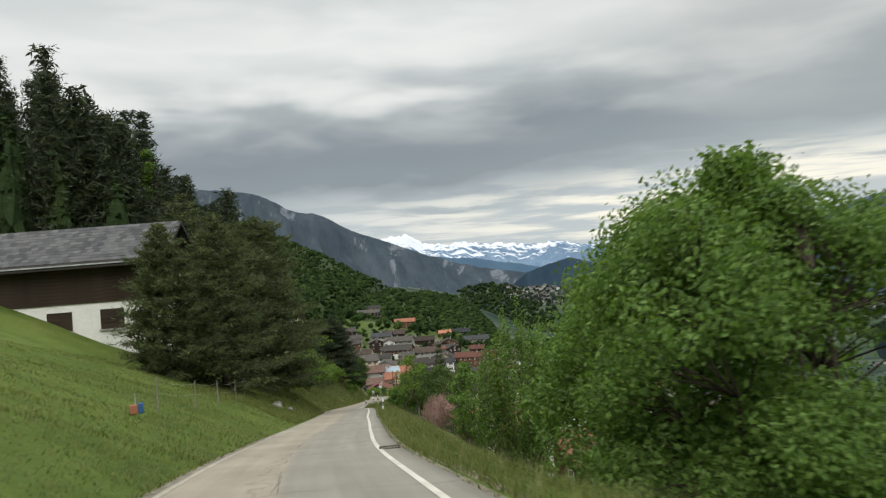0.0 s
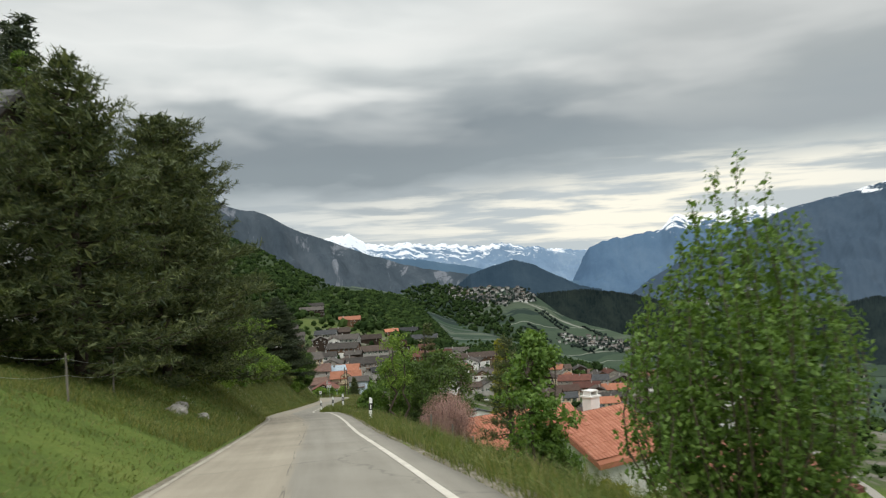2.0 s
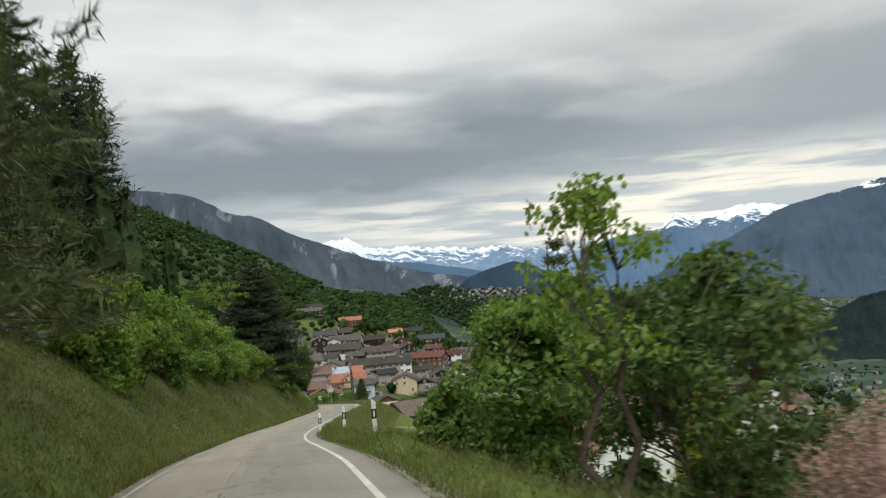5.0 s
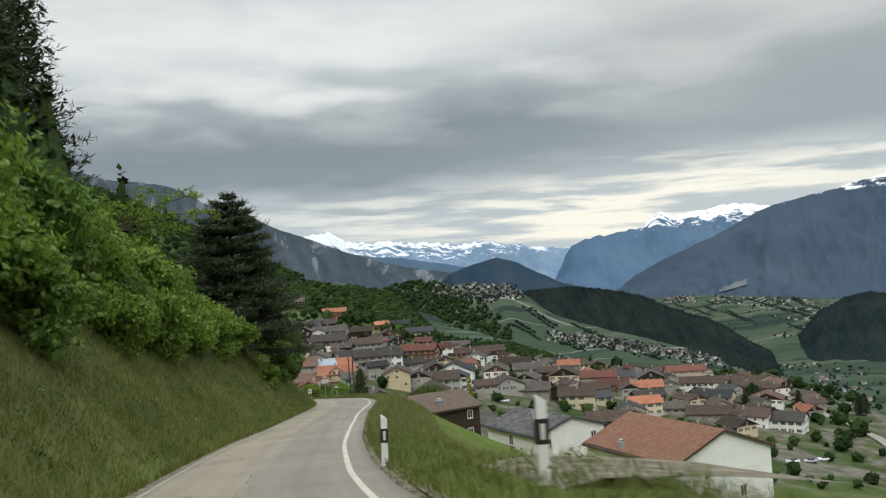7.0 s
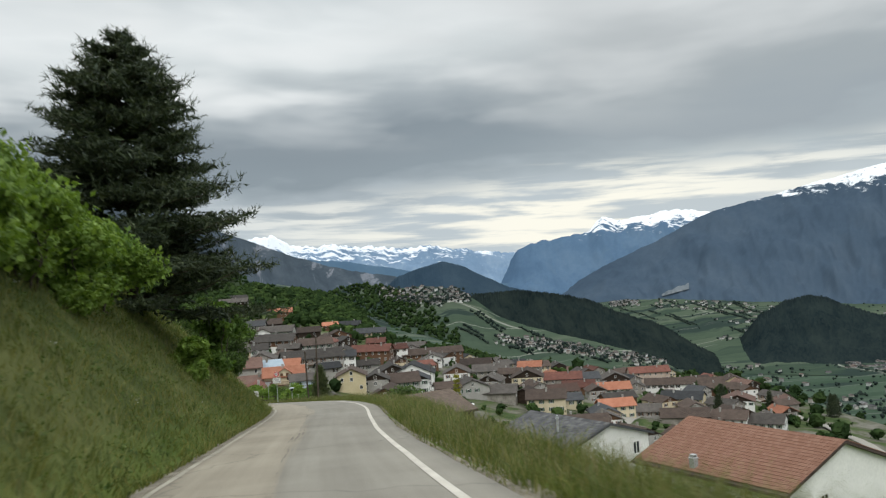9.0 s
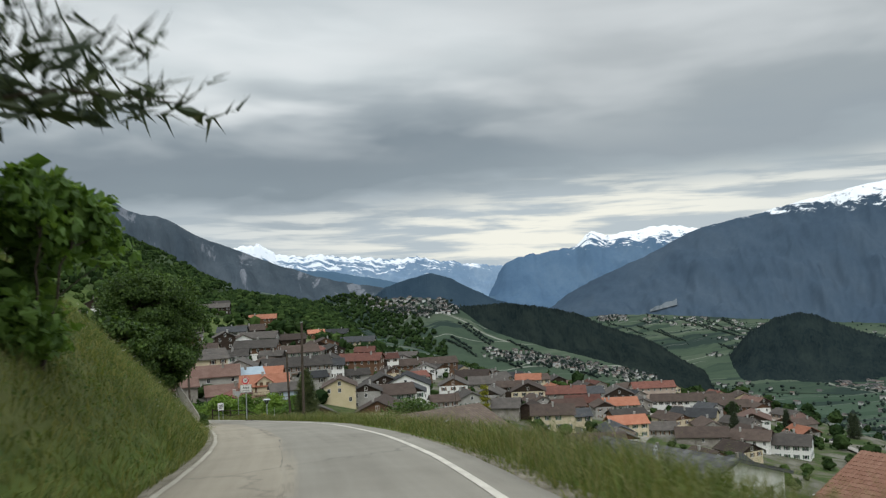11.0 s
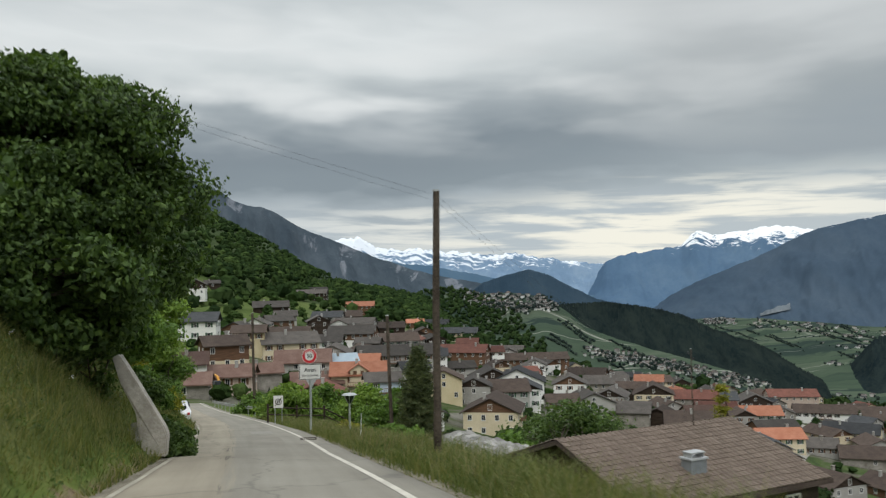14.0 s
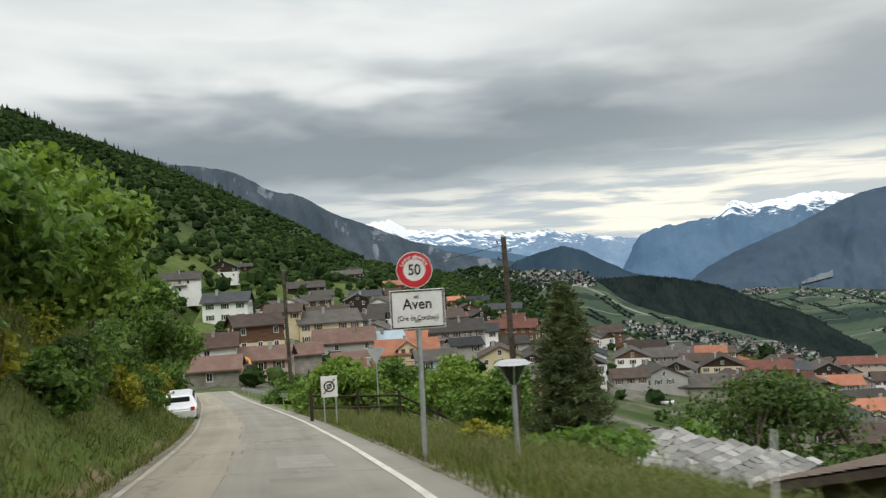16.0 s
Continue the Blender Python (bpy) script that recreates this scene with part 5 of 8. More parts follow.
    pine("golden_cypress", "golden yellow conical cypress", 5.6, 97.7, -8.8, 1.75, "leaf_yellow", seed=86, whorls=18, per=9, tufts=9, needle=0.14, fill=5, bare=0.0, cat="cypress")
    broadleaf("shrub", "low yellow-green shrub by the house", 4.2, 58.5, -11.2, 1.0, "leaf_yellow", 40, 80, 0.10, 0.02, 5, 0.4, 87, cat="shrub")
    broadleaf("shrub", "loose green shrub hiding a house wall", 1.6, 57.0, -8.9, 1.6, "leaf_green", 70, 80, 0.11, 0.02, 5, 0.4, 187, cat="shrub")
    broadleaf("shrub", "bright green clipped shrub by the orange roof", 6.6, 60.5, -10.9, 1.3, "leaf_bright", 60, 90, 0.09, 0.02, 5, 0.4, 88, cat="shrub")
    broadleaf("shrub", "small yellow-green shrub on the slope", -1.5, 137.0, -24.2, 1.0, "leaf_bright", 40, 70, 0.12, 0.05, 4, 0.4, 89, cat="shrub")
    broadleaf("shrub", "leafy shrub before the white house", 15.0, 160.0, -33.6, 2.4, "leaf_dark", 70, 80, 0.16, 0.03, 5, 0.4, 90, cat="shrub")
    pine("conifer", "dense dark green conifer beside the road", -13.4, 224.4, -26.2, 1.9, seed=91, whorls=20, per=9, tufts=10, needle=0.12, bare=0.02, fill=4)
    broadleaf("shrub", "wide dark green shrub below the road", -0.7, 237.0, -31.7, 7.6, "leaf_dark", 240, 120, 0.2, 0.03, 6, 0.4, 92, cat="shrub")
    broadleaf("shrub", "broad dark green shrub below the road", -6.8, 231.0, -32.2, 3.0, "leaf_green", 90, 90, 0.2, 0.03, 6, 0.4, 93, cat="shrub")
    pine("golden_cypress", "slim golden cypress behind the brown roof", 4.4, 221.9, -28.75, 1.1, "leaf_yellow", seed=94, whorls=20, per=8, tufts=8, needle=0.12, bare=0.0, cat="cypress")
    for k, (x, y, top) in enumerate(((-22.6, 236.0, -29.6), (-20.0, 240.0, -29.9), (-24.5, 246.0, -31.2), (-17.0, 236.5, -29.4), (-29.0, 258.0, -33.0), (-14.6, 233.5, -29.9))):
        broadleaf("shrub", "green leafy bush beside the bend", x, y, top, 2.5, "leaf_green" if k % 3 else "leaf_bright", 80, 90, 0.17, 0.03, 4, 0.4, 100 + k, cat="shrub", group="bushes beside the bend")
    for k in range(11):
        yy = 204.0 + 2.2 * k
        xx = float(road_x(yy)) - 3.45 - 0.2 * (k % 3)
        broadleaf("shrub", "rank yellow-green scrub on the low bank" if k % 4 == 2 else "rank dark green scrub on the low bank", xx, yy, gz(xx, yy) + 0.95 + 0.15 * (k % 3), 0.8, "leaf_yellow" if k % 4 == 2 else ("leaf_dark", "leaf_green")[k % 2], 36, 60, 0.09, 0.02, 4, 0.3, 230 + k, cat="shrub", group="bank scrub")
    for x, y, r in ((-28.9, 226.6, 0.8), (-30.0, 229.0, 0.8)):
        broadleaf("shrub", "low green scrub at the edge of the bank", x, y, gz(x, y) + 0.95, r, "leaf_green", 40, 60, 0.10, 0.02, 4, 0.3, 109, cat="shrub", group="bank scrub")
    for k, (x, y, up, r) in enumerate(((-22.6, 196.9, 2.3, 1.0), (-23.0, 195.6, 1.3, 0.8), (-20.5, 197.0, 0.5, 0.45), (-20.7, 197.6, 0.9, 0.6), (-21.2, 197.9, 1.3, 0.8))):
        broadleaf("shrub", "rank green weeds round the concrete wall end", x, y, gz(x, y) + up, r, "leaf_dark", 40, 60, 0.09, 0.02, 4, 0.3, 210 + k, cat="shrub", group="bank scrub")
    broadleaf("shrub", "low shrub under the street lantern", -15.2, 213.0, -29.0, 1.5, "leaf_green", 55, 80, 0.13, 0.03, 4, 0.4, 106, cat="shrub")
    broadleaf("shrub", "yellow flowering shrub by the place sign", -17.2, 214.8, -28.9, 0.8, "leaf_yellow", 30, 60, 0.08, 0.03, 4, 0.4, 107, cat="shrub")


place_near_plants()


def spruce_stock(h, r, seed, whorls=17, mat="needle_far"):
    """A plain dark spruce for the wood above the chalet: trunk and crown, at the origin."""
    return pine("spruce_tree", "tall dark spruce in the hillside wood", 0, 0, h, r, mat, seed=seed, whorls=whorls, per=6, tufts=5, blades=6, needle=0.40, fill=3, z=0.0, sink=0.0, group="hillside spruces", up=0.05, cat="spruce", taper=1.0)


def place_wood():
    rng = np.random.default_rng(5)
    stock = [spruce_stock(22, 5.4, 201), spruce_stock(19, 5.0, 202), spruce_stock(24, 5.8, 203)]
    spots = []
    for k in range(66):
        y = rng.uniform(88, 185)
        x = road_x(y) - rng.uniform(27 if k % 2 else 34, 60 if k % 2 else 88)
        spots.append((x, y))
    for k in range(30):
        y = rng.uniform(90, 140)
        spots.append((-31 - 0.34 * (y - 85) - rng.uniform(0, 14), y))
    for k, (x, y) in enumerate(spots):
        i = k % 3
        m = pose(x, y, gz(x, y) - 0.4, 0, 0, rng.uniform(0, 360))
        s = rng.uniform(0.8, 1.15)
        if k < 3:
            ob = stock[i]
            ob.matrix_world = m
        else:
            ob = copy_thing(stock[i], m)
        ob.scale = (s, s, s)


place_wood()

# ---- houses ----
def part(name, bm, mat, parent, label=""):
    me = bpy.data.meshes.new(name)
    bm.to_mesh(me)
    bm.free()
    if mat:
        me.materials.append(MATS[mat])
    ob = new(name, me)
    ob.parent = parent
    if label:
        tagged(ob, label)
    return ob


def shared(name, me, parent, m, label=""):
    ob = new(name, me)
    ob.parent = parent
    ob.matrix_local = m
    if label:
        tagged(ob, label)
    return ob


def box_bm(*boxes, bevel=0.0):
    """One bmesh of boxes given as centre and size."""
    bm = bmesh.new()
    for (cx, cy, cz), (sx, sy, sz) in boxes:
        r = bmesh.ops.create_cube(bm, size=1.0)
        for v in r["verts"]:
            v.co = Vector((cx + v.co.x * sx, cy + v.co.y * sy, cz + v.co.z * sz))
    if bevel:
        bmesh.ops.bevel(bm, geom=bm.edges[:], offset=bevel, segments=1, affect="EDGES")
    return bm


def box_mesh(name, mats, *boxes):
    """A shared mesh of boxes: centre, size, material index."""
    bm = bmesh.new()
    for (cx, cy, cz), (sx, sy, sz), mi in boxes:
        r = bmesh.ops.create_cube(bm, size=1.0)
        for v in r["verts"]:
            v.co = Vector((cx + v.co.x * sx, cy + v.co.y * sy, cz + v.co.z * sz))
        for f in {f for v in r["verts"] for f in v.link_faces}:
            f.material_index = mi
    me = bpy.data.meshes.new(name)
    bm.to_mesh(me)
    bm.free()
    for m_ in mats:
        me.materials.append(MATS[m_])
    return me


PANE = box_mesh("pane", ["window_glass"], ((0, 0.02, 0), (0.78, 0.03, 1.08), 0))


def window_mesh(shutter=""):
    """A window with frame, mullion and sill raised from one sheet; with a pair of open shutters where named."""
    xs = [-0.475, -0.385, -0.025, 0.025, 0.385, 0.475]
    if shutter:
        xs = [-0.93] + xs + [0.93]
    zs = [-0.66, -0.58, 0.555, 0.645]
    bm = bmesh.new()
    grid = [[bm.verts.new((x, 0.012, z)) for x in xs] for z in zs]
    cells = {}
    for j in range(3):
        for i in range(len(xs) - 1):
            cells[i, j] = bm.faces.new((grid[j][i], grid[j][i + 1], grid[j + 1][i + 1], grid[j + 1][i]))
    k = 1 if shutter else 0
    frame_c = [(i + k, j) for i in range(5) for j in (1, 2) if j == 2 or i in (0, 2, 4)]
    sill = [(i + k, 0) for i in range(5)]
    leaf = [(i, j) for i in ((0, len(xs) - 2) if shutter else ()) for j in (1, 2)]
    for group, depth, mi in ((frame_c, 0.06, 0), (sill, 0.13, 0), (leaf, 0.045, 1)):
        if not group:
            continue
        r = bmesh.ops.extrude_face_region(bm, geom=[cells[c] for c in group])
        for e in r["geom"]:
            if isinstance(e, bmesh.types.BMVert):
                e.co.y -= depth
        bmesh.ops.delete(bm, geom=[cells[c] for c in group], context="FACES_ONLY")
        if mi:
            for e in r["geom"]:
                if isinstance(e, bmesh.types.BMFace):
                    e.material_index = 1
                    for ed in e.edges:
                        for f in ed.link_faces:
                            if abs(f.normal.y) < 0.5:
                                f.material_index = 1
    bmesh.ops.recalc_face_normals(bm, faces=bm.faces[:])
    me = bpy.data.meshes.new("window")
    bm.to_mesh(me)
    bm.free()
    me.materials.append(MATS["frame_white"])
    if shutter:
        me.materials.append(MATS[shutter])
    return me


FRAME = window_mesh()
SHUT = {m_: window_mesh(m_) for m_ in ("shutter_dark", "shutter_green", "wood_brown")}
DOOR = box_mesh("door", ["wood_dark"], ((0, 0, 0), (1.0, 0.12, 2.05), 0))
BALC = {}


def roof_mesh(L, S, eave, rise, over=0.7, thick=0.22):
    """Two slabs of a gable roof, ridge along x, with a UV map in metres."""
    hl, hs = L / 2 + over * 0.8, S / 2 + over
    k = rise / (S / 2)
    zl = eave - over * k
    top = eave + rise
    pts = []
    for x in (-hl, hl):
        pts += [(x, -hs, zl), (x, 0, top), (x, hs, zl), (x, -hs, zl - thick), (x, 0, top - thick), (x, hs, zl - thick)]
    faces = [(0, 1, 7, 6), (1, 2, 8, 7), (3, 9, 10, 4), (4, 10, 11, 5), (0, 6, 9, 3), (2, 5, 11, 8), (0, 3, 4, 1), (1, 4, 5, 2), (6, 7, 10, 9), (7, 8, 11, 10)]
    me = bpy.data.meshes.new("roof")
    me.from_pydata(pts, [], [f[::-1] for f in faces])
    sl = math.hypot(hs, top - zl)
    lay = me.uv_layers.new(name="roof")
    for p in me.polygons:
        for li in p.loop_indices:
            v = me.vertices[me.loops[li].vertex_index].co
            lay.data[li].uv = (v.x, (top - v.z) / (top - zl) * sl)
    return me


def body_bm(L, S, eave, rise, deep):
    bm = bmesh.new()
    hl, hs = L / 2, S / 2
    v = [bm.verts.new(c) for c in ((-hl, -hs, -deep), (-hl, hs, -deep), (-hl, hs, eave), (-hl, 0, eave + rise - 0.1), (-hl, -hs, eave), (hl, -hs, -deep), (hl, hs, -deep), (hl, hs, eave), (hl, 0, eave + rise - 0.1), (hl, -hs, eave))]
    for f in ((0, 1, 2, 3, 4), (9, 8, 7, 6, 5), (0, 4, 9, 5), (1, 6, 7, 2), (0, 5, 6, 1)):
        bm.faces.new([v[i] for i in f][::-1])
    bmesh.ops.recalc_face_normals(bm, faces=bm.faces[:])
    return bm


def house(name, label, x, y, z, L, S, H, rot, roof, wall, upper="", seed=0, windows=True, rise=None, deep=4.0, chimney=True, group="village houses", balcony=None, rows=None, over=0.7, shade_gables=True, dormer=""):
    """A gabled house: ridge along its own x, H metres from the ground to the ridge."""
    rng = random.Random(seed * 13 + 5)
    rise = rise or min(max(S * 0.24, 1.4), H * 0.4)
    eave = H - rise
    ob = tagged(empty(name, x, y, z, rot), label, "house", group)
    part("wall", body_bm(L, S, eave, rise, deep), wall, ob)
    me = roof_mesh(L, S, eave, rise, over)
    me.materials.append(MATS[roof])
    r = shared("roof", me, ob, Matrix())
    # dark timber gable panels added to stand in for shade under the eaves
    if shade_gables and not wall.startswith("wood") and rng.random() < 0.42:
        board = rng.choice(("wood_dark", "wood_brown", "wood_dark"))
        for sx in (-1, 1):
            bm = bmesh.new()
            tri = [bm.verts.new((sx * (L / 2 + dx), py, pz)) for dx in (-0.05, 0.05) for py, pz in ((-S / 2 - 0.02, eave - 0.25), (S / 2 + 0.02, eave - 0.25), (S / 2 + 0.02, eave - 0.02), (0, eave + rise - 0.16), (-S / 2 - 0.02, eave - 0.02))]
            bm.faces.new(tri[:5])
            bm.faces.new(tri[5:][::-1])
            for q in range(5):
                bm.faces.new((tri[q], tri[(q + 1) % 5], tri[5 + (q + 1) % 5], tri[5 + q]))
            bmesh.ops.recalc_face_normals(bm, faces=bm.faces[:])
            part("gable_boarding", bm, board, ob, "dark timber gable panel standing in for eave shade")
    if upper:
        # timber storey over a rendered base (or the other way round)
        bm = body_bm(L + 0.06, S + 0.06, eave * 0.52, 0.0, deep)
        part("base_storey", bm, upper, ob)
    if chimney:
        cx, cy = rng.uniform(-0.3, 0.3) * L, rng.choice((-1, 1)) * S * 0.14
        top = eave + rise + 0.55
        c = part("chimney", box_bm(((cx, cy, top - 0.9), (0.6, 0.6, 1.9)), ((cx, cy, top + 0.1), (0.78, 0.78, 0.12)), bevel=0.02), rng.choice(("concrete", "render_grey", "stone_wall")), ob)
    if not windows:
        return ob
    sh = rng.choice(("shutter_dark", "shutter_green", "wood_brown", ""))
    if wall.startswith("wood") or wall == "stone_wall":
        sh = ""
    storeys = max(1, int(round(eave / 2.7))) if rows is None else rows
    barn = name == "barn"
    for side, length, ang in ((0, L, 0), (1, S, 90), (2, L, 180), (3, S, 270)):
        dist = (S if side % 2 == 0 else L) / 2 + (0.05 if upper else 0.02)
        if math.cos(radians(rot + ang)) < -0.3:
            continue  # blind wall towards the hill
        n = max(1, int(length / (5.0 if barn else 2.75)))
        for st in range(storeys + (1 if side % 2 and rise > 1.9 and not barn else 0)):
            zc = eave - 1.35 - 2.65 * st if st < storeys else eave + rise * 0.30
            if zc < 0.4 and st > 0:
                continue
            for k in range(n if st < storeys else 1):
                if rng.random() < (0.45 if barn else 0.14):
                    continue
                a = (k + 0.5) / n * length - length / 2 if st < storeys else 0.0
                m = pose(0, 0, 0, 0, 0, ang) @ pose(a, -dist, zc)
                w = shared("window", SHUT[sh] if sh and st < storeys else FRAME, ob, m)
                shared("pane", PANE, w, Matrix())
        if side == 0 and (balcony if balcony is not None else (rng.random() < 0.3 and H > 7)):
            zb = eave - 2.65
            bl = min(length * 0.6, 5.0)
            b_ = part("balcony", box_bm(((0, -dist - 0.6, zb), (bl, 1.2, 0.14)), ((0, -dist - 1.15, zb + 0.95), (bl, 0.07, 0.1))), "wood_brown", ob)
            bars = []
            nb = int(bl / 0.35)
            for q in range(nb + 1):
                bars.append(((-bl / 2 + q * bl / nb, -dist - 1.15, zb + 0.5), (0.05, 0.05, 0.9)))
            part("railing", box_bm(*bars), "wood_brown", b_)
    if dormer:
        # a gabled bay that breaks through the eaves
        bw, bh = 3.6, eave + rise * 0.42
        bm = body_bm(S * 0.55, bw, bh, 1.3, 0.0)
        bmesh.ops.transform(bm, matrix=pose(0, -S * 0.26, 0, 0, 0, 90), verts=bm.verts[:])
        d = part("dormer", bm, wall, ob)
        me = roof_mesh(S * 0.55, bw, bh, 1.3, 0.55)
        me.materials.append(MATS[roof])
        shared("dormer_roof", me, d, pose(0, -S * 0.26, 0, 0, 0, 90))
        for a in (-0.8, 0.8):
            part("window", box_bm(((a, -S * 0.535 - 0.03, bh - 0.9), (0.8, 0.06, 1.2)), bevel=0.01), dormer, d, "brown shuttered window")
    return ob


house("chalet", "dark timber village chalet with a grey roof", -68.7, 719.6, -29.0, 20.8, 10.5, 7.0, -2, "roof_grey", "wood_dark", seed=0)
house("barn", "dark timber village barn with a grey roof", -68.2, 532.3, -32.8, 15.0, 10.5, 6.0, 10, "roof_grey", "wood_dark", seed=1)
house("chalet", "brown timber village chalet with a orange roof", -34.1, 669.8, -38.0, 16.7, 10.5, 8.0, -1, "roof_orange", "wood_brown", seed=2)
house("chalet", "dark timber village chalet with a brown roof", -36.4, 561.5, -39.5, 13.2, 10.5, 7.0, 6, "roof_brown", "wood_dark", seed=3)
house("chalet", "dark timber village chalet with a grey roof", -42.7, 479.8, -39.9, 9.5, 8.2, 8.0, 99, "roof_grey", "wood_dark", seed=4)
house("house", "grey rendered village house with a grey roof", -30.8, 523.7, -41.7, 17.1, 10.5, 7.0, -9, "roof_grey", "render_grey", seed=5)
house("chalet", "brown timber village chalet with a grey roof", -29.0, 465.6, -43.4, 16.6, 10.5, 8.0, -11, "roof_grey", "wood_brown", upper="render_white", seed=6)
house("house", "cream rendered village house with a grey roof", -43.0, 394.1, -41.5, 14.8, 10.5, 8.0, 17, "roof_grey", "render_cream", seed=7)
house("house", "white rendered village house with a grey roof", -34.8, 421.0, -42.9, 9.3, 7.5, 7.0, -2, "roof_grey", "render_white", seed=8)
house("house", "yellow rendered village house with a brown roof", -52.8, 391.8, -39.3, 8.4, 6.7, 8.0, 2, "roof_brown", "render_yellow", seed=9)
house("chalet", "brown timber village chalet with a brown roof", -50.8, 348.4, -40.5, 9.1, 7.2, 9.0, 25, "roof_brown", "wood_brown", upper="render_cream", seed=10)
house("house", "grey rendered village house with a rusty red roof", -36.4, 370.5, -43.6, 12.7, 10.2, 7.0, 5, "roof_rust", "render_grey", seed=11)
house("house", "grey rendered village house with a pale blue metal roof", -28.8, 374.1, -45.1, 9.5, 7.6, 7.0, 13, "roof_metal", "render_grey", seed=12)
house("house", "cream rendered village house with an orange roof, gabled dormer and balcony", -22.4, 353.3, -47.3, 11.6, 9.3, 9.0, 2, "roof_orange", "render_cream", seed=13, balcony=True, dormer="wood_brown")
house("barn", "stone village barn with a rusty red roof", -31.5, 351.5, -45.0, 10.5, 8.4, 5.0, 9, "roof_rust", "stone_wall", seed=14)
house("house", "pink rendered village house with a rusty red roof", -45.5, 329.7, -42.1, 8.7, 6.9, 6.0, 1, "roof_rust", "render_pink", seed=15)
house("barn", "stone village barn with a rusty red roof", -42.7, 347.3, -42.5, 8.1, 6.5, 5.0, 13, "roof_rust", "stone_wall", seed=16)
house("house", "grey rendered village house with a grey roof", -14.4, 413.7, -48.0, 21.7, 10.5, 9.0, 10, "roof_grey", "render_grey", seed=17)
house("house", "white rendered village house with a dark slate roof", -2.2, 436.3, -50.1, 9.9, 7.9, 8.0, -2, "roof_slate", "render_white", seed=18)
house("house", "grey rendered village house with a brown roof", -12.9, 486.8, -46.7, 15.4, 10.5, 7.0, 7, "roof_brown", "render_grey", seed=19)
house("chalet", "brown timber village chalet with a orange roof", -1.5, 639.8, -46.4, 9.6, 7.7, 6.0, 3, "roof_orange", "wood_brown", seed=20)
house("chalet", "dark timber village chalet with a dark slate roof", 11.2, 668.3, -49.0, 18.1, 10.5, 7.0, -15, "roof_slate", "wood_dark", seed=21)
house("chalet", "brown timber village chalet with a brown roof", 0.7, 564.5, -48.4, 13.0, 13.3, 7.0, 95, "roof_brown", "wood_brown", seed=22)
house("barn", "dark timber village barn with a brown roof", -16.2, 559.9, -44.3, 14.2, 10.5, 6.0, 3, "roof_brown", "wood_dark", seed=23)
house("house", "cream rendered village house with a dark slate roof", 22.0, 611.3, -52.4, 19.4, 10.5, 8.0, -10, "roof_slate", "render_cream", seed=24)
house("chalet", "brown timber village chalet with a dull red roof", 13.2, 486.3, -52.7, 17.8, 10.5, 8.0, -18, "roof_red", "wood_brown", seed=25)
house("house", "white rendered village house with a dull red roof", 29.5, 535.8, -55.4, 10.8, 8.6, 6.0, 4, "roof_red", "render_white", seed=26)
house("house", "yellow rendered village house with a brown roof", -1.8, 381.9, -51.2, 10.6, 9.2, 8.0, 86, "roof_brown", "render_yellow", seed=27)
house("house", "pale blue rendered village house with a grey roof", -17.1, 343.3, -48.7, 7.1, 5.7, 9.0, 7, "roof_grey", "render_blue", seed=28, balcony=True)
house("house", "white rendered village house with a rusty red roof", -54.0, 327.0, gz(-54.0, 327.0), 9.0, 7.4, 6.4, 12, "roof_rust", "render_white", seed=80)
house("barn", "low stone barn with a rusty red roof", -49.5, 312.0, gz(-49.5, 312.0), 8.0, 6.0, 4.2, 8, "roof_rust", "stone_wall", seed=81, chimney=False)
house("house", "grey rendered village house with a grey roof", 6.5, 388.0, -53.1, 10.2, 8.6, 7.0, 84, "roof_grey", "render_grey", seed=29)
house("house", "white rendered village house with a grey roof", 15.3, 423.4, -54.4, 13.0, 11.8, 7.0, 90, "roof_grey", "render_white", seed=30)
house("house", "grey rendered village house with a grey roof", 7.1, 437.4, -52.5, 8.8, 7.0, 6.0, 8, "roof_grey", "render_grey", seed=31)
house("house", "white rendered village house with a dark slate roof", 23.3, 419.4, -56.3, 13.0, 15.8, 9.0, 79, "roof_slate", "render_white", seed=32)
house("house", "grey rendered village house with a brown roof", 13.6, 393.2, -54.7, 15.5, 10.5, 7.0, 2, "roof_brown", "render_grey", seed=33)
house("house", "white rendered village house with a dark slate roof", 21.8, 397.1, -56.5, 9.5, 8.3, 8.0, 80, "roof_slate", "render_white", seed=34)
house("house", "white rendered village house with a grey roof", 43.7, 438.8, -60.1, 11.5, 10.5, 8.0, 78, "roof_grey", "render_white", seed=35)
house("chalet", "brown timber village chalet with a brown roof", 48.3, 536.9, -59.9, 32.2, 10.5, 7.0, 1, "roof_brown", "wood_brown", seed=36)
house("house", "white rendered village house with a grey roof", 41.5, 566.5, -57.5, 16.4, 10.5, 6.0, -19, "roof_grey", "render_white", seed=37)
house("house", "stone village house with a brown roof", 64.3, 497.6, -63.2, 14.9, 10.5, 7.0, -23, "roof_brown", "stone_wall", seed=38)
house("house", "cream rendered village house with a brown roof", 7.0, 350.5, -54.0, 13.0, 11.6, 8.0, 76, "roof_brown", "render_cream", seed=39)
house("house", "grey rendered village house with a grey roof", 42.8, 409.9, -60.7, 13.0, 12.5, 7.0, 90, "roof_grey", "render_grey", seed=40)
house("house", "grey rendered village house with a grey roof", 56.3, 433.3, -63.0, 11.6, 9.6, 7.0, 66, "roof_grey", "render_grey", seed=41)
house("house", "stone village house with a grey roof", 67.4, 481.2, -64.6, 16.6, 10.5, 7.0, -11, "roof_grey", "stone_wall", seed=42)
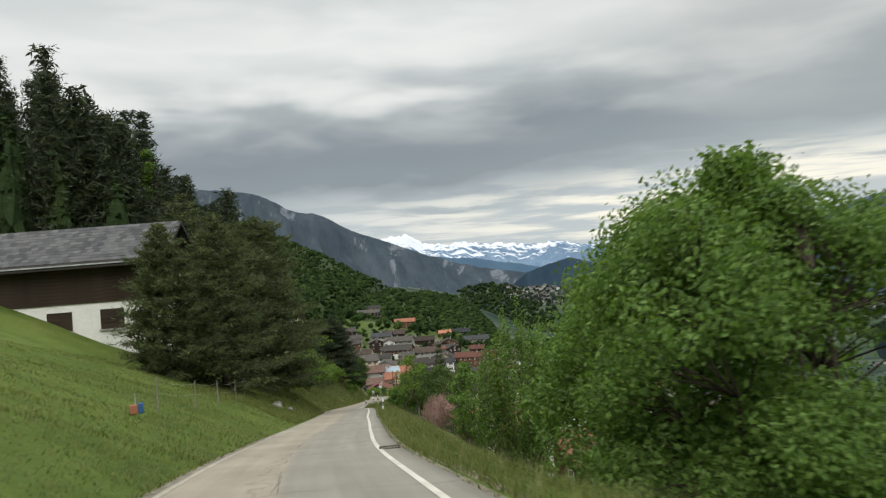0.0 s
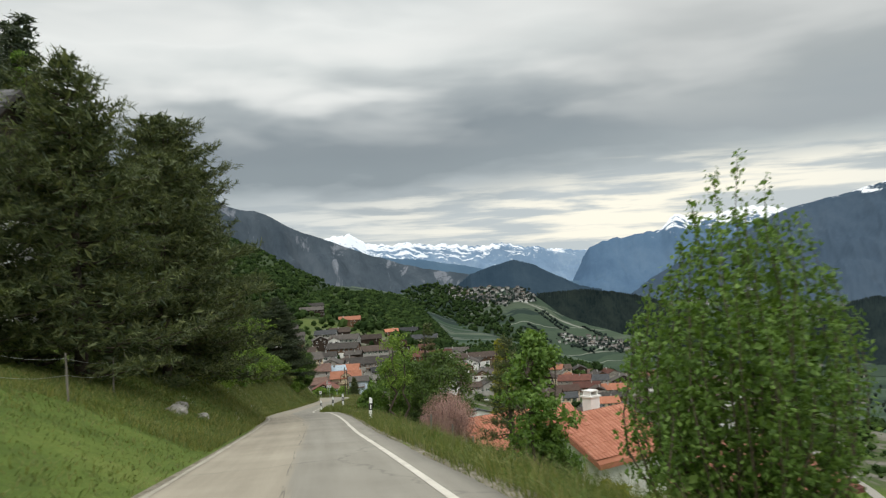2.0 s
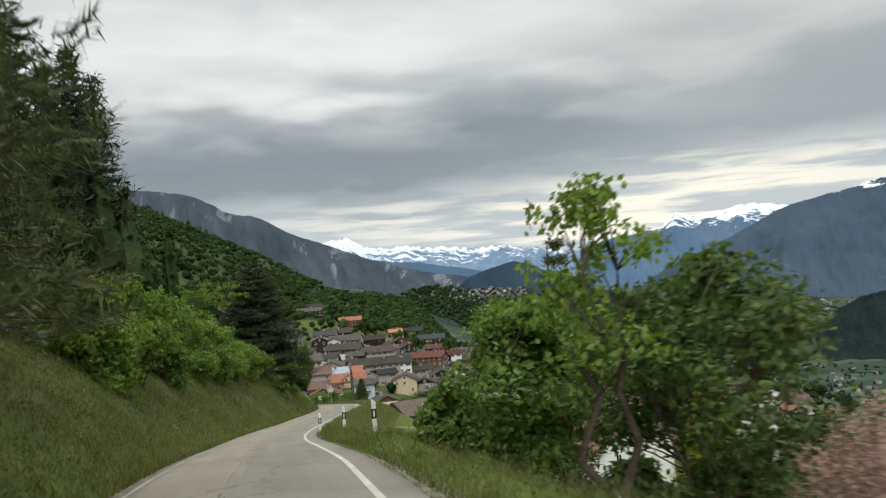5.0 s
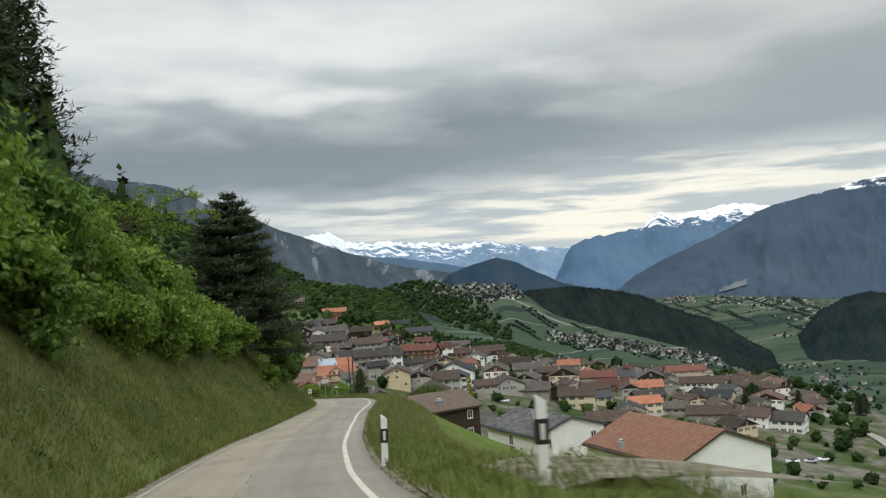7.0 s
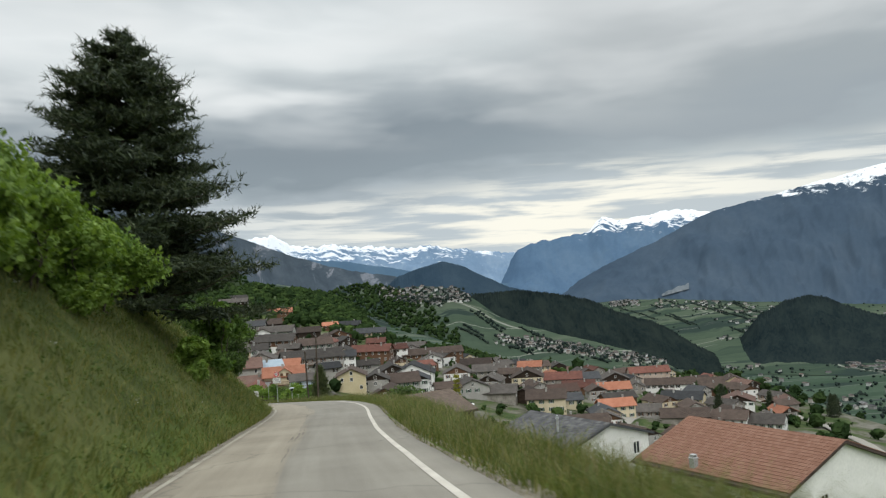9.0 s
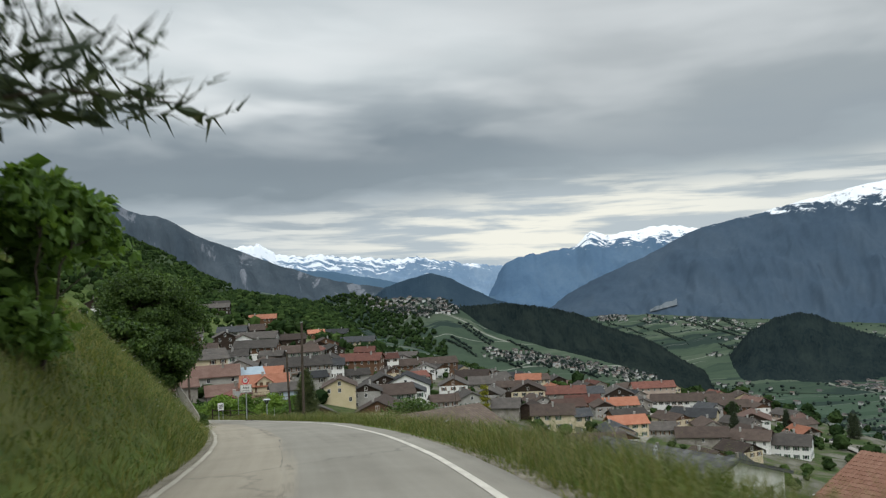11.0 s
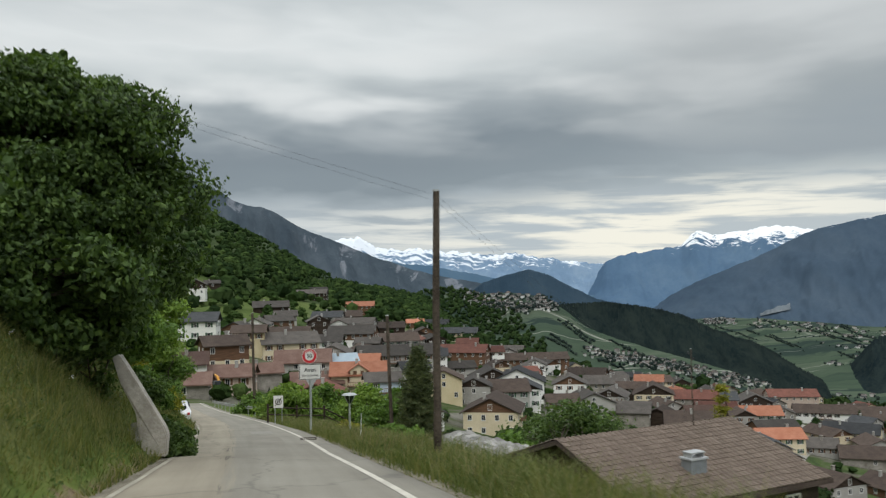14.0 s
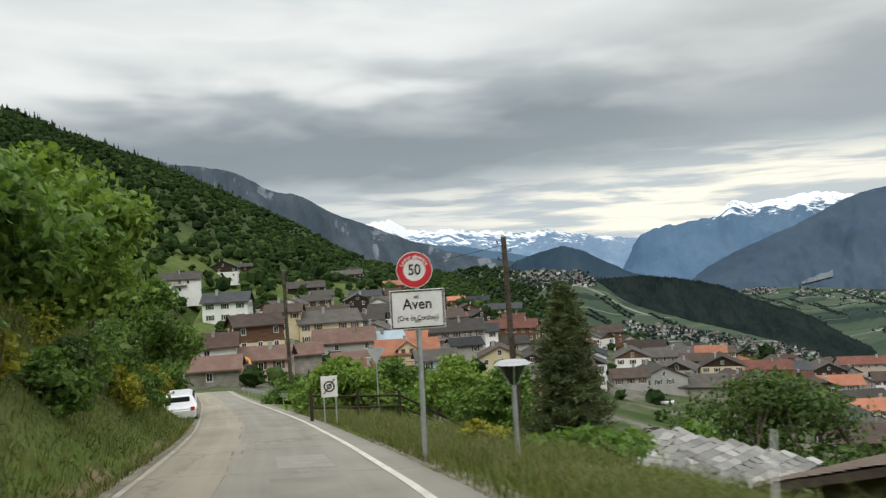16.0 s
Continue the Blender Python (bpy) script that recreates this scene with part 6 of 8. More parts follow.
house("barn", "stone village barn with a grey roof", 53.5, 406.8, -62.7, 12.9, 10.3, 6.0, -21, "roof_grey", "stone_wall", seed=43)
house("house", "cream rendered village house with a brown roof", 79.6, 462.0, -67.7, 13.0, 13.6, 9.0, 73, "roof_brown", "render_cream", seed=44)
house("house", "stone village house with a orange roof", 97.2, 520.4, -69.4, 11.9, 9.5, 7.0, -20, "roof_orange", "stone_wall", seed=45)
house("chalet", "dark timber village chalet with a brown roof", 74.9, 473.8, -66.4, 10.3, 8.2, 7.0, -20, "roof_brown", "wood_dark", seed=46)
house("house", "cream rendered village house with a brown roof", 67.4, 393.9, -66.0, 13.6, 10.5, 8.0, -17, "roof_brown", "render_cream", seed=47)
house("house", "stone village house with a dull red roof", 99.6, 479.1, -70.9, 20.4, 10.5, 7.0, -17, "roof_red", "stone_wall", seed=48)
house("house", "grey rendered village house with a dark slate roof", 118.2, 497.5, -74.5, 14.0, 10.5, 7.0, -10, "roof_slate", "render_grey", seed=49)
house("chalet", "brown timber village chalet with a dull red roof", 104.4, 466.2, -72.6, 14.2, 10.5, 6.0, -16, "roof_red", "wood_brown", seed=50)
house("house", "grey rendered village house with a orange roof", 121.2, 467.7, -76.0, 15.0, 10.5, 7.0, -12, "roof_orange", "render_grey", seed=51)
house("chalet", "dark timber village chalet with a grey roof", 137.5, 507.8, -77.8, 13.0, 13.6, 8.0, 77, "roof_grey", "wood_dark", seed=52)
house("house", "pink rendered village house with a dull red roof", 167.7, 533.5, -81.4, 21.4, 10.5, 9.0, -12, "roof_red", "render_pink", seed=53)
house("house", "white rendered village house with a brown roof", 159.6, 491.2, -81.1, 22.6, 10.5, 8.0, -23, "roof_brown", "render_white", seed=54)
house("house", "yellow rendered village house with a dark slate roof", 146.3, 448.9, -80.0, 17.6, 10.5, 7.0, -38, "roof_slate", "render_yellow", seed=55)
house("chalet", "brown timber village chalet with a brown roof", 183.5, 488.6, -84.4, 19.3, 10.5, 7.0, -21, "roof_brown", "wood_brown", seed=56)
house("house", "yellow rendered village house with a brown roof", 209.8, 519.6, -87.1, 13.0, 14.0, 8.0, 71, "roof_brown", "render_yellow", seed=57)
house("house", "cream rendered village house with a brown roof", 189.5, 510.8, -84.7, 17.5, 10.5, 7.0, -19, "roof_brown", "render_cream", seed=58)
house("house", "white rendered village house with a rusty red roof", 174.4, 452.7, -83.8, 13.0, 14.0, 7.0, 59, "roof_rust", "render_white", seed=59)
house("barn", "stone village barn with a brown roof", 121.4, 397.2, -76.2, 17.0, 10.5, 6.0, -24, "roof_brown", "stone_wall", seed=60)
house("house", "white rendered village house with a brown roof", 137.6, 393.0, -78.8, 12.5, 10.0, 7.0, -41, "roof_brown", "render_white", seed=61)
house("barn", "dark timber village barn with a brown roof", 67.5, 355.4, -66.9, 14.7, 10.5, 6.0, -13, "roof_brown", "wood_dark", seed=62)
house("house", "grey rendered village house with a grey roof", 111.2, 409.7, -74.6, 12.1, 9.7, 5.0, -24, "roof_grey", "render_grey", seed=63)
house("house", "white rendered village house with a grey roof", 148.0, 388.0, -80.3, 14.2, 10.5, 7.0, -41, "roof_grey", "render_white", seed=64)
house("barn", "dark timber village barn with a brown roof", 63.7, 407.8, -64.8, 8.6, 7.5, 6.0, 60, "roof_brown", "wood_dark", seed=65)
house("house", "grey rendered village house with a brown roof", 33.5, 404.6, -58.7, 9.0, 7.2, 5.0, -1, "roof_brown", "render_grey", seed=66)
house("house", "grey rendered village house with a dark slate roof", -9.2, 395.3, -49.3, 7.7, 6.2, 7.0, 13, "roof_slate", "render_grey", seed=67)
house("barn", "dark timber village barn with a grey roof", -23.1, 454.6, -45.1, 8.4, 6.7, 6.0, -10, "roof_grey", "wood_dark", seed=68)
house("house", "white rendered village house with a brown roof", -37.3, 503.2, -40.6, 8.5, 7.4, 6.0, 102, "roof_brown", "render_white", seed=69)
house("house", "white rendered village house with a grey roof", -110.1, 498.7, -29.5, 14.8, 10.5, 9.0, 14, "roof_grey", "render_white", seed=70)
house("house", "white rendered village house with a dark slate roof", -67.3, 395.4, -35.7, 10.8, 8.6, 8.0, 4, "roof_slate", "render_white", seed=71)
house("chalet", "dark timber village chalet with a grey roof", -114.3, 582.5, -23.0, 13.0, 13.0, 8.0, 98, "roof_grey", "wood_dark", upper="render_white", seed=72)
house("barn", "dark timber village barn with a grey roof", -115.6, 631.5, -20.6, 8.2, 6.6, 5.0, 20, "roof_grey", "wood_dark", seed=73)
house("house", "grey rendered village house with a grey roof", -73.9, 780.7, -26.3, 20.9, 10.5, 6.0, 16, "roof_grey", "render_grey", seed=74)


def village_fill():
    """The closely built old village: more houses between the larger ones."""
    rng = random.Random(404)
    taken = [(o.matrix_world.translation.x, o.matrix_world.translation.y) for o in scene.objects if o.get("category") == "house"]
    roofs = ["roof_grey"] * 5 + ["roof_brown"] * 4 + ["roof_slate"] * 2 + ["roof_red", "roof_rust", "roof_orange"]
    walls = ["render_white"] * 3 + ["render_grey"] * 2 + ["render_cream"] * 2 + ["wood_brown", "wood_dark", "stone_wall", "stone_wall", "render_pink"]
    words = {"roof_grey": "grey stone-slab", "roof_brown": "brown tiled", "roof_slate": "dark slate", "roof_red": "red tiled", "roof_rust": "rust-coloured", "roof_orange": "orange tiled",
             "render_white": "white rendered", "render_grey": "grey rendered", "render_cream": "cream rendered", "wood_brown": "brown timber", "wood_dark": "dark timber", "stone_wall": "rough stone", "render_pink": "pink rendered"}
    n = 0
    for j in range(19):
        for i in range(19):
            x = -56 + i * 14.5 + rng.uniform(-4, 4) + (j % 2) * 7
            y = 330 + j * 14.5 + rng.uniform(-4, 4)
            r, w = rng.choice(roofs), rng.choice(walls)
            L, S, H = rng.uniform(9, 14), rng.uniform(7.5, 9.5), rng.uniform(5.0, 6.8)
            rot = rng.choice((0, 90, 90)) + rng.uniform(-18, 28)
            if (y < 418 and -8 < x < 78) or x > 95 + (y - 330) * 0.9 or y > 575 - 0.3 * max(0, -x) * 2 or n >= 78:
                continue
            if min(math.hypot(x - a, y - b_) for a, b_ in taken) < 14.5:
                continue
            taken.append((x, y))
            house("house", "%s village house under a %s roof" % (words[w], words[r]), round(x, 1), round(y, 1), gz(x, y), L, S, H, rot, r, w, seed=500 + n)
            n += 1


village_fill()

# ---- houses beside the road ----
def gable_house(name, label, cx, cy, rot, hl, hw, ridge, rise, ground, roof, wall, seed, over=0.5, tiles=None, **kw):
    """A house by its ridge: half length and half span of the roof as seen from above."""
    return house(name, label, cx, cy, ground, 2 * hl - 2 * over * 0.8, 2 * hw - 2 * over, ridge - ground, rot, roof, wall, seed=seed, rise=rise * (hw - over) / hw, group="houses below the road", over=over, shade_gables=False, **kw)


def tile_shape(w, l, t, bend=0.0):
    """One roof tile: a slab with a rounded roll, its foot thicker than its head."""
    xs = np.linspace(-0.5, 0.5, 5)
    zs = bend * np.array([0.0, 1.0, 0.25, 0.0, 0.0])
    v, f = [], []
    for yy, th in ((-l / 2, t), (l / 2, t * 0.4)):
        for xx, zz in zip(xs, zs):
            v.append((xx * w, yy, zz + th))
    for yy in (-l / 2,):
        for xx, zz in zip(xs, zs):
            v.append((xx * w, yy, zz - 0.005))
    f = [(i, i + 1, i + 6, i + 5) for i in range(4)] + [(i + 10, i + 11, i + 1, i) for i in range(4)]
    return v, f


def tile_roof(ob, L, S, eave, rise, over, mat, w, l, t, bend, sides=(0, 1), picked=190, jitter=0.004, seed=0, near=None):
    """Lays courses of tiles on a house's roof: some hundred as pieces of their own, the rest joined."""
    rng = np.random.default_rng(seed)
    hl, hs = L / 2 + over * 0.8, S / 2 + over
    k = rise / (S / 2)
    slope = math.atan(k)
    run = hs / math.cos(slope)
    v0, f0 = tile_shape(w * 0.985, l * 1.12, t, bend)
    me = bpy.data.meshes.new("tile")
    me.from_pydata(v0, [], f0)
    me.materials.append(MATS[mat])
    spots = []
    for sd in sides:
        sg = -1 if sd == 0 else 1
        for r in range(int(run / l)):
            s = (r + 0.5) * l
            for c in range(int(2 * hl / w)):
                xx = -hl + (c + 0.5 + (0.5 if bend == 0 and r % 2 else 0.0)) * w
                if xx > hl - w * 0.3:
                    continue
                yy, zz = sg * s * math.cos(slope), eave + rise - s * math.sin(slope) + 0.02
                m = Matrix.Translation((xx, yy, zz)) @ Matrix.Rotation(slope if sg < 0 else -slope, 4, "X") @ Matrix.Rotation(0 if sg < 0 else math.pi, 4, "Z") @ Matrix.Rotation(float(rng.normal()) * jitter * 4, 4, "Z") @ Matrix.Rotation(float(rng.normal()) * jitter * 3, 4, "X") @ Matrix.Translation((0, 0, abs(float(rng.normal())) * jitter))
                spots.append(m)
    if near is not None:
        spots.sort(key=lambda m: (m.translation - Vector(near)).length)
    roof = [c for c in ob.children if c.name.startswith("roof")][0]
    for m in spots[:picked]:
        shared("tile", me, roof, m)
    rest = spots[picked:]
    if rest:
        V, F = [], []
        base = np.array(v0)
        fb = np.array(f0)
        for q, m in enumerate(rest):
            M = np.array(m)
            V.append(base @ M[:3, :3].T + M[:3, 3])
            F.append(fb + q * len(v0))
        o = mesh_object("tiles", np.concatenate(V), np.concatenate(F), mat, roof)
        tagged(o, "", "", kind="stuff")


def piece_mat(name, a, b_, c, rough=0.8):
    """Tiles and slates: one tone each, with weathering across them."""
    m, nt, b = material(name, rough, 0.0, 0.2)
    co = coords(nt, "Generated")
    g = nt.nodes.new("ShaderNodeNewGeometry")
    r1 = rnd(nt)
    r2 = g.outputs["Random Per Island"]
    f = mathn(nt, "FRACT", mathn(nt, "ADD", r1, r2))
    nn = noisen(nt, g.outputs["Position"], 0.5, 4, 0.6)
    nf = noisen(nt, g.outputs["Position"], 14.0, 4, 0.65)
    f = mathn(nt, "ADD", mathn(nt, "MULTIPLY", f, 0.45), mathn(nt, "ADD", mathn(nt, "MULTIPLY", nn, 0.35), mathn(nt, "MULTIPLY", nf, 0.2)))
    col = ramp(nt, f, [(0.25, a), (0.5, b_), (0.75, c)])
    link(nt, col, b.inputs["Base Color"])
    bump(nt, b, nf, 0.3, 0.01)


piece_mat("tile_orange", (0.325, 0.127, 0.078), (0.37, 0.15, 0.095), (0.41, 0.178, 0.117))
piece_mat("tile_red", (0.205, 0.086, 0.058), (0.235, 0.10, 0.068), (0.265, 0.12, 0.083))
piece_mat("tile_brown", (0.122, 0.094, 0.075), (0.142, 0.109, 0.087), (0.168, 0.131, 0.106))
piece_mat("tile_rust", (0.175, 0.09, 0.06), (0.195, 0.102, 0.07), (0.22, 0.122, 0.086))
piece_mat("slate_pale", (0.13, 0.127, 0.118), (0.24, 0.232, 0.215), (0.36, 0.35, 0.325))
piece_mat("slate_dark", (0.05, 0.05, 0.052), (0.085, 0.085, 0.088), (0.13, 0.128, 0.125))


def near_house(name, label, cx, cy, rot, hl, hw, ridge, rise, ground, roof, wall, seed, tile=None, size=(0.25, 0.36, 0.025, 0.03), sides=(0, 1), over=0.5, near=None, **kw):
    ob = gable_house(name, label, cx, cy, rot, hl, hw, ridge, rise, ground, roof, wall, seed, over, **kw)
    L, S = 2 * hl - 2 * over * 0.8, 2 * hw - 2 * over
    rr = rise * (hw - over) / hw
    if tile:
        w, l, t, bend = size
        tile_roof(ob, L, S, ridge - ground - rr, rr, over, tile, w, l, t, bend, sides, near=near, seed=seed)
    return ob


white = near_house("house", "white rendered house with a brown tiled roof and vents", 22.2, 179.0, 111.1, 7.7, 7.4, -29.6, 2.75, -38.0, "roof_brown", "render_white", 901, "tile_rust", (0.26, 0.42, 0.045, 0.05), near=(-4, 6, 7), chimney=False, windows=False)
for a, zc in ((-2.6, 4.2), (2.4, 1.6)):
    for ang in (90, 270):
        w = shared("window", FRAME, white, pose(0, 0, 0, 0, 0, ang) @ pose(a, -(7.7 - 0.4) - 0.02, zc))
        shared("pane", PANE, w, Matrix())
near_house("house", "grey-roofed house with a pale rendered gable", 10.6, 194.3, -65.5, 5.8, 5.9, -30.1, 1.75, -38.0, "roof_slate", "render_white", 902, "slate_dark", (0.5, 0.45, 0.02, 0.0), near=(-3, -5, 7), chimney=False)
near_house("house", "low house under a weathered brown ribbed tile roof", -2.4, 214.4, 23.3, 5.6, 5.8, -29.5, 1.95, -36.0, "roof_brown", "wood_dark", 903, "tile_brown", (0.30, 0.38, 0.05, 0.05), near=(-3, -3, 6), chimney=False)
near_house("house", "house below the road with a bright orange tiled roof", 3.4, 77.2, 22.1, 4.2, 5.0, -11.35, 2.5, -19.0, "roof_orange", "render_cream", 904, "tile_orange", (0.21, 0.30, 0.028, 0.035), near=(0, -4, 5), chimney=False)
near_house("house", "house on the slope with a weathered red tiled roof", 11.6, 66.0, 17.7, 4.4, 5.2, -11.8, 1.75, -20.0, "roof_red", "wood_brown", 905, "tile_red", (0.32, 0.38, 0.03, 0.045), near=(0, -4, 6), chimney=False)
near_house("house", "small house with an orange tiled roof below the verge", 4.4, 61.8, 30.0, 2.4, 2.9, -8.9, 1.5, -17.0, "roof_orange", "render_white", 906, "tile_orange", (0.21, 0.30, 0.028, 0.035), near=(0, -2, 5), chimney=False, windows=False)
near_house("house", "grey stone-roofed house far down the slope", 20.0, 150.0, 60.0, 5.0, 4.6, -37.5, 1.8, -44.0, "roof_brown", "render_pink", 907)
near_house("house", "old barn under the slope with a dark brown roof", 5.0, 236.0, 20.0, 5.0, 4.6, -36.5, 1.8, -42.0, "roof_grey", "stone_wall", 908)


def slate_pyramid():
    """The old stone-slab roof beside the last bend: four slopes up to one peak."""
    ob = tagged(empty("house", -11.3, 220.6, -37.0, 42.0), "old house under a roof of pale grey stone slabs", "house", "houses below the road")
    half, eave, peak = 3.35, 5.3, 6.6
    part("wall", box_bm(((0, 0, 1.8), (2 * half - 0.9, 2 * half - 0.9, 6.8))), "stone_wall", ob)
    bm = bmesh.new()
    ring = [bm.verts.new((sx * half, sy * half, eave)) for sx, sy in ((-1, -1), (1, -1), (1, 1), (-1, 1))]
    low = [bm.verts.new((sx * half, sy * half, eave - 0.2)) for sx, sy in ((-1, -1), (1, -1), (1, 1), (-1, 1))]
    top = bm.verts.new((0, 0, peak))
    for i in range(4):
        j = (i + 1) % 4
        bm.faces.new((ring[i], ring[j], top))
        bm.faces.new((low[i], low[j], ring[j], ring[i]))
    bm.faces.new(low[::-1])
    roof = part("roof", bm, "slate_pale", ob)
    rng = np.random.default_rng(12)
    slope = math.atan((peak - eave) / half)
    run = math.hypot(half, peak - eave)
    meshes = []
    for q in range(4):
        v, f = tile_shape(0.37 + 0.045 * q, 0.40, 0.03, 0.0)
        v = [(x + float(rng.normal()) * 0.018, y + float(rng.normal()) * 0.022, z) for x, y, z in v]
        me = bpy.data.meshes.new("slab")
        me.from_pydata(v, [], f)
        me.materials.append(MATS["slate_pale"])
        meshes.append(me)
    spots = []
    for side in range(4):
        for r in range(int(run / 0.3)):
            s = run - (r + 0.5) * 0.3
            half_w = half * s / run
            x = -half_w + rng.uniform(0.0, 0.3)
            while x < half_w - 0.1:
                w = rng.uniform(0.36, 0.52)
                m = Matrix.Rotation(side * math.pi / 2, 4, "Z") @ Matrix.Translation((x + w / 2, -s * math.cos(slope), peak - s * math.sin(slope) + 0.02)) @ Matrix.Rotation(slope, 4, "X") @ Matrix.Rotation(float(rng.normal()) * 0.014, 4, "Z") @ Matrix.Rotation(float(rng.normal()) * 0.012, 4, "X")
                spots.append((side, m))
                x += w
    for side, m in spots:
        if side in (0, 3):
            shared("slab", meshes[int(rng.integers(0, 4))], roof, m)
    parts = []
    base = [np.array([v.co for v in me.vertices]) for me in meshes]
    fb = np.array([p.vertices[:] for p in meshes[0].polygons])
    for side, m in spots:
        if side in (1, 2):
            M = np.array(m)
            parts.append((base[int(rng.integers(0, 4))] @ M[:3, :3].T + M[:3, 3], fb))
    v, f = join(parts)
    tagged(mesh_object("slabs", v, f, "slate_pale", roof), kind="stuff")


slate_pyramid()


def chalet():
    """The white-based timber chalet above the meadow."""
    x0, y0, rot = -28.8, 64.6, 3.0
    z0 = -1.8
    ob = tagged(empty("chalet", x0, y0, z0, rot), "chalet with a white base, dark timber storey and slate roof", "house")
    L, S, base, eave, rise = 14.0, 9.0, 3.4, 6.9, 2.6
    part("base_wall", box_bm(((0, 0, base / 2 - 1.5), (L, S, base + 3))), "render_white", ob)
    bm = body_bm(L + 0.12, S + 0.12, eave - base, rise, 0.0)
    up = part("timber_storey", bm, "wood_dark", ob)
    up.location.z = base
    n = 13
    board = box_mesh("board", ["wood_dark"], ((0, 0, 0), (L + 0.1, 0.03, (eave - base) / n - 0.02), 0))
    for sgn in (-1, 1):
        for k in range(n):
            shared("board", board, up, Matrix.Translation((0, sgn * (S / 2 + 0.075), 0.12 + k * (eave - base) / n)))
    me = roof_mesh(L, S, eave, rise, 1.1, 0.26)
    me.materials.append(MATS["roof_grey"])
    roof = shared("roof", me, ob, Matrix())
    tile_roof(ob, L, S, eave, rise, 1.1, "slate_dark", 0.5, 0.5, 0.03, 0.0, (0,), near=(5, -4, 7), seed=3)
    for cx, zc, w, h in ((-0.4, 2.1, 1.85, 1.45), (3.5, 2.1, 1.75, 1.5)):
        wd = part("window", box_bm(((cx, -S / 2 - 0.02, zc), (w, 0.08, h))), "wood_dark", ob, "dark closed shutters")
        part("window_sill", box_bm(((cx, -S / 2 - 0.1, zc - h / 2 - 0.05), (w + 0.2, 0.2, 0.09))), "concrete", wd)
    part("gutter", box_bm(((0, -S / 2 - 1.12, eave - 0.62), (L + 1.7, 0.12, 0.1))), "zinc", ob)
    # low wall that steps down the meadow before the house
    part("garden_wall", box_bm(((-3.2, -S / 2 - 0.5, 0.3), (6.5, 0.25, 1.2))), "render_white", ob)


chalet()


def roof_extras():
    """Chimney stacks and vents on the near roofs."""
    def stack(name, label, x, y, z, w, d, h, mat, cap="zinc", rot=0.0):
        ob = tagged(empty(name, x, y, z, rot), label, "chimney")
        part("shaft", box_bm(((0, 0, h / 2 - 0.6), (w, d, h + 1.2)), bevel=0.015), mat, ob)
        part("cap", box_bm(((0, 0, h + 0.04), (w + 0.12, d + 0.12, 0.08)), ((0, 0, h + 0.30), (w * 0.9, d * 0.9, 0.05)), ((-w * 0.38, 0, h + 0.17), (0.05, d * 0.8, 0.22)), ((w * 0.38, 0, h + 0.17), (0.05, d * 0.8, 0.22))), cap, ob)
    stack("chimney", "blue-grey metal-clad chimney with two zinc cowls", -1.7, 210.6, -31.2, 0.92, 0.62, 1.0, "clad_grey", rot=23)
    stack("chimney", "small zinc roof vent on brown tiles", 15.6, 178.0, -32.2, 0.5, 0.5, 0.9, "zinc", rot=20)
    stack("chimney", "white chimney with a slatted cap", 5.2, 64.5, -10.6, 0.6, 0.6, 1.9, "render_white", "render_white", rot=30)
    stack("chimney", "thin zinc vent pipe on the dark roof", 8.6, 191.6, -30.6, 0.2, 0.2, 0.9, "zinc", rot=-20)


roof_extras()

# ---- beside the road ----
def marker_post(x, y, lean=3.0):
    """A roadside post with a slanted head, black band and reflector, facing the oncoming car."""
    ob = tagged(empty("delineator_post", x, y, gz(x, y) - 0.12, 6.0), "white plastic roadside post with a black reflector band", "delineator post", "roadside posts")
    ob.rotation_euler = (0, radians(lean), radians(6))
    bm = bmesh.new()
    prof = [(-0.075, -0.05), (0.075, -0.05), (0.05, 0.06), (-0.05, 0.06)]
    a = [bm.verts.new((px, py, 0)) for px, py in prof]
    b_ = [bm.verts.new((px * 0.92, py, 1.12 + (0.07 if px < 0 else 0.0))) for px, py in prof]
    for i in range(4):
        j = (i + 1) % 4
        bm.faces.new((a[i], a[j], b_[j], b_[i]))
    bm.faces.new(b_)
    bm.faces.new(a[::-1])
    bmesh.ops.bevel(bm, geom=[e for e in bm.edges if abs(e.verts[0].co.z - e.verts[1].co.z) > 0.5], offset=0.012, segments=2, affect="EDGES")
    part("body", bm, "post_white", ob)
    band = part("band", box_bm(((0, -0.002, 0.76), (0.158, 0.104, 0.30))), "post_black", ob, "black plastic band")
    part("reflector", box_bm(((0, -0.056, 0.76), (0.055, 0.01, 0.19)), bevel=0.004), "frame_white", band)
    return ob


for px, py, ln in ((-5.43, 62.2, 5.0), (-8.2, 88.9, 1.0), (-9.8, 100.2, 1.0), (-11.58, 107.9, 2.0), (-27.4, 257.0, 3.0)):
    marker_post(px, py, ln)


def text_part(name, body, size, mat, parent, m, align="CENTER", squash=1.0):
    cu = bpy.data.curves.new(name, "FONT")
    cu.body, cu.size, cu.align_x, cu.align_y, cu.extrude = body, size, align, "CENTER", 0.0015
    cu.offset = 0.016 * size
    tmp = bpy.data.objects.new(name, cu)
    scene.collection.objects.link(tmp)
    dg = bpy.context.evaluated_depsgraph_get()
    me = bpy.data.meshes.new_from_object(tmp.evaluated_get(dg))
    bpy.data.objects.remove(tmp)
    me.materials.clear()
    me.materials.append(MATS[mat])
    ob = new(name, me)
    ob.parent = parent
    ob.matrix_local = m @ Matrix.Diagonal((squash, 1, 1, 1))
    return ob


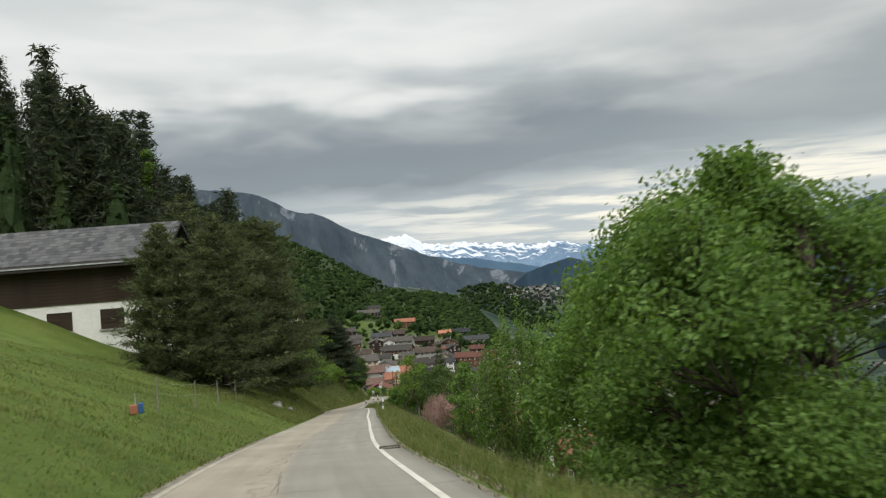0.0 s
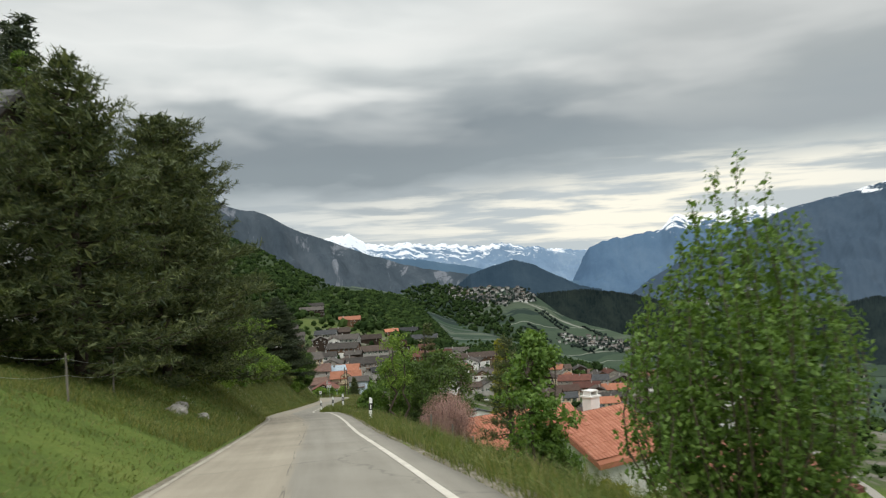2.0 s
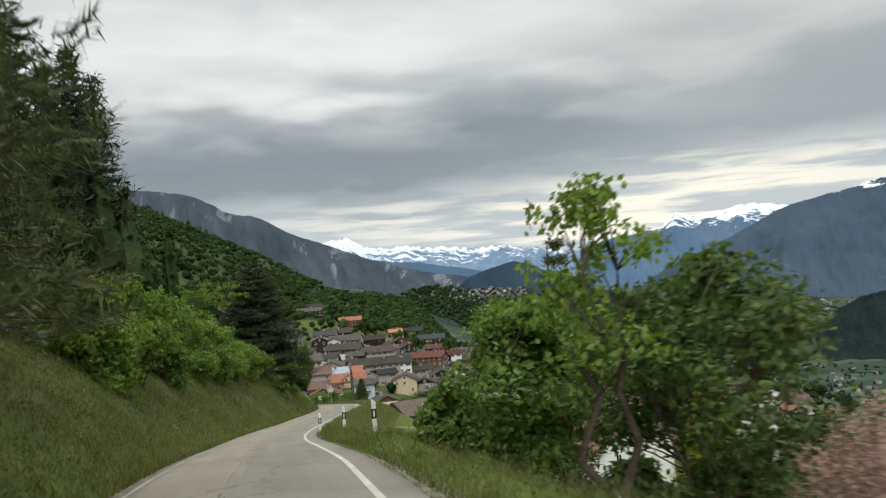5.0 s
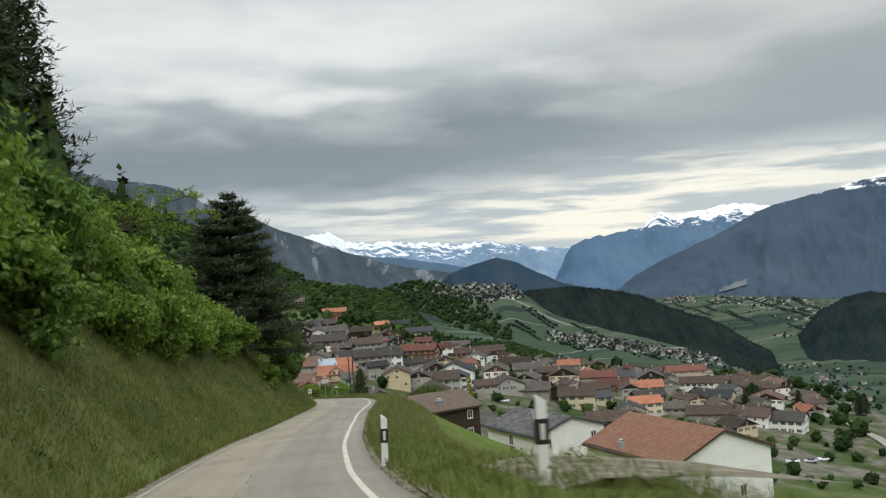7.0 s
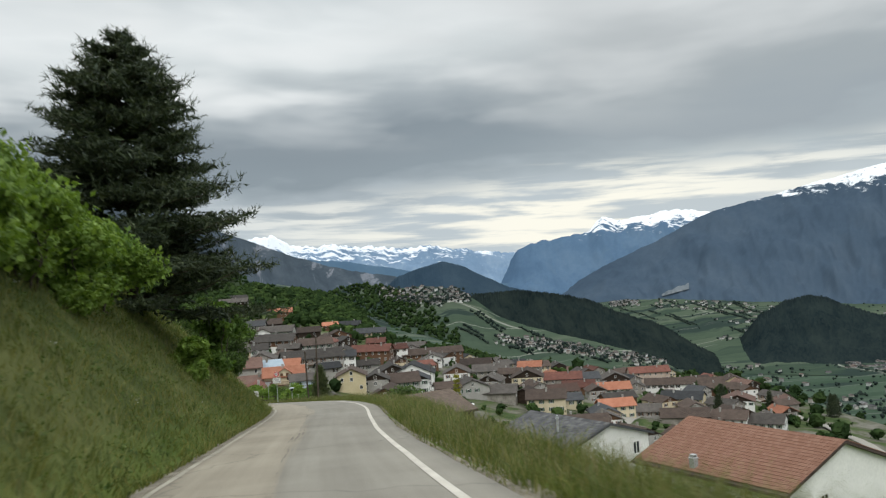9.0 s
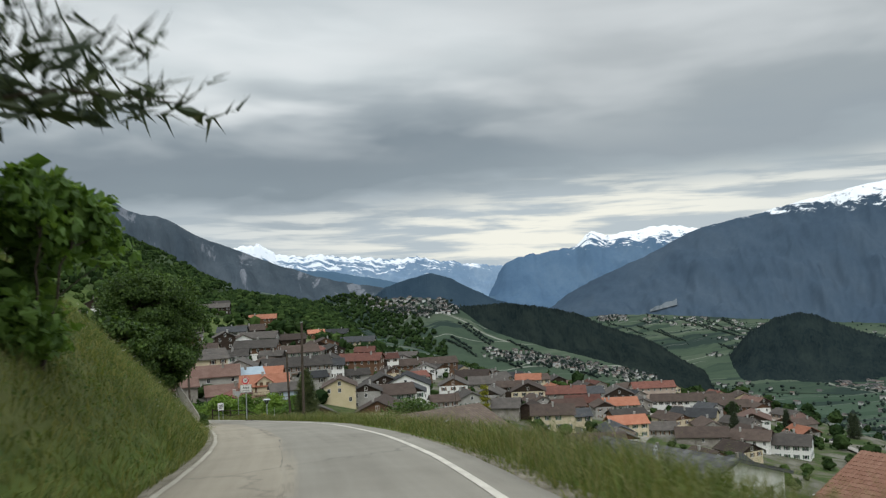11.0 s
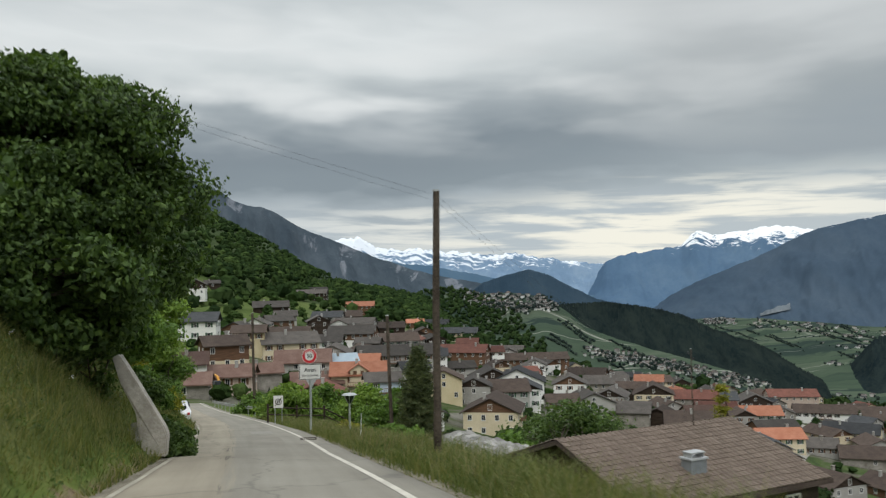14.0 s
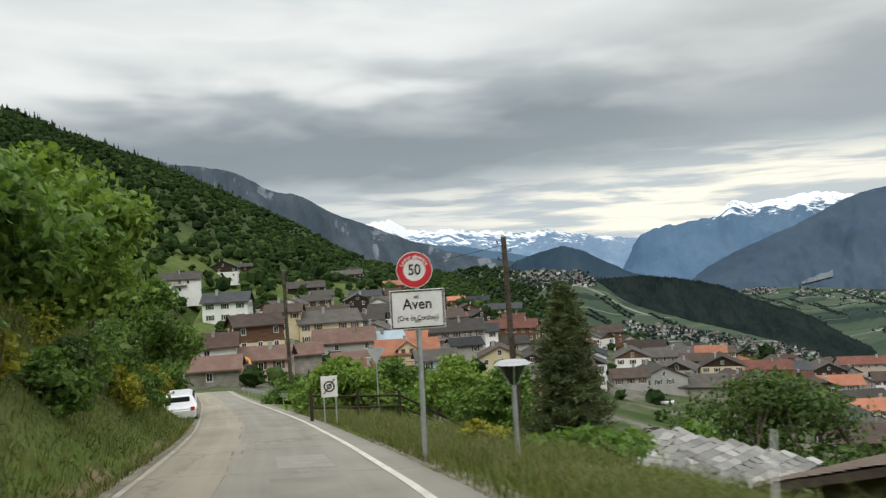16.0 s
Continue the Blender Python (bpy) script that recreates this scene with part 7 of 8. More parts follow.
def disc_bm(r, t, inner=0.0, seg=48):
    bm = bmesh.new()
    ring = []
    for k in range(seg):
        a = 2 * math.pi * k / seg
        c, s = math.cos(a), math.sin(a)
        row = [bm.verts.new((r * c, yy, r * s)) for yy in (-t / 2, t / 2)]
        if inner:
            row += [bm.verts.new((inner * c, yy, inner * s)) for yy in (-t / 2, t / 2)]
        ring.append(row)
    for k in range(seg):
        p, q = ring[k], ring[(k + 1) % seg]
        bm.faces.new((p[0], p[1], q[1], q[0]))
        if inner:
            bm.faces.new((p[0], q[0], q[2], p[2]))
            bm.faces.new((p[1], p[3], q[3], q[1]))
            bm.faces.new((p[2], q[2], q[3], p[3]))
    if not inner:
        bm.faces.new([p[0] for p in ring])
        bm.faces.new([p[1] for p in ring][::-1])
    bmesh.ops.recalc_face_normals(bm, faces=bm.faces[:])
    return bm


def cyl_bm(r, z0, z1, seg=14, r1=None):
    bm = bmesh.new()
    bmesh.ops.create_cone(bm, cap_ends=True, segments=seg, radius1=r, radius2=r if r1 is None else r1, depth=z1 - z0)
    for v in bm.verts:
        v.co.z += (z0 + z1) / 2
    return bm


FACE = Matrix.Rotation(math.pi / 2, 4, "X")


def village_sign():
    x, y = -18.4, 209.8
    z0 = gz(x, y) - 0.3
    ob = tagged(empty("village_sign", x, y, z0, 3.0), "speed limit disc above a white village name plate on a pole", "road sign")
    zp, zd = -25.83 - z0, -25.17 - z0
    part("pole", cyl_bm(0.045, 0, zd + 0.2), "galvanised", ob)
    pl = part("name_plate", box_bm(((0, -0.055, zp), (0.92, 0.02, 0.66)), bevel=0.004), "frame_white", ob, "white place name plate with a dark border")
    part("border", box_bm(((0, -0.067, zp + 0.305), (0.86, 0.004, 0.022)), ((0, -0.067, zp - 0.305), (0.86, 0.004, 0.022)), ((-0.435, -0.067, zp), (0.022, 0.004, 0.632)), ((0.435, -0.067, zp), (0.022, 0.004, 0.632))), "post_black", pl)
    text_part("lettering", "Aven", 0.25, "post_black", pl, Matrix.Translation((0, -0.067, zp + 0.08)) @ FACE, squash=0.95)
    text_part("lettering", "(Cne de Conthey)", 0.115, "post_black", pl, Matrix.Translation((0, -0.067, zp - 0.15)) @ FACE, squash=0.82)
    dk = part("disc", disc_bm(0.305, 0.02), "frame_white", ob, "round speed limit sign with a red rim")
    dk.location = (-0.02, -0.06, zd)
    rim = part("rim", disc_bm(0.292, 0.006, 0.186), "sign_red", dk)
    rim.location = (0, -0.012, 0)
    text_part("number", "50", 0.25, "post_black", dk, Matrix.Translation((0, -0.014, -0.005)) @ FACE, squash=0.86)
    word = "Limite générale"
    for k, ch in enumerate(word):
        if ch == " ":
            continue
        a = math.pi * (0.5 + (len(word) / 2 - 0.5 - k) * 0.053)
        m = Matrix.Translation((0.228 * math.cos(a), -0.0165, 0.228 * math.sin(a))) @ Matrix.Rotation(-(a - math.pi / 2), 4, "Y") @ FACE
        text_part("letter", ch, 0.085, "frame_white", dk, m)
    part("clamp", box_bm(((0, -0.02, zd), (0.12, 0.09, 0.05)), ((0, -0.02, zp + 0.2), (0.12, 0.09, 0.05)), ((0, -0.02, zp - 0.2), (0.12, 0.09, 0.05))), "galvanised", ob)


village_sign()


def zone_end_sign():
    x, y = -21.7, 223.7
    z0 = gz(x, y) - 0.3
    ob = tagged(empty("zone_end_sign", x, y, z0, 4.0), "white zone-end plate with a struck-through dark ring", "road sign")
    zc = -28.95 - z0
    for sx in (-0.2, 0.2):
        o = part("post", cyl_bm(0.025, 0, zc + 0.3), "galvanised", ob)
        o.location.x = sx
    pl = part("plate", box_bm(((0, -0.04, zc), (0.56, 0.015, 0.72)), bevel=0.004), "frame_white", ob)
    r = part("ring", disc_bm(0.19, 0.004, 0.14), "shutter_dark", pl)
    r.location = (0, -0.051, zc)
    r2 = part("ring", disc_bm(0.09, 0.004, 0.05), "shutter_dark", pl)
    r2.location = (0, -0.051, zc)
    bar = part("bar", box_bm(((0, 0, 0), (0.62, 0.004, 0.035))), "post_black", pl)
    bar.matrix_local = Matrix.Translation((0, -0.054, zc)) @ Matrix.Rotation(radians(-52), 4, "Y")


zone_end_sign()


def give_way_sign():
    x, y = -20.6, 232.0
    z0 = gz(x, y) - 0.2
    ob = tagged(empty("give_way_sign", x, y, z0, 2.0), "grey back of a triangular sign on a thin pole", "road sign")
    zc = -28.9 - z0
    part("pole", cyl_bm(0.03, 0, zc), "galvanised", ob)
    bm = bmesh.new()
    f = [bm.verts.new(c) for c in ((-0.42, -0.05, zc + 0.38), (0.42, -0.05, zc + 0.38), (0, -0.05, zc - 0.34))]
    g = [bm.verts.new((v.co.x, -0.03, v.co.z)) for v in f]
    bm.faces.new(f[::-1])
    bm.faces.new(g)
    for i in range(3):
        bm.faces.new((f[i], f[(i + 1) % 3], g[(i + 1) % 3], g[i]))
    bmesh.ops.recalc_face_normals(bm, faces=bm.faces[:])
    part("plate", bm, "zinc", ob)


give_way_sign()


def lantern():
    x, y = -16.8, 210.3
    z0 = gz(x, y) - 0.3
    ob = tagged(empty("street_lantern", x, y, z0), "street lantern with a glass cone on a grey post", "street lamp")
    zt = -26.85 - z0
    part("post", cyl_bm(0.05, 0, zt - 0.42, 12, 0.04), "galvanised", ob)
    part("glass", cyl_bm(0.06, zt - 0.42, zt - 0.06, 16, 0.25), "window_glass", ob, "smoky glass cone")
    part("lid", cyl_bm(0.33, zt - 0.06, zt + 0.0, 20, 0.24), "zinc", ob, "grey flat lid")
    ribs = bmesh.new()
    for k in range(4):
        a = k * math.pi / 2
        p0, p1 = Vector((0.065 * math.cos(a), 0.065 * math.sin(a), zt - 0.42)), Vector((0.26 * math.cos(a), 0.26 * math.sin(a), zt - 0.06))
        q = bmesh.ops.create_cube(ribs, size=1.0)
        mm = Matrix.Translation((p0 + p1) / 2) @ (p1 - p0).to_track_quat("Z", "Y").to_matrix().to_4x4() @ Matrix.Diagonal((0.02, 0.02, (p1 - p0).length, 1))
        for v in q["verts"]:
            v.co = mm @ v.co
    part("ribs", ribs, "galvanised", ob)


lantern()


def utility_pole(x, y, top, r, leanx=0.0, label="weathered dark wooden utility pole", arms=False, foot=None):
    z0 = gz(x, y) - 0.5 if foot is None else foot
    h = top - z0
    ob = tagged(empty("utility_pole", x, y, z0), label, "utility pole", "utility poles")
    ob.rotation_euler = (0, radians(leanx), 0)
    v, f = tube([(0.01 * math.sin(k), 0, h * k / 8) for k in range(9)], np.linspace(r * 1.12, r * 0.86, 9), 14)
    mesh_object("shaft", v, f, "bark", ob, True)
    part("cap", cyl_bm(r * 0.9, h - 0.01, h + 0.03), "zinc", ob)
    if arms:
        for k, s in enumerate((-1, 1, -1)):
            part("insulator", box_bm(((s * (r + 0.06), 0, h - 0.25 - 0.3 * k), (0.14, 0.03, 0.03)), ((s * (r + 0.12), 0, h - 0.19 - 0.3 * k), (0.05, 0.05, 0.12)), bevel=0.008), "post_black", ob)
    return ob


utility_pole(-13.95, 194.2, -20.15, 0.088, 0.8)
utility_pole(-15.0, 226.0, -24.1, 0.115, -1.5, "dark wooden pole with black insulators", True)
utility_pole(-28.8, 257.4, -24.6, 0.14, -1.0, "tall dark wooden pole with black insulators", True)
utility_pole(0.03, 215.05, -25.75, 0.028, 0.0, "slim dark mast with black insulators on a roof", True, -30.2)


def cable(a, b_, sag, r=0.012):
    n = 25
    t = np.linspace(0, 1, n)[:, None]
    p = np.array(a) + (np.array(b_) - np.array(a)) * t
    p[:, 2] -= sag * 4 * (t * (1 - t))[:, 0]
    v, f = tube(p, np.full(n, r), 5)
    tagged(mesh_object("overhead_cable", v, f, "post_black", None, True), "thin black overhead cable slung between poles", "cable", "overhead cables")


PT = Vector((-13.84, 194.2, -20.25))
for dz, r in ((0.0, 0.0026), (-0.14, 0.0024)):
    top = PT + Vector((0, 0, dz))
    cable(top, top + Vector((-26.6, -7.1, 9.0)), 0.45, r)
    cable(top, top + Vector((21.2, 15.4, -14.6)), 0.5 - dz, r)
cable((-15.2, 226.0, -24.4), (-28.9, 257.4, -25.0), 0.5)


def guardrail():
    ob = tagged(empty("guardrail", 0, 0, 0), "galvanised steel guardrail along the outer bend", "guardrail")
    ys = np.arange(244, 291, 1.0)
    us = np.interp(ys, [244, 258, 291], [4.4, 3.6, 2.9])
    X = road_x(ys) + us
    Z = np.array([gz(a, b_) for a, b_ in zip(X, ys)]) * 0.3 + (road_z(ys)) * 0.7
    prof = [(0.0, 0.46), (-0.05, 0.50), (-0.05, 0.56), (0.0, 0.60), (0.0, 0.64), (-0.05, 0.68), (-0.05, 0.74), (0.0, 0.78)]
    V = np.array([[(x + px, y, z + pz) for px, pz in prof] for x, y, z in zip(X, ys, Z)]).reshape(-1, 3)
    mesh_object("beam", V, grid_faces(len(ys), len(prof)), "galvanised", ob, True)
    me = box_mesh("post", ["galvanised"], ((0.06, 0, 0.2), (0.08, 0.05, 1.25), 0))
    for k in range(0, len(ys), 4):
        shared("post", me, ob, Matrix.Translation((X[k], ys[k], Z[k])))


guardrail()


def wooden_fence():
    ob = tagged(empty("wooden_fence", 0, 0, 0), "dark brown wooden post and rail fence by the bend", "fence")
    pts = [(-21.2, 228.5), (-19.6, 230.5), (-18.0, 232.5), (-16.4, 234.5), (-22.8, 226.8)]
    pts.sort()
    me = box_mesh("post", ["wood_dark"], ((0, 0, 0.5), (0.12, 0.12, 1.3), 0))
    for x, y in pts:
        shared("post", me, ob, Matrix.Translation((x, y, gz(x, y))))
    for (x0, y0), (x1, y1) in zip(pts, pts[1:]):
        for hh in (0.5, 0.95):
            a, b_ = Vector((x0, y0, gz(x0, y0) + hh)), Vector((x1, y1, gz(x1, y1) + hh))
            v, f = tube([a, (a + b_) / 2, b_], [0.05, 0.045, 0.05], 6)
            mesh_object("rail", v, f, "wood_dark", ob, True)


wooden_fence()


def meadow_fence():
    ob = tagged(empty("meadow_fence", 0, 0, 0), "thin wooden stakes with sagging wire round the meadow", "fence")
    stakes = [(-11.0, 30.0), (-11.5, 36.0), (-12.2, 42.0), (-13.0, 48.4), (-14.65, 56.8), (-16.0, 62.6), (-19.6, 63.0)]
    tops = []
    for k, (x, y) in enumerate(stakes):
        z = gz(x, y)
        lx, ly = 0.06 * math.sin(k * 2.1), 0.05 * math.cos(k * 3.3)
        v, f = tube([(x, y, z - 0.2), (x + lx * 0.5, y + ly * 0.5, z + 0.65), (x + lx, y + ly, z + 1.3)], [0.032, 0.03, 0.024], 7)
        mesh_object("stake", v, f, "wood_grey", ob, True)
        tops.append(Vector((x + lx, y + ly, z + 1.15)))
    for a, b_ in zip(tops, tops[1:]):
        for dz in (0.0, -0.45):
            n = 9
            P = [a + (b_ - a) * (k / (n - 1)) + Vector((0, 0, dz - 0.10 * math.sin(math.pi * k / (n - 1)))) for k in range(n)]
            v, f = tube(P, np.full(n, 0.0028), 4)
            mesh_object("wire", v, f, "zinc", ob)


meadow_fence()


def energizer():
    x, y = -10.1, 25.6
    z = gz(x, y)
    ob = tagged(empty("fence_energizer", x, y, z, 20), "small orange and blue electric fence box on a stake", "fence energizer")
    part("stake", box_bm(((0, 0.12, 0.25), (0.03, 0.03, 0.9))), "galvanised", ob)
    part("case", box_bm(((-0.06, 0, 0.2), (0.24, 0.18, 0.3)), bevel=0.03), "tile_orange", ob, "orange case")
    part("battery_box", box_bm(((0.16, 0.02, 0.22), (0.16, 0.16, 0.34)), bevel=0.03), "battery_blue", ob, "blue battery box")


mottled("battery_blue", (0.02, 0.07, 0.22), (0.04, 0.12, 0.3), 3, 20, 0.5, 0.4, 0.0)
energizer()


def boulder(x, y, r, seed, mat="rock", label="pale rounded boulder lying on the grass bank", sink=0.35, group="boulders"):
    bm = bmesh.new()
    bmesh.ops.create_icosphere(bm, subdivisions=3, radius=1.0)
    for v in bm.verts:
        n = noise.fractal(v.co * 1.4 + Vector((seed * 3.1, 0, 0)), 0.9, 2.0, 4)
        v.co = v.co * (1 + 0.28 * n)
        v.co = Vector((v.co.x * r * 1.2, v.co.y * r, v.co.z * r * 0.75))
    me = bpy.data.meshes.new("boulder")
    bm.to_mesh(me)
    bm.free()
    me.materials.append(MATS[mat])
    ob = new("boulder", me)
    ob.matrix_world = pose(x, y, gz(x, y) + r * (0.5 - sink), 0, 0, seed * 47)
    tagged(ob, label, "rock", group)


for k, (x, y, r) in enumerate(((-12.6, 57.4, 0.38), (-12.0, 59.0, 0.26), (-13.0, 59.6, 0.3), (-21.6, 197.6, 0.45), (-21.2, 199.0, 0.5), (-21.9, 199.6, 0.38), (-21.4, 196.4, 0.3))):
    boulder(x, y, r, k + 1)


mottled("wall_pale", (0.30, 0.275, 0.235), (0.52, 0.485, 0.43), 1.4, 9, 0.95, 0.1, 0.7, 0.03)


def wing_wall():
    """Concrete wall end that runs up the bank."""
    ob = tagged(empty("retaining_wall", -20.9, 196.2, gz(-20.9, 196.2) + 0.55, 0.0, 0.8), "slanting pale concrete retaining wall end in the bank", "retaining wall")
    bm = bmesh.new()
    prof = [(0.40, -0.6), (0.46, 0.05), (0.38, 0.3), (-0.62, 2.0), (-1.0, 2.6), (-1.2, 2.5), (-0.95, 1.7), (-0.5, 0.75), (-0.35, -0.6)]
    a = [bm.verts.new((px, -0.12 - 0.06 * (px < -0.5), pz)) for px, pz in prof]
    b_ = [bm.verts.new((px, 0.2, pz)) for px, pz in prof]
    bm.faces.new(a[::-1])
    bm.faces.new(b_)
    for i in range(len(prof)):
        j = (i + 1) % len(prof)
        bm.faces.new((a[i], a[j], b_[j], b_[i]))
    bmesh.ops.recalc_face_normals(bm, faces=bm.faces[:])
    bmesh.ops.bevel(bm, geom=bm.edges[:], offset=0.03, segments=2, affect="EDGES")
    part("slab", bm, "wall_pale", ob)


wing_wall()


def drain(u, y, w, l):
    x, z = float(road_x(y)) + u, float(road_z(y))
    ob = tagged(empty("drain_grate", x, y, z + 0.03, 8.0), "rusty iron drain grate let into the road edge", "drain", "drain grates")
    part("frame", box_bm(((0, -l / 2, 0.004), (w, 0.05, 0.02)), ((0, l / 2, 0.004), (w, 0.05, 0.02)), ((-w / 2, 0, 0.004), (0.05, l, 0.02)), ((w / 2, 0, 0.004), (0.05, l, 0.02))), "shutter_dark", ob)
    me = box_mesh("bar", ["shutter_dark"], ((0, 0, 0), (0.03, l, 0.02), 0))
    for k in range(int(w / 0.07)):
        shared("bar", me, ob, Matrix.Translation((-w / 2 + 0.05 + k * 0.07, 0, 0.002)))


drain(2.2, 20.9, 0.5, 0.3)
drain(2.25, 203.6, 0.5, 0.35)


def road_patch(u0, u1, y0, y1, mat, lift, label):
    ob = strip("road_patch", mat, u0, u1, y0, y1, lift, 4, 0, 0.5, 0.02, label, "road patch", 3)
    return ob


mottled("asphalt_pale", (0.22, 0.207, 0.18), (0.31, 0.293, 0.255), 2.0, 40, 0.85, 0.3, 0.4, 0.005)
road_patch(0.1, 1.2, 200.6, 208.5, "asphalt_old", 0.035, "darker rectangular asphalt repair")
road_patch(0.3, 1.25, 209.5, 212.0, "asphalt_pale", 0.035, "pale square asphalt repair")


def driveway():
    ys = np.linspace(99.6, 103.4, 5)
    rows = []
    for k in range(7):
        u = HALF - 0.1 + k * 0.8
        rows.append([(float(road_x(yy)) + u, yy + 0.10 * k, float(road_z(yy)) + 0.03 + 0.36 * min(1.0, 0.6 * k) - 0.02 * k - 0.012 * k * k) for yy in ys])
    V = np.array(rows).reshape(-1, 3)
    ob = mesh_object("driveway", V, grid_faces(7, 5), "gravel_edge", None, True)
    tagged(ob, "short pale driveway branching off the road", "driveway", kind="structure")


driveway()


def lane(label, pts, width):
    """A village lane laid on the ground along a smooth line."""
    p = np.array(pts, float)
    n = 14 * (len(p) - 1)
    w = np.linspace(0, len(p) - 1, n)
    x, y = smooth(np.interp(w, np.arange(len(p)), p[:, 0]), 5), smooth(np.interp(w, np.arange(len(p)), p[:, 1]), 5)
    tx, ty = np.gradient(x), np.gradient(y)
    ln = np.hypot(tx, ty)
    rows = []
    for o in (-0.5, -0.17, 0.17, 0.5):
        px, py = x - ty / ln * width * o, y + tx / ln * width * o
        rows.append(np.stack([px, py, ground_z(px, py) + 0.35], -1))
    V = np.stack(rows, 1).reshape(-1, 3)
    tagged(mesh_object("lane", V, grid_faces(n, 4), "asphalt_pale", None, True), label, "lane", kind="structure")


lane("grey village lane winding between the houses", [(156, 522), (150, 505), (140, 470), (119, 428), (96, 392), (84, 372)], 5.0)
lane("pale lane running below the village houses", [(206, 512), (201, 494), (197, 458), (190, 420), (174, 365), (160, 320), (150, 270)], 4.5)
for k, (x, y, h, r) in enumerate(((186.0, 446.0, 9.0, 2.6), (176.0, 470.0, 8.0, 2.3), (212.0, 440.0, 10.0, 3.2), (219.0, 447.0, 8.5, 3.0), (150.0, 425.0, 8.0, 2.5))):
    pine("conifer", "dark garden conifer below the village", x, y, gz(x, y) + h, r, "needle_far", seed=400 + k, whorls=12, per=7, tufts=6, blades=8, needle=0.3, bare=0.03, group="garden conifers", fill=3)


def garden_stakes():
    me = box_mesh("stake", ["wood_grey"], ((0, 0, 0.45), (0.07, 0.07, 1.3), 0))
    for k, (x, y, r) in enumerate(((-1.6, 64.8, 2), (-0.4, 66.3, -4), (-2.7, 63.4, 3))):
        ob = new("fence_stake", me)
        ob.matrix_world = pose(x, y, gz(x, y) - 0.1, r, r * 0.7, 20 * k)
        tagged(ob, "weathered wooden stake on the roadside slope", "stake", "slope stakes")
    x, y = -16.0, 201.7
    bm = cyl_bm(0.013, 0, 1.05, 10, 0.008)
    me2 = bpy.data.meshes.new("marker_stake")
    bm.to_mesh(me2)
    bm.free()
    me2.materials.append(MATS["post_white"])
    ob = new("marker_stake", me2)
    ob.matrix_world = pose(x, y, gz(x, y) - 0.1, 0, 2, 0)
    tagged(ob, "thin white marker stake in the verge grass", "stake")


garden_stakes()


def white_car(x, y, rz):
    z = gz(x, y)
    ob = tagged(empty("parked_car", x, y, z, rz), "white car parked behind the bank", "car")
    bm = bmesh.new()
    side = [(-2.1, 0.3), (-2.15, 0.75), (-1.9, 0.95), (-1.55, 1.4), (0.35, 1.46), (1.1, 1.0), (1.95, 0.86), (2.15, 0.6), (2.15, 0.3)]
    a = [bm.verts.new((-0.86 if pz < 1.2 else -0.68, px, pz)) for px, pz in side]
    b_ = [bm.verts.new((0.86 if pz < 1.2 else 0.68, px, pz)) for px, pz in side]
    bm.faces.new(a)
    bm.faces.new(b_[::-1])
    for i in range(len(side)):
        j = (i + 1) % len(side)
        bm.faces.new((a[i], b_[i], b_[j], a[j]))
    bmesh.ops.recalc_face_normals(bm, faces=bm.faces[:])
    bmesh.ops.bevel(bm, geom=bm.edges[:], offset=0.06, segments=3, affect="EDGES")
    part("body", bm, "car_white", ob)
    for sx in (-1, 1):
        part("side_window", box_bm(((sx * 0.75, -0.5, 1.18), (0.14, 1.7, 0.34)), bevel=0.03), "window_glass", ob)
        for wy in (-1.35, 1.3):
            w = part("wheel", disc_bm(0.32, 0.2), "post_black", ob)
            w.matrix_local = Matrix.Translation((sx * 0.8, wy, 0.32)) @ Matrix.Rotation(math.pi / 2, 4, "Z")
            rm = part("rim", disc_bm(0.2, 0.22), "galvanised", w)
    part("rear_window", box_bm(((0, -1.76, 1.16), (1.15, 0.06, 0.36)), bevel=0.02), "window_glass", ob)
    part("windscreen", box_bm(((0, 0.76, 1.22), (1.2, 0.3, 0.3)), bevel=0.05), "window_glass", ob)
    for sx in (-0.7, 0.7):
        part("tail_light", box_bm(((sx, -2.14, 0.78), (0.2, 0.06, 0.18)), bevel=0.02), "sign_red", ob)


mottled("car_white", (0.74, 0.74, 0.75), (0.82, 0.82, 0.83), 2, 20, 0.25, 0.5, 0.0)
white_car(-31.3, 238.0, 16)


def excavator():
    x, y = -45.0, 318.0
    z = gz(x, y)
    ob = tagged(empty("excavator", x, y, z, 35), "orange excavator standing on the building site", "excavator")
    for sx in (-0.9, 0.9):
        part("track", box_bm(((sx, 0, 0.4), (0.5, 3.4, 0.8)), bevel=0.2), "post_black", ob)
    body = part("body", box_bm(((0, -0.4, 1.35), (2.2, 2.6, 0.9)), bevel=0.12), "digger_orange", ob)
    part("cab", box_bm(((-0.5, 0.4, 2.2), (1.0, 1.4, 1.5)), bevel=0.1), "window_glass", ob)
    v, f = tube([(0.4, 0.8, 1.6), (0.4, 2.2, 3.4), (0.4, 3.8, 3.6), (0.4, 5.0, 2.4)], [0.25, 0.22, 0.2, 0.15], 6)
    mesh_object("boom", v, f, "digger_orange", ob)
    v, f = tube([(0.4, 5.0, 2.4), (0.4, 4.8, 0.9)], [0.16, 0.12], 6)
    mesh_object("arm", v, f, "digger_orange", ob)
    part("bucket", box_bm(((0.4, 4.6, 0.6), (0.9, 0.7, 0.6)), bevel=0.1), "post_black", ob)


mottled("digger_orange", (0.55, 0.24, 0.03), (0.68, 0.33, 0.05), 1, 8, 0.5, 0.4, 0.0)
excavator()


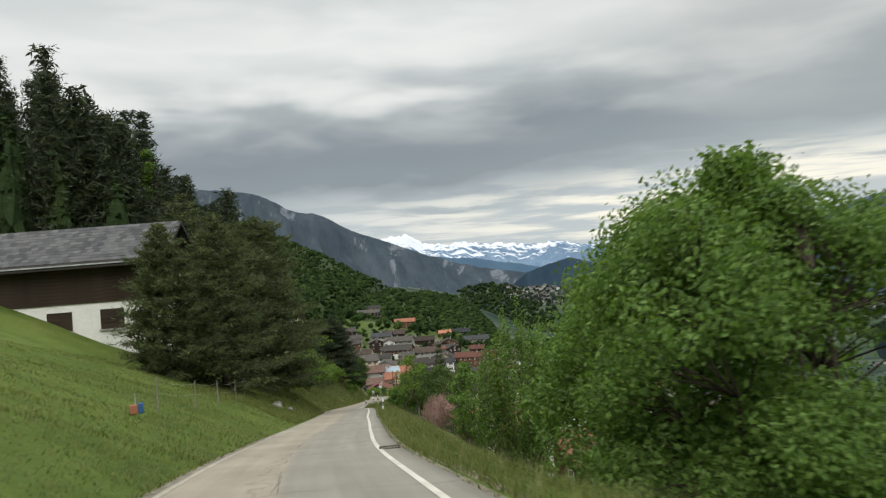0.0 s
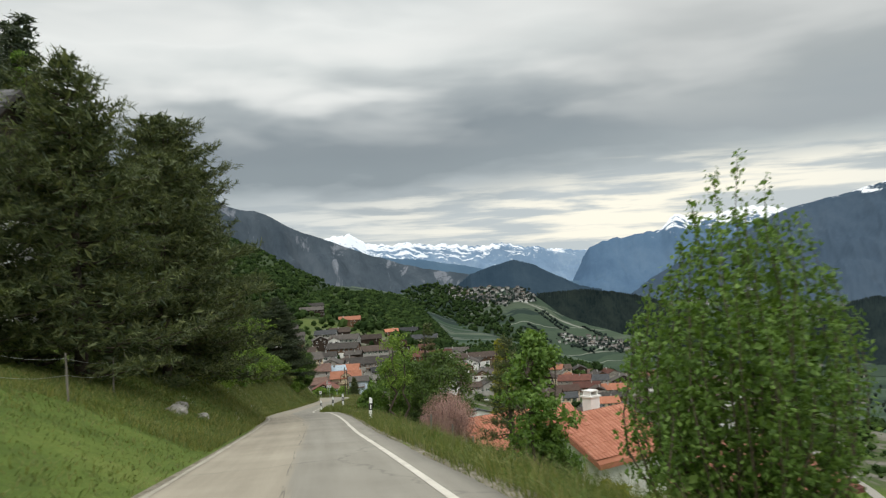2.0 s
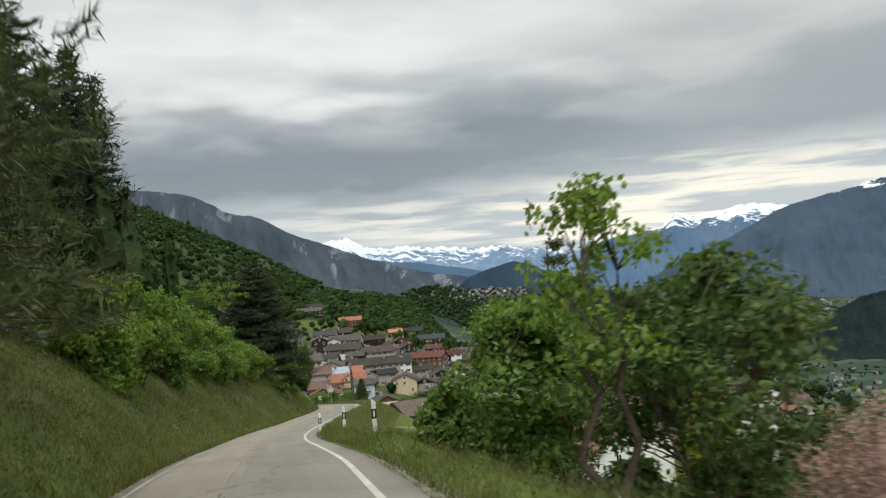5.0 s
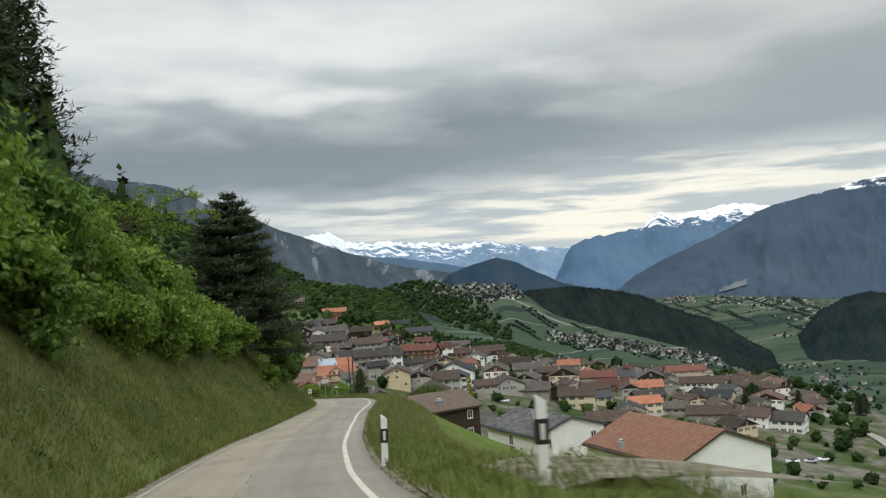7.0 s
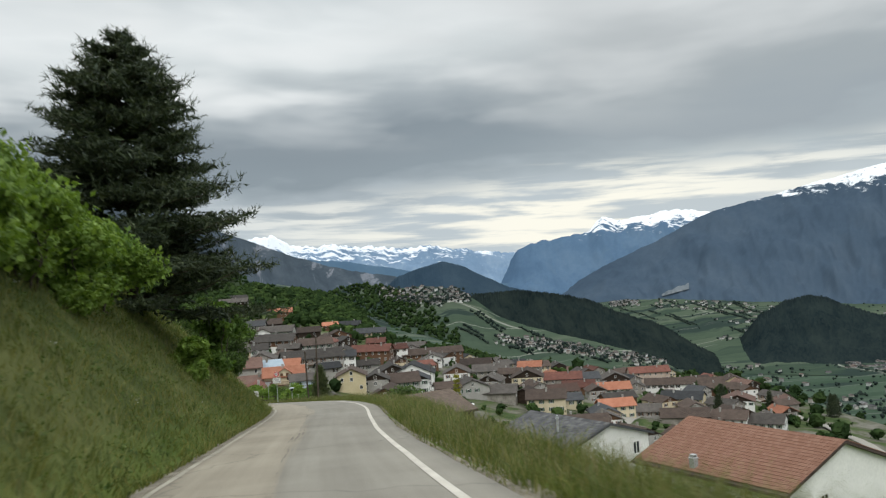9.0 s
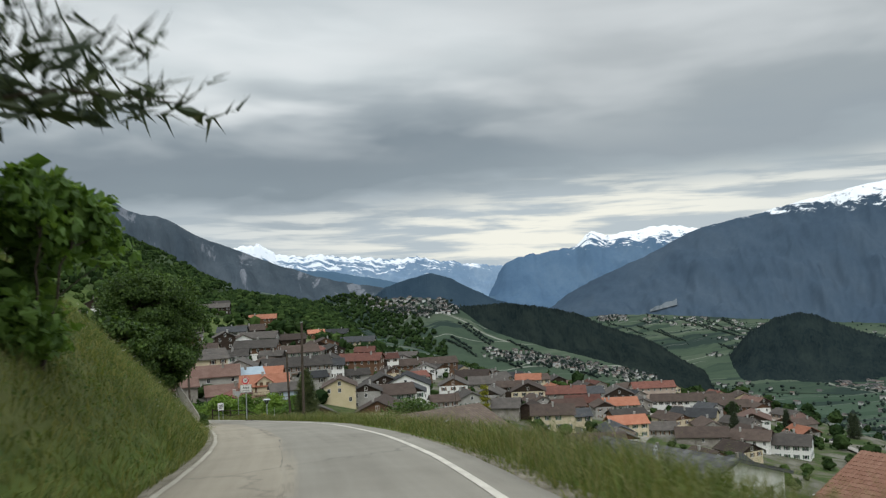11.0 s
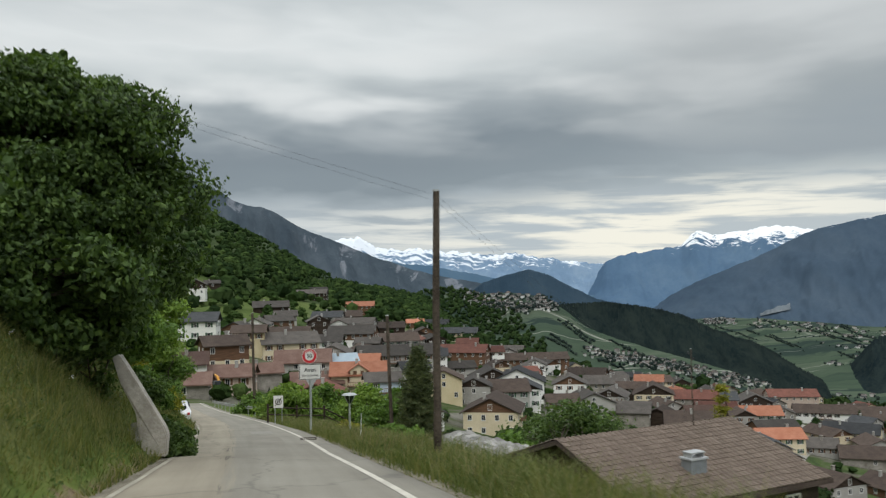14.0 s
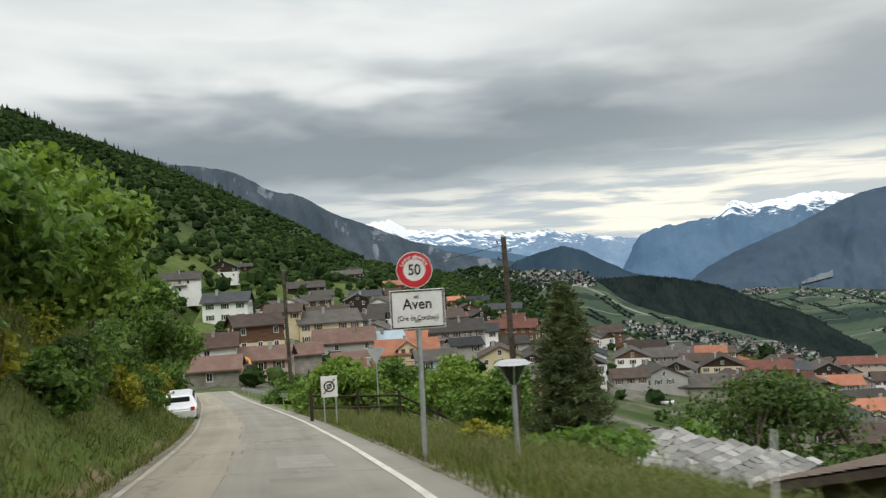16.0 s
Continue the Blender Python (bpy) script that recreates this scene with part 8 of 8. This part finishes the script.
def site_wall():
    """Rough stone wall where the road runs into the village."""
    rng = np.random.default_rng(9)
    ob = tagged(empty("stone_wall", 0, 0, 0), "rough grey stone retaining wall at the bend", "wall")
    me = []
    for q in range(5):
        bm = box_bm(((0, 0, 0), (0.9 + 0.12 * q, 0.5, 0.45)), bevel=0.08)
        for v in bm.verts:
            v.co += Vector(rng.normal(size=3) * 0.04)
        m_ = bpy.data.meshes.new("stone")
        bm.to_mesh(m_)
        bm.free()
        m_.materials.append(MATS["stone_wall"])
        me.append(m_)
    for k in range(24):
        y = 262 + k * 1.05
        x = float(road_x(y)) - 3.6
        for r in range(6):
            o = shared("stone", me[int(rng.integers(0, 5))], ob, pose(x - 0.12 * r, y + (0.5 if r % 2 else 0), float(road_z(y)) + 0.2 + 0.44 * r, 0, 0, 105 + rng.normal() * 5))


site_wall()


def parked(x, y, rz, mat, k):
    """A small car far off in the village."""
    ob = tagged(empty("car", x, y, gz(x, y), rz), "small parked car on a village forecourt", "car", "parked village cars")
    bm = box_bm(((0, 0, 0.62), (1.7, 4.0, 0.7)), bevel=0.15)
    part("body", bm, mat, ob)
    part("cabin", box_bm(((0, -0.2, 1.18), (1.5, 2.2, 0.55)), bevel=0.18), "window_glass", ob)
    for sx in (-0.8, 0.8):
        for wy in (-1.25, 1.25):
            w = part("wheel", disc_bm(0.31, 0.2, 0.0, 16), "post_black", ob)
            w.matrix_local = Matrix.Translation((sx, wy, 0.31)) @ Matrix.Rotation(math.pi / 2, 4, "Z")


for k, (x, y, r) in enumerate(((37.0, 384.0, 70), (60.0, 352.0, 20), (118.0, 330.0, 80), (126.0, 334.0, 80), (133.0, 338.0, 82), (196.0, 430.0, 60), (95.0, 412.0, 10), (150.0, 398.0, 40))):
    parked(x, y, r, ("car_white", "post_black", "car_white", "zinc")[k % 4], k)

# ---- grass, woods and far villages ----
def grass(name, label, n, u0, u1, y0, y1, h0, h1, width, mat, seed, power=1.6, lean=0.35, skip=0.0, patch=0.0):
    """Blades of grass along the road, thickest by its edge."""
    rng = np.random.default_rng(seed)
    q = rng.uniform(0, 1, n) ** power
    u = u0 + (u1 - u0) * q
    y = rng.uniform(y0, y1, n)
    if patch:
        keep = waves(u * 1.0, y, 1.9, seed) + 0.7 * rng.normal(size=n) > patch
        u, y = u[keep], y[keep]
    ok = ~((y > 204) & (u > 6.0))
    u, y = u[ok], y[ok]
    x = u + road_x(y) + (widen(y) if u0 > 0 else narrow(y))
    z = ground_z(x, y)
    m = len(x)
    tall = 0.75 + 0.35 * waves(x, y, 3.3, seed + 2)
    h = rng.uniform(h0, h1, m) * tall * np.where((y > 203) & (x - road_x(y) > 3.6), 0.75, 1.0)
    # blades arch over, each tussock mostly one way
    a = rng.uniform(0, 2 * math.pi, m)
    way = 6.0 * waves(x, y, 1.1, seed + 5) + rng.normal(size=m) * 0.8
    fall = np.stack([np.cos(way), np.sin(way), 0 * way], -1)
    side = np.stack([np.cos(a), np.sin(a), 0 * a], -1)
    bend = fall * (h * rng.uniform(0.15, 1.5, m) * lean * 2.0)[:, None]
    w = width * rng.uniform(0.5, 1.3, m)
    p = np.stack([x, y, z - 0.03], -1)
    up = np.array([0, 0, 1.0]) * (h * rng.uniform(0.6, 1.0, m))[:, None]
    V = np.stack([p - side * w[:, None], p + side * w[:, None], p + up * 0.68 + bend * 0.3 + side * w[:, None] * 0.7, p + up * 0.68 + bend * 0.3 - side * w[:, None] * 0.7, p + up + bend], 1).reshape(-1, 3)
    i = np.arange(m)[:, None] * 5
    me = bpy.data.meshes.new(name)
    quads = (i + np.array([[0, 1, 2, 3]])).tolist()
    tris = (i + np.array([[3, 2, 4]])).tolist()
    me.from_pydata(V.tolist(), [], quads + tris)
    me.materials.append(MATS[mat])
    tagged(new(name, me), label, "grass", kind="stuff")


def herbs(name, label, n, u0, u1, y0, y1, tall, size, mat, seed):
    """Low leafy weeds among the grass: small sprays of leaves in patches."""
    rng = np.random.default_rng(seed)
    u = u0 + (u1 - u0) * rng.uniform(0, 1, n)
    y = rng.uniform(y0, y1, n)
    keep = (waves(u, y, 1.6, seed) + 0.5 * rng.normal(size=n) > 0.15) & ~((y > 204) & (u > 6.0))
    u, y = u[keep], y[keep]
    x = u + road_x(y) + (widen(y) if u0 > 0 else narrow(y))
    k = 9
    c = np.repeat(np.stack([x, y, ground_z(x, y)], -1), k, 0)
    q = rng.uniform(0, 1, (len(c), 1))
    off = rng.normal(size=(len(c), 3)) * np.array([0.11, 0.11, 0.02])
    c = c + off + np.array([0, 0, tall]) * q * np.repeat(rng.uniform(0.4, 1.0, (len(x), 1)), k, 0)
    face = off * 6 + np.array([0, 0, 1.0])
    v, f = leaf_cards(c, size, rng, 0.5, 0.1, face, 0.6)
    tagged(mesh_object(name, v, f, mat), label, "weeds", kind="stuff")


grass("verge_grass", "tall green grass on the outer verge", 80000, 2.72, 7.0, 6, 240, 0.2, 0.6, 0.008, "grass_blades", 1)
grass("verge_grass", "short grass creeping over the road edge", 12000, 2.55, 3.4, 6, 240, 0.08, 0.22, 0.007, "grass_blades", 2)
grass("verge_grass", "rank tall grass on the outer side of the bend", 34000, 3.0, 6.5, 118, 235, 0.4, 0.95, 0.008, "grass_blades", 8, 1.2)
grass("seed_grass", "dry seeding grass stalks on the outer verge", 20000, 3.0, 8.0, 6, 240, 0.45, 0.9, 0.0035, "grass_dry", 3, 1.0, 0.25, patch=0.1)
grass("bank_grass", "long green grass on the inner bank", 150000, -2.72, -9.5, 48, 235, 0.16, 0.55, 0.011, "bank_blades", 4, 1.3, 0.5)
grass("bank_grass", "dry grass tufts on the inner bank", 8000, -2.9, -9.0, 60, 235, 0.3, 0.65, 0.0045, "grass_dry", 5, 1.1, patch=0.35)
grass("seed_grass", "reddish seeding grass in the bend", 14000, 3.0, 6.5, 120, 228, 0.55, 1.0, 0.0035, "grass_dry", 9, 1.1, 0.3)
grass("bank_grass", "rank grass round the retaining wall", 6000, -3.2, -7.0, 185, 196, 0.45, 1.0, 0.006, "bank_blades", 10, 1.0)
grass("meadow_grass", "grazed meadow grass above the road", 70000, -2.72, -17.0, 4, 62, 0.06, 0.26, 0.012, "grass_blades", 6, 1.2, 0.5)
herbs("bank_weeds", "leafy weeds among the grass of the inner bank", 15000, -3.0, -10.0, 50, 235, 0.26, 0.085, "herb_leaf", 12)
herbs("verge_weeds", "leafy weeds among the verge grass", 5500, 3.0, 7.0, 6, 235, 0.3, 0.08, "herb_leaf", 13)


def wild_flowers():
    rng = np.random.default_rng(21)
    n = 90
    y = rng.uniform(60, 235, n)
    u = -rng.uniform(3.2, 8.5, n)
    x = u + road_x(y)
    P = np.stack([x, y, ground_z(x, y) + rng.uniform(0.3, 0.6, n)], -1)
    P = np.repeat(P, 6, 0) + rng.normal(size=(n * 6, 3)) * 0.05
    v, f = leaf_cards(P, 0.028, rng, 0.9)
    tagged(mesh_object("wild_flowers", v, f, "post_white"), "scattered white wild flowers on the bank", "flowers", kind="stuff")
    n = 60
    yy = 214 + rng.normal(size=n) * 0.7
    uu = -4.6 + rng.normal(size=n) * 0.6
    xx = uu + road_x(yy)
    P = np.repeat(np.stack([xx, yy, ground_z(xx, yy) + rng.uniform(0.3, 1.0, n)], -1), 12, 0) + rng.normal(size=(n * 12, 3)) * 0.08
    v, f = leaf_cards(P, 0.07, rng, 0.9)
    tagged(mesh_object("broom_flowers", v, f, "leaf_yellow"), "yellow flowering broom on the bank", "flowers", kind="stuff")


wild_flowers()


def ball(level):
    """Vertices and triangles of a unit ball, to be knocked out of shape."""
    bm = bmesh.new()
    bmesh.ops.create_icosphere(bm, subdivisions=level, radius=1.0)
    v = np.array([p.co[:] for p in bm.verts])
    f = np.array([[p.index for p in q.verts] for q in bm.faces])
    bm.free()
    return v, f


def wood(name, label, spots, mat, cards, conifer=False, seed=0, spread=1.0, sizes=(2.2, 4.2), level=2, slim=1.0):
    """Many far trees in one mesh: each a lumpy crown of its own shape, ragged with sprays of leaves."""
    rng = np.random.default_rng(seed)
    n = len(spots)
    r = rng.uniform(*sizes, n)
    h = r * (rng.uniform(2.2, 3.4, n) if conifer else rng.uniform(1.35, 2.0, n)) * slim
    z = ground_z(spots[:, 0], spots[:, 1]) if spots.shape[1] == 2 else spots[:, 2]
    base = np.stack([spots[:, 0], spots[:, 1], z], -1)
    bv, bf = ball(level)
    lump = np.zeros((n, len(bv)))
    for k, (fr, am) in enumerate(((2.2, 0.24), (4.6, 0.24), (8.0, 0.2))):
        way = rng.normal(size=(n, 3))
        way /= np.linalg.norm(way, axis=1, keepdims=True)
        lump += am * np.sin(fr * (way @ bv.T) * 1.6 + rng.uniform(0, 6.3, (n, 1))) * np.cos(fr * (rng.normal(size=(n, 3)) @ bv.T) * 0.8 + rng.uniform(0, 6.3, (n, 1)))
    out = (0.62 if conifer else 0.8) + lump
    q = (bv[:, 2] + 1) / 2
    wide = np.where(conifer, 0.62 * (1.02 - q) ** 0.75 / np.sqrt(np.clip(1 - bv[:, 2] ** 2, 0.06, 1)), 1.0)
    X = base[:, None, 0] + bv[None, :, 0] * wide * out * r[:, None]
    Y = base[:, None, 1] + bv[None, :, 1] * wide * out * r[:, None]
    Zc = base[:, None, 2] + h[:, None] * (0.48 + 0.5 * bv[None, :, 2] * (0.5 + 0.5 * out))
    core = np.stack([X, Y, Zc], -1)
    faces = (bf[None] + np.arange(n)[:, None, None] * len(bv)).reshape(-1, 3)
    pick = rng.integers(0, len(bv), (n, cards))
    P = np.take_along_axis(core, pick[:, :, None], 1)
    mid = base + np.stack([0 * h, 0 * h, h * 0.4], -1)
    P = P + (P - mid[:, None]) * rng.uniform(-0.05, 0.22, (n, cards, 1))
    face = (P - mid[:, None]) / r[:, None, None] + np.array([0, 0, 0.3])
    size = np.repeat(r * 0.42 * spread, cards)[:, None]
    v, f = leaf_cards(P.reshape(-1, 3), 1.0, rng, 0.75, 0.1, face.reshape(-1, 3), 0.45)
    c = np.repeat(P.reshape(-1, 3), 4, 0)
    v = c + (v - c) * np.repeat(size, 4, 0)
    me = bpy.data.meshes.new(name)
    me.from_pydata(np.concatenate([core.reshape(-1, 3), v]).tolist(), [], faces.tolist() + (f + n * len(bv)).tolist())
    me.polygons.foreach_set("use_smooth", np.zeros(len(me.polygons), bool))
    me.materials.append(MATS[mat])
    tagged(new(name, me), label, "trees", kind="stuff")


HOUSES = np.array([(o.matrix_world.translation.x, o.matrix_world.translation.y) for o in scene.objects if o.get("category") == "house"])


def clear_of_houses(p, d):
    if not len(HOUSES):
        return p
    dist = np.linalg.norm(p[:, None] - HOUSES[None], axis=2).min(1)
    return p[dist > d]


def grow_woods():
    rng = np.random.default_rng(31)

    def scatter(n, x0, x1, y0, y1, cut, size, seed):
        p = np.stack([rng.uniform(x0, x1, n), rng.uniform(y0, y1, n)], -1)
        k = waves(p[:, 0], p[:, 1], size, seed) + 0.35 * rng.normal(size=n)
        return p[k > cut]
    # hillside above the village
    a = scatter(2900, -420, -78, 260, 1150, -0.6, 55, 1)
    a = a[~((a[:, 0] > -170) & (a[:, 1] > 430) & (a[:, 1] < 640) & (waves(a[:, 0], a[:, 1], 38, 11) < 0.15))]
    b_ = scatter(2400, -1250, -300, 300, 1900, -0.5, 90, 2)
    c = scatter(1250, -160, 25, 640, 1300, -0.7, 40, 3)
    d = scatter(2000, 0, 270, 580, 1050, -0.8, 35, 4)
    e = scatter(900, 100, 420, 1080, 1500, 0.0, 40, 5)
    e2 = scatter(1500, -460, -90, 1080, 1800, -1.2, 60, 6)
    a = np.concatenate([a, e2])
    v2 = np.stack([rng.uniform(20, 235, 900), rng.uniform(1040, 1335, 900)], -1)
    v2 = v2[v2[:, 0] - 20 < (v2[:, 1] - 1000) * 0.75]
    v3 = np.stack([rng.uniform(-40, 330, 2600), rng.uniform(860, 1420, 2600)], -1)
    v3 = v3[waves(v3[:, 0], v3[:, 1], 70, 8) + 0.2 * rng.normal(size=len(v3)) > -0.45]
    c = np.concatenate([c, v2, v3])
    light = clear_of_houses(np.concatenate([a[::2], c[::2], d[::2], e[::3]]), 11)
    dark = clear_of_houses(np.concatenate([a[1::2], c[1::2], d[1::2], e[1::3]]), 11)
    wood("hillside_wood", "broadleaf wood on the hillside above the village", light, "wood_leaf", 16, False, 41, sizes=(2.4, 4.8), level=1)
    wood("hillside_wood", "darker trees in the hillside wood", dark, "wood_leaf_dark", 16, False, 42, sizes=(2.4, 5.2), level=1)
    wood("upper_forest", "dark forest on the upper mountainside", b_, "forest_leaf", 14, True, 43, 1.0, sizes=(3.6, 6.2), level=1)
    # slope above the road, behind the bank
    p = np.stack([rng.uniform(-110, -30, 420), rng.uniform(150, 300, 420)], -1)
    p = p[p[:, 0] < road_x(p[:, 1]) - 15]
    wood("slope_wood", "mixed trees on the slope above the road", p[::2], "wood_leaf", 90, False, 44, 0.42, sizes=(1.8, 3.4))
    wood("slope_wood", "dark trees on the slope above the road", p[1::2], "wood_leaf_dark", 90, False, 45, 0.42, sizes=(1.8, 3.4))
    # thicket on the slope above the chalet
    p = np.stack([rng.uniform(-130, -28, 520), rng.uniform(76, 205, 520)], -1)
    p = p[(p[:, 0] < road_x(p[:, 1]) - 21) & ~((p[:, 0] > -42) & (p[:, 1] < 84))]
    wood("slope_wood", "dark conifers and thicket above the chalet", p[::2], "forest_leaf", 150, True, 50, 0.4, sizes=(3.4, 5.4))
    wood("slope_wood", "green thicket on the slope above the chalet", p[1::2], "wood_leaf", 110, False, 51, 0.42, sizes=(1.8, 3.2))
    # gardens
    g = clear_of_houses(np.stack([rng.uniform(-60, 200, 620), rng.uniform(290, 640, 620)], -1), 6.3)
    wood("garden_trees", "garden trees and bushes between the houses", g[::2], "wood_leaf", 26, False, 46, sizes=(1.0, 2.3))
    wood("garden_trees", "dark garden trees between the houses", g[1::2], "wood_leaf_dark", 26, False, 47, sizes=(1.0, 2.6))
    t = clear_of_houses(np.stack([rng.uniform(-150, -58, 260), rng.uniform(310, 620, 260)], -1), 7)
    wood("garden_trees", "fruit trees and hedges on the upper meadows", t, "wood_leaf", 26, False, 52, sizes=(1.2, 2.9))
    h = np.stack([rng.uniform(150, 330, 80), rng.uniform(330, 560, 80)], -1)
    wood("garden_trees", "trees and hedges below the village", clear_of_houses(h, 9), "wood_leaf_dark", 40, False, 48, sizes=(2.0, 4.2))
    # the outer slope close to the road
    s = np.stack([rng.uniform(2, 40, 130), rng.uniform(85, 300, 130)], -1)
    s = clear_of_houses(s, 12)
    s = s[(s[:, 0] > road_x(s[:, 1]) + 22)]
    wood("slope_shrubs", "low shrubs on the slope below the road", s, "wood_leaf", 80, False, 49, 0.5, sizes=(0.7, 1.6))
    # hedges and lines of trees between the vineyards
    hs = []
    for k in range(46):
        a0, q0, ln = rng.uniform(18, 42), rng.uniform(0.3, 1.0), rng.uniform(0.4, 3.2)
        m = int(6 + ln * 19)
        w = np.linspace(0, 1, m)
        hs.append(on_range("vineyard_slope", a0 + ln * w + rng.normal(size=m) * 0.04, np.clip(q0 - 0.085 * ln * w + rng.normal(size=m) * 0.003, 0, 1)))
    hs.append(on_range("vineyard_slope", rng.uniform(18, 42, 150), rng.uniform(0.3, 1.0, 150)))
    for k in range(13):
        a0, q0, ln = rng.uniform(10, 20), rng.uniform(0.6, 0.98), rng.uniform(0.5, 2.2)
        m = int(6 + ln * 12)
        w = np.linspace(0, 1, m)
        hs.append(on_range("vineyard_terraces", a0 + ln * w + rng.normal(size=m) * 0.04, np.clip(q0 - 0.03 * w + rng.normal(size=m) * 0.004, 0, 1)))
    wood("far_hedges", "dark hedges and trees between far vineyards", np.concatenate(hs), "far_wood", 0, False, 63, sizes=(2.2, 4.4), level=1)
    # woods on the flank above the terraces and at the edge of the village plateau
    a3 = rng.uniform(1.5, 10.5, 1500)
    t3 = rng.uniform(0.4, 1.0, 1500)
    keep = t3 < 1.12 - 0.085 * np.clip(a3 - 4.0, 0, None) + 0.06 * rng.normal(size=1500)
    wood("flank_wood", "dark woods on the flank above the far vineyards", on_range("vineyard_terraces", a3[keep], t3[keep]), "wood_leaf_dark", 6, False, 64, sizes=(4, 7.5), level=1)
    p = clear_of_houses(np.stack([rng.uniform(20, 250, 330), rng.uniform(548, 640, 330)], -1), 9)
    wood("edge_trees", "trees at the edge of the village plateau", p, "wood_leaf_dark", 24, False, 65, sizes=(2.4, 5.0))


grow_woods()


def town_mat():
    m, nt, b = material("town_wall", 0.9, 0.0, 0.1)
    r = rnd(nt, True)
    link(nt, ramp(nt, r, [(0.0, (0.24, 0.24, 0.235)), (0.4, (0.62, 0.62, 0.61)), (0.75, (0.42, 0.39, 0.35)), (1.0, (0.74, 0.74, 0.73))]), b.inputs["Base Color"])
    m, nt, b = material("town_roof", 0.9, 0.0, 0.1)
    r = rnd(nt, True)
    link(nt, ramp(nt, r, [(0.0, (0.06, 0.06, 0.063)), (0.5, (0.095, 0.088, 0.083)), (0.85, (0.13, 0.095, 0.08)), (1.0, (0.17, 0.17, 0.172))]), b.inputs["Base Color"])


town_mat()


def town(name, label, pts, seed, size=(6, 10)):
    """A far village: little gabled houses in one mesh each for walls and roofs, with trees between."""
    rng = np.random.default_rng(seed)
    wv, wf, rv, rf = [], [], [], []
    for x, y, z in pts:
        L, S, H, R = rng.uniform(*size), rng.uniform(*size) * 0.8, rng.uniform(3.2, 5.6), rng.uniform(1.0, 1.8)
        a = rng.uniform(0, math.pi)
        c, s = math.cos(a), math.sin(a)

        def at(px, py, pz):
            return (x + px * c - py * s, y + px * s + py * c, z + pz)
        o = len(wv)
        wv += [at(sx * L / 2, sy * S / 2, zz) for zz in (-5, H) for sx, sy in ((-1, -1), (1, -1), (1, 1), (-1, 1))]
        wf += [(o, o + 1, o + 5, o + 4), (o + 1, o + 2, o + 6, o + 5), (o + 2, o + 3, o + 7, o + 6), (o + 3, o, o + 4, o + 7)]
        o = len(rv)
        e = 0.7
        rv += [at(-L / 2 - e, -S / 2 - e, H - 0.3), at(L / 2 + e, -S / 2 - e, H - 0.3), at(L / 2 + e, S / 2 + e, H - 0.3), at(-L / 2 - e, S / 2 + e, H - 0.3), at(-L / 2 - e, 0, H + R), at(L / 2 + e, 0, H + R)]
        rf += [(o, o + 1, o + 5, o + 4), (o + 2, o + 3, o + 4, o + 5), (o + 1, o + 2, o + 5), (o + 3, o, o + 4)]
    tagged(mesh_object(name, wv, wf, "town_wall"), label, "village", kind="stuff")
    tagged(mesh_object("far_roofs", rv, rf, "town_roof"), "small tiled roofs of the " + label, "roofs", kind="stuff")
    near = pts[rng.integers(0, len(pts), 2 * len(pts))] + rng.normal(size=(2 * len(pts), 3)) * np.array([13, 13, 0]) - np.array([0, 0, 1.5])
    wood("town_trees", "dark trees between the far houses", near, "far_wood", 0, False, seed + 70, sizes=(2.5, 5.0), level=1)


def far_towns():
    rng = np.random.default_rng(77)
    vines = ("vineyard_terraces",)

    def scatter(n, a0, a1, mid_el, half):
        """Lines of sight spread over a band of bearings; the band's height angle runs from end to end."""
        w = rng.uniform(0, 1, n)
        return a0 + (a1 - a0) * w, np.interp(w, np.linspace(0, 1, len(mid_el)), mid_el) + rng.uniform(-1, 1, n) * half
    town("far_village", "distant village on the vineyard slope", in_view(*scatter(190, 5.0, 11.6, (-1.1, -1.25, -1.4, -1.45), 0.55), vines), 1, (5, 9))
    town("far_village", "distant houses down the vineyard slope", in_view(*scatter(70, 6.2, 9.6, (-1.5, -1.9), 0.3), vines), 4, (5, 8))
    town("far_village", "distant village at the foot of the vineyards", in_view(*scatter(210, 13.2, 25.4, (-4.85, -5.35, -5.95, -6.6, -7.3), 0.38), vines), 2, (4, 8))
    a = np.concatenate([rng.uniform(21.4, 23.4, 60), rng.uniform(23.5, 33, 60), rng.uniform(28, 40, 60)])
    t = np.concatenate([rng.uniform(0.88, 0.99, 60), rng.uniform(0.78, 0.99, 60), rng.uniform(0.35, 0.8, 60)])
    town("far_village", "distant houses among the vineyards", on_range("vineyard_slope", a, t), 3, (6, 11))
    town("far_village", "distant houses along the valley floor", in_view(*scatter(90, 36, 42, (-7.2, -8.0), 0.35), (), 900, 2400), 5, (8, 14))
    town("far_village", "scattered houses and barns on the lower terraces", in_view(*scatter(80, 27, 43, (-9.0, -8.6, -9.6), 1.5), (), 640, 2400), 6, (6, 10))
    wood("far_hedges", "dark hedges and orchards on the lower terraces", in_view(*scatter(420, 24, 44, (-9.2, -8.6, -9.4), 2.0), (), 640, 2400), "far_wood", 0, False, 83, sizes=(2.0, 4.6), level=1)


far_towns()
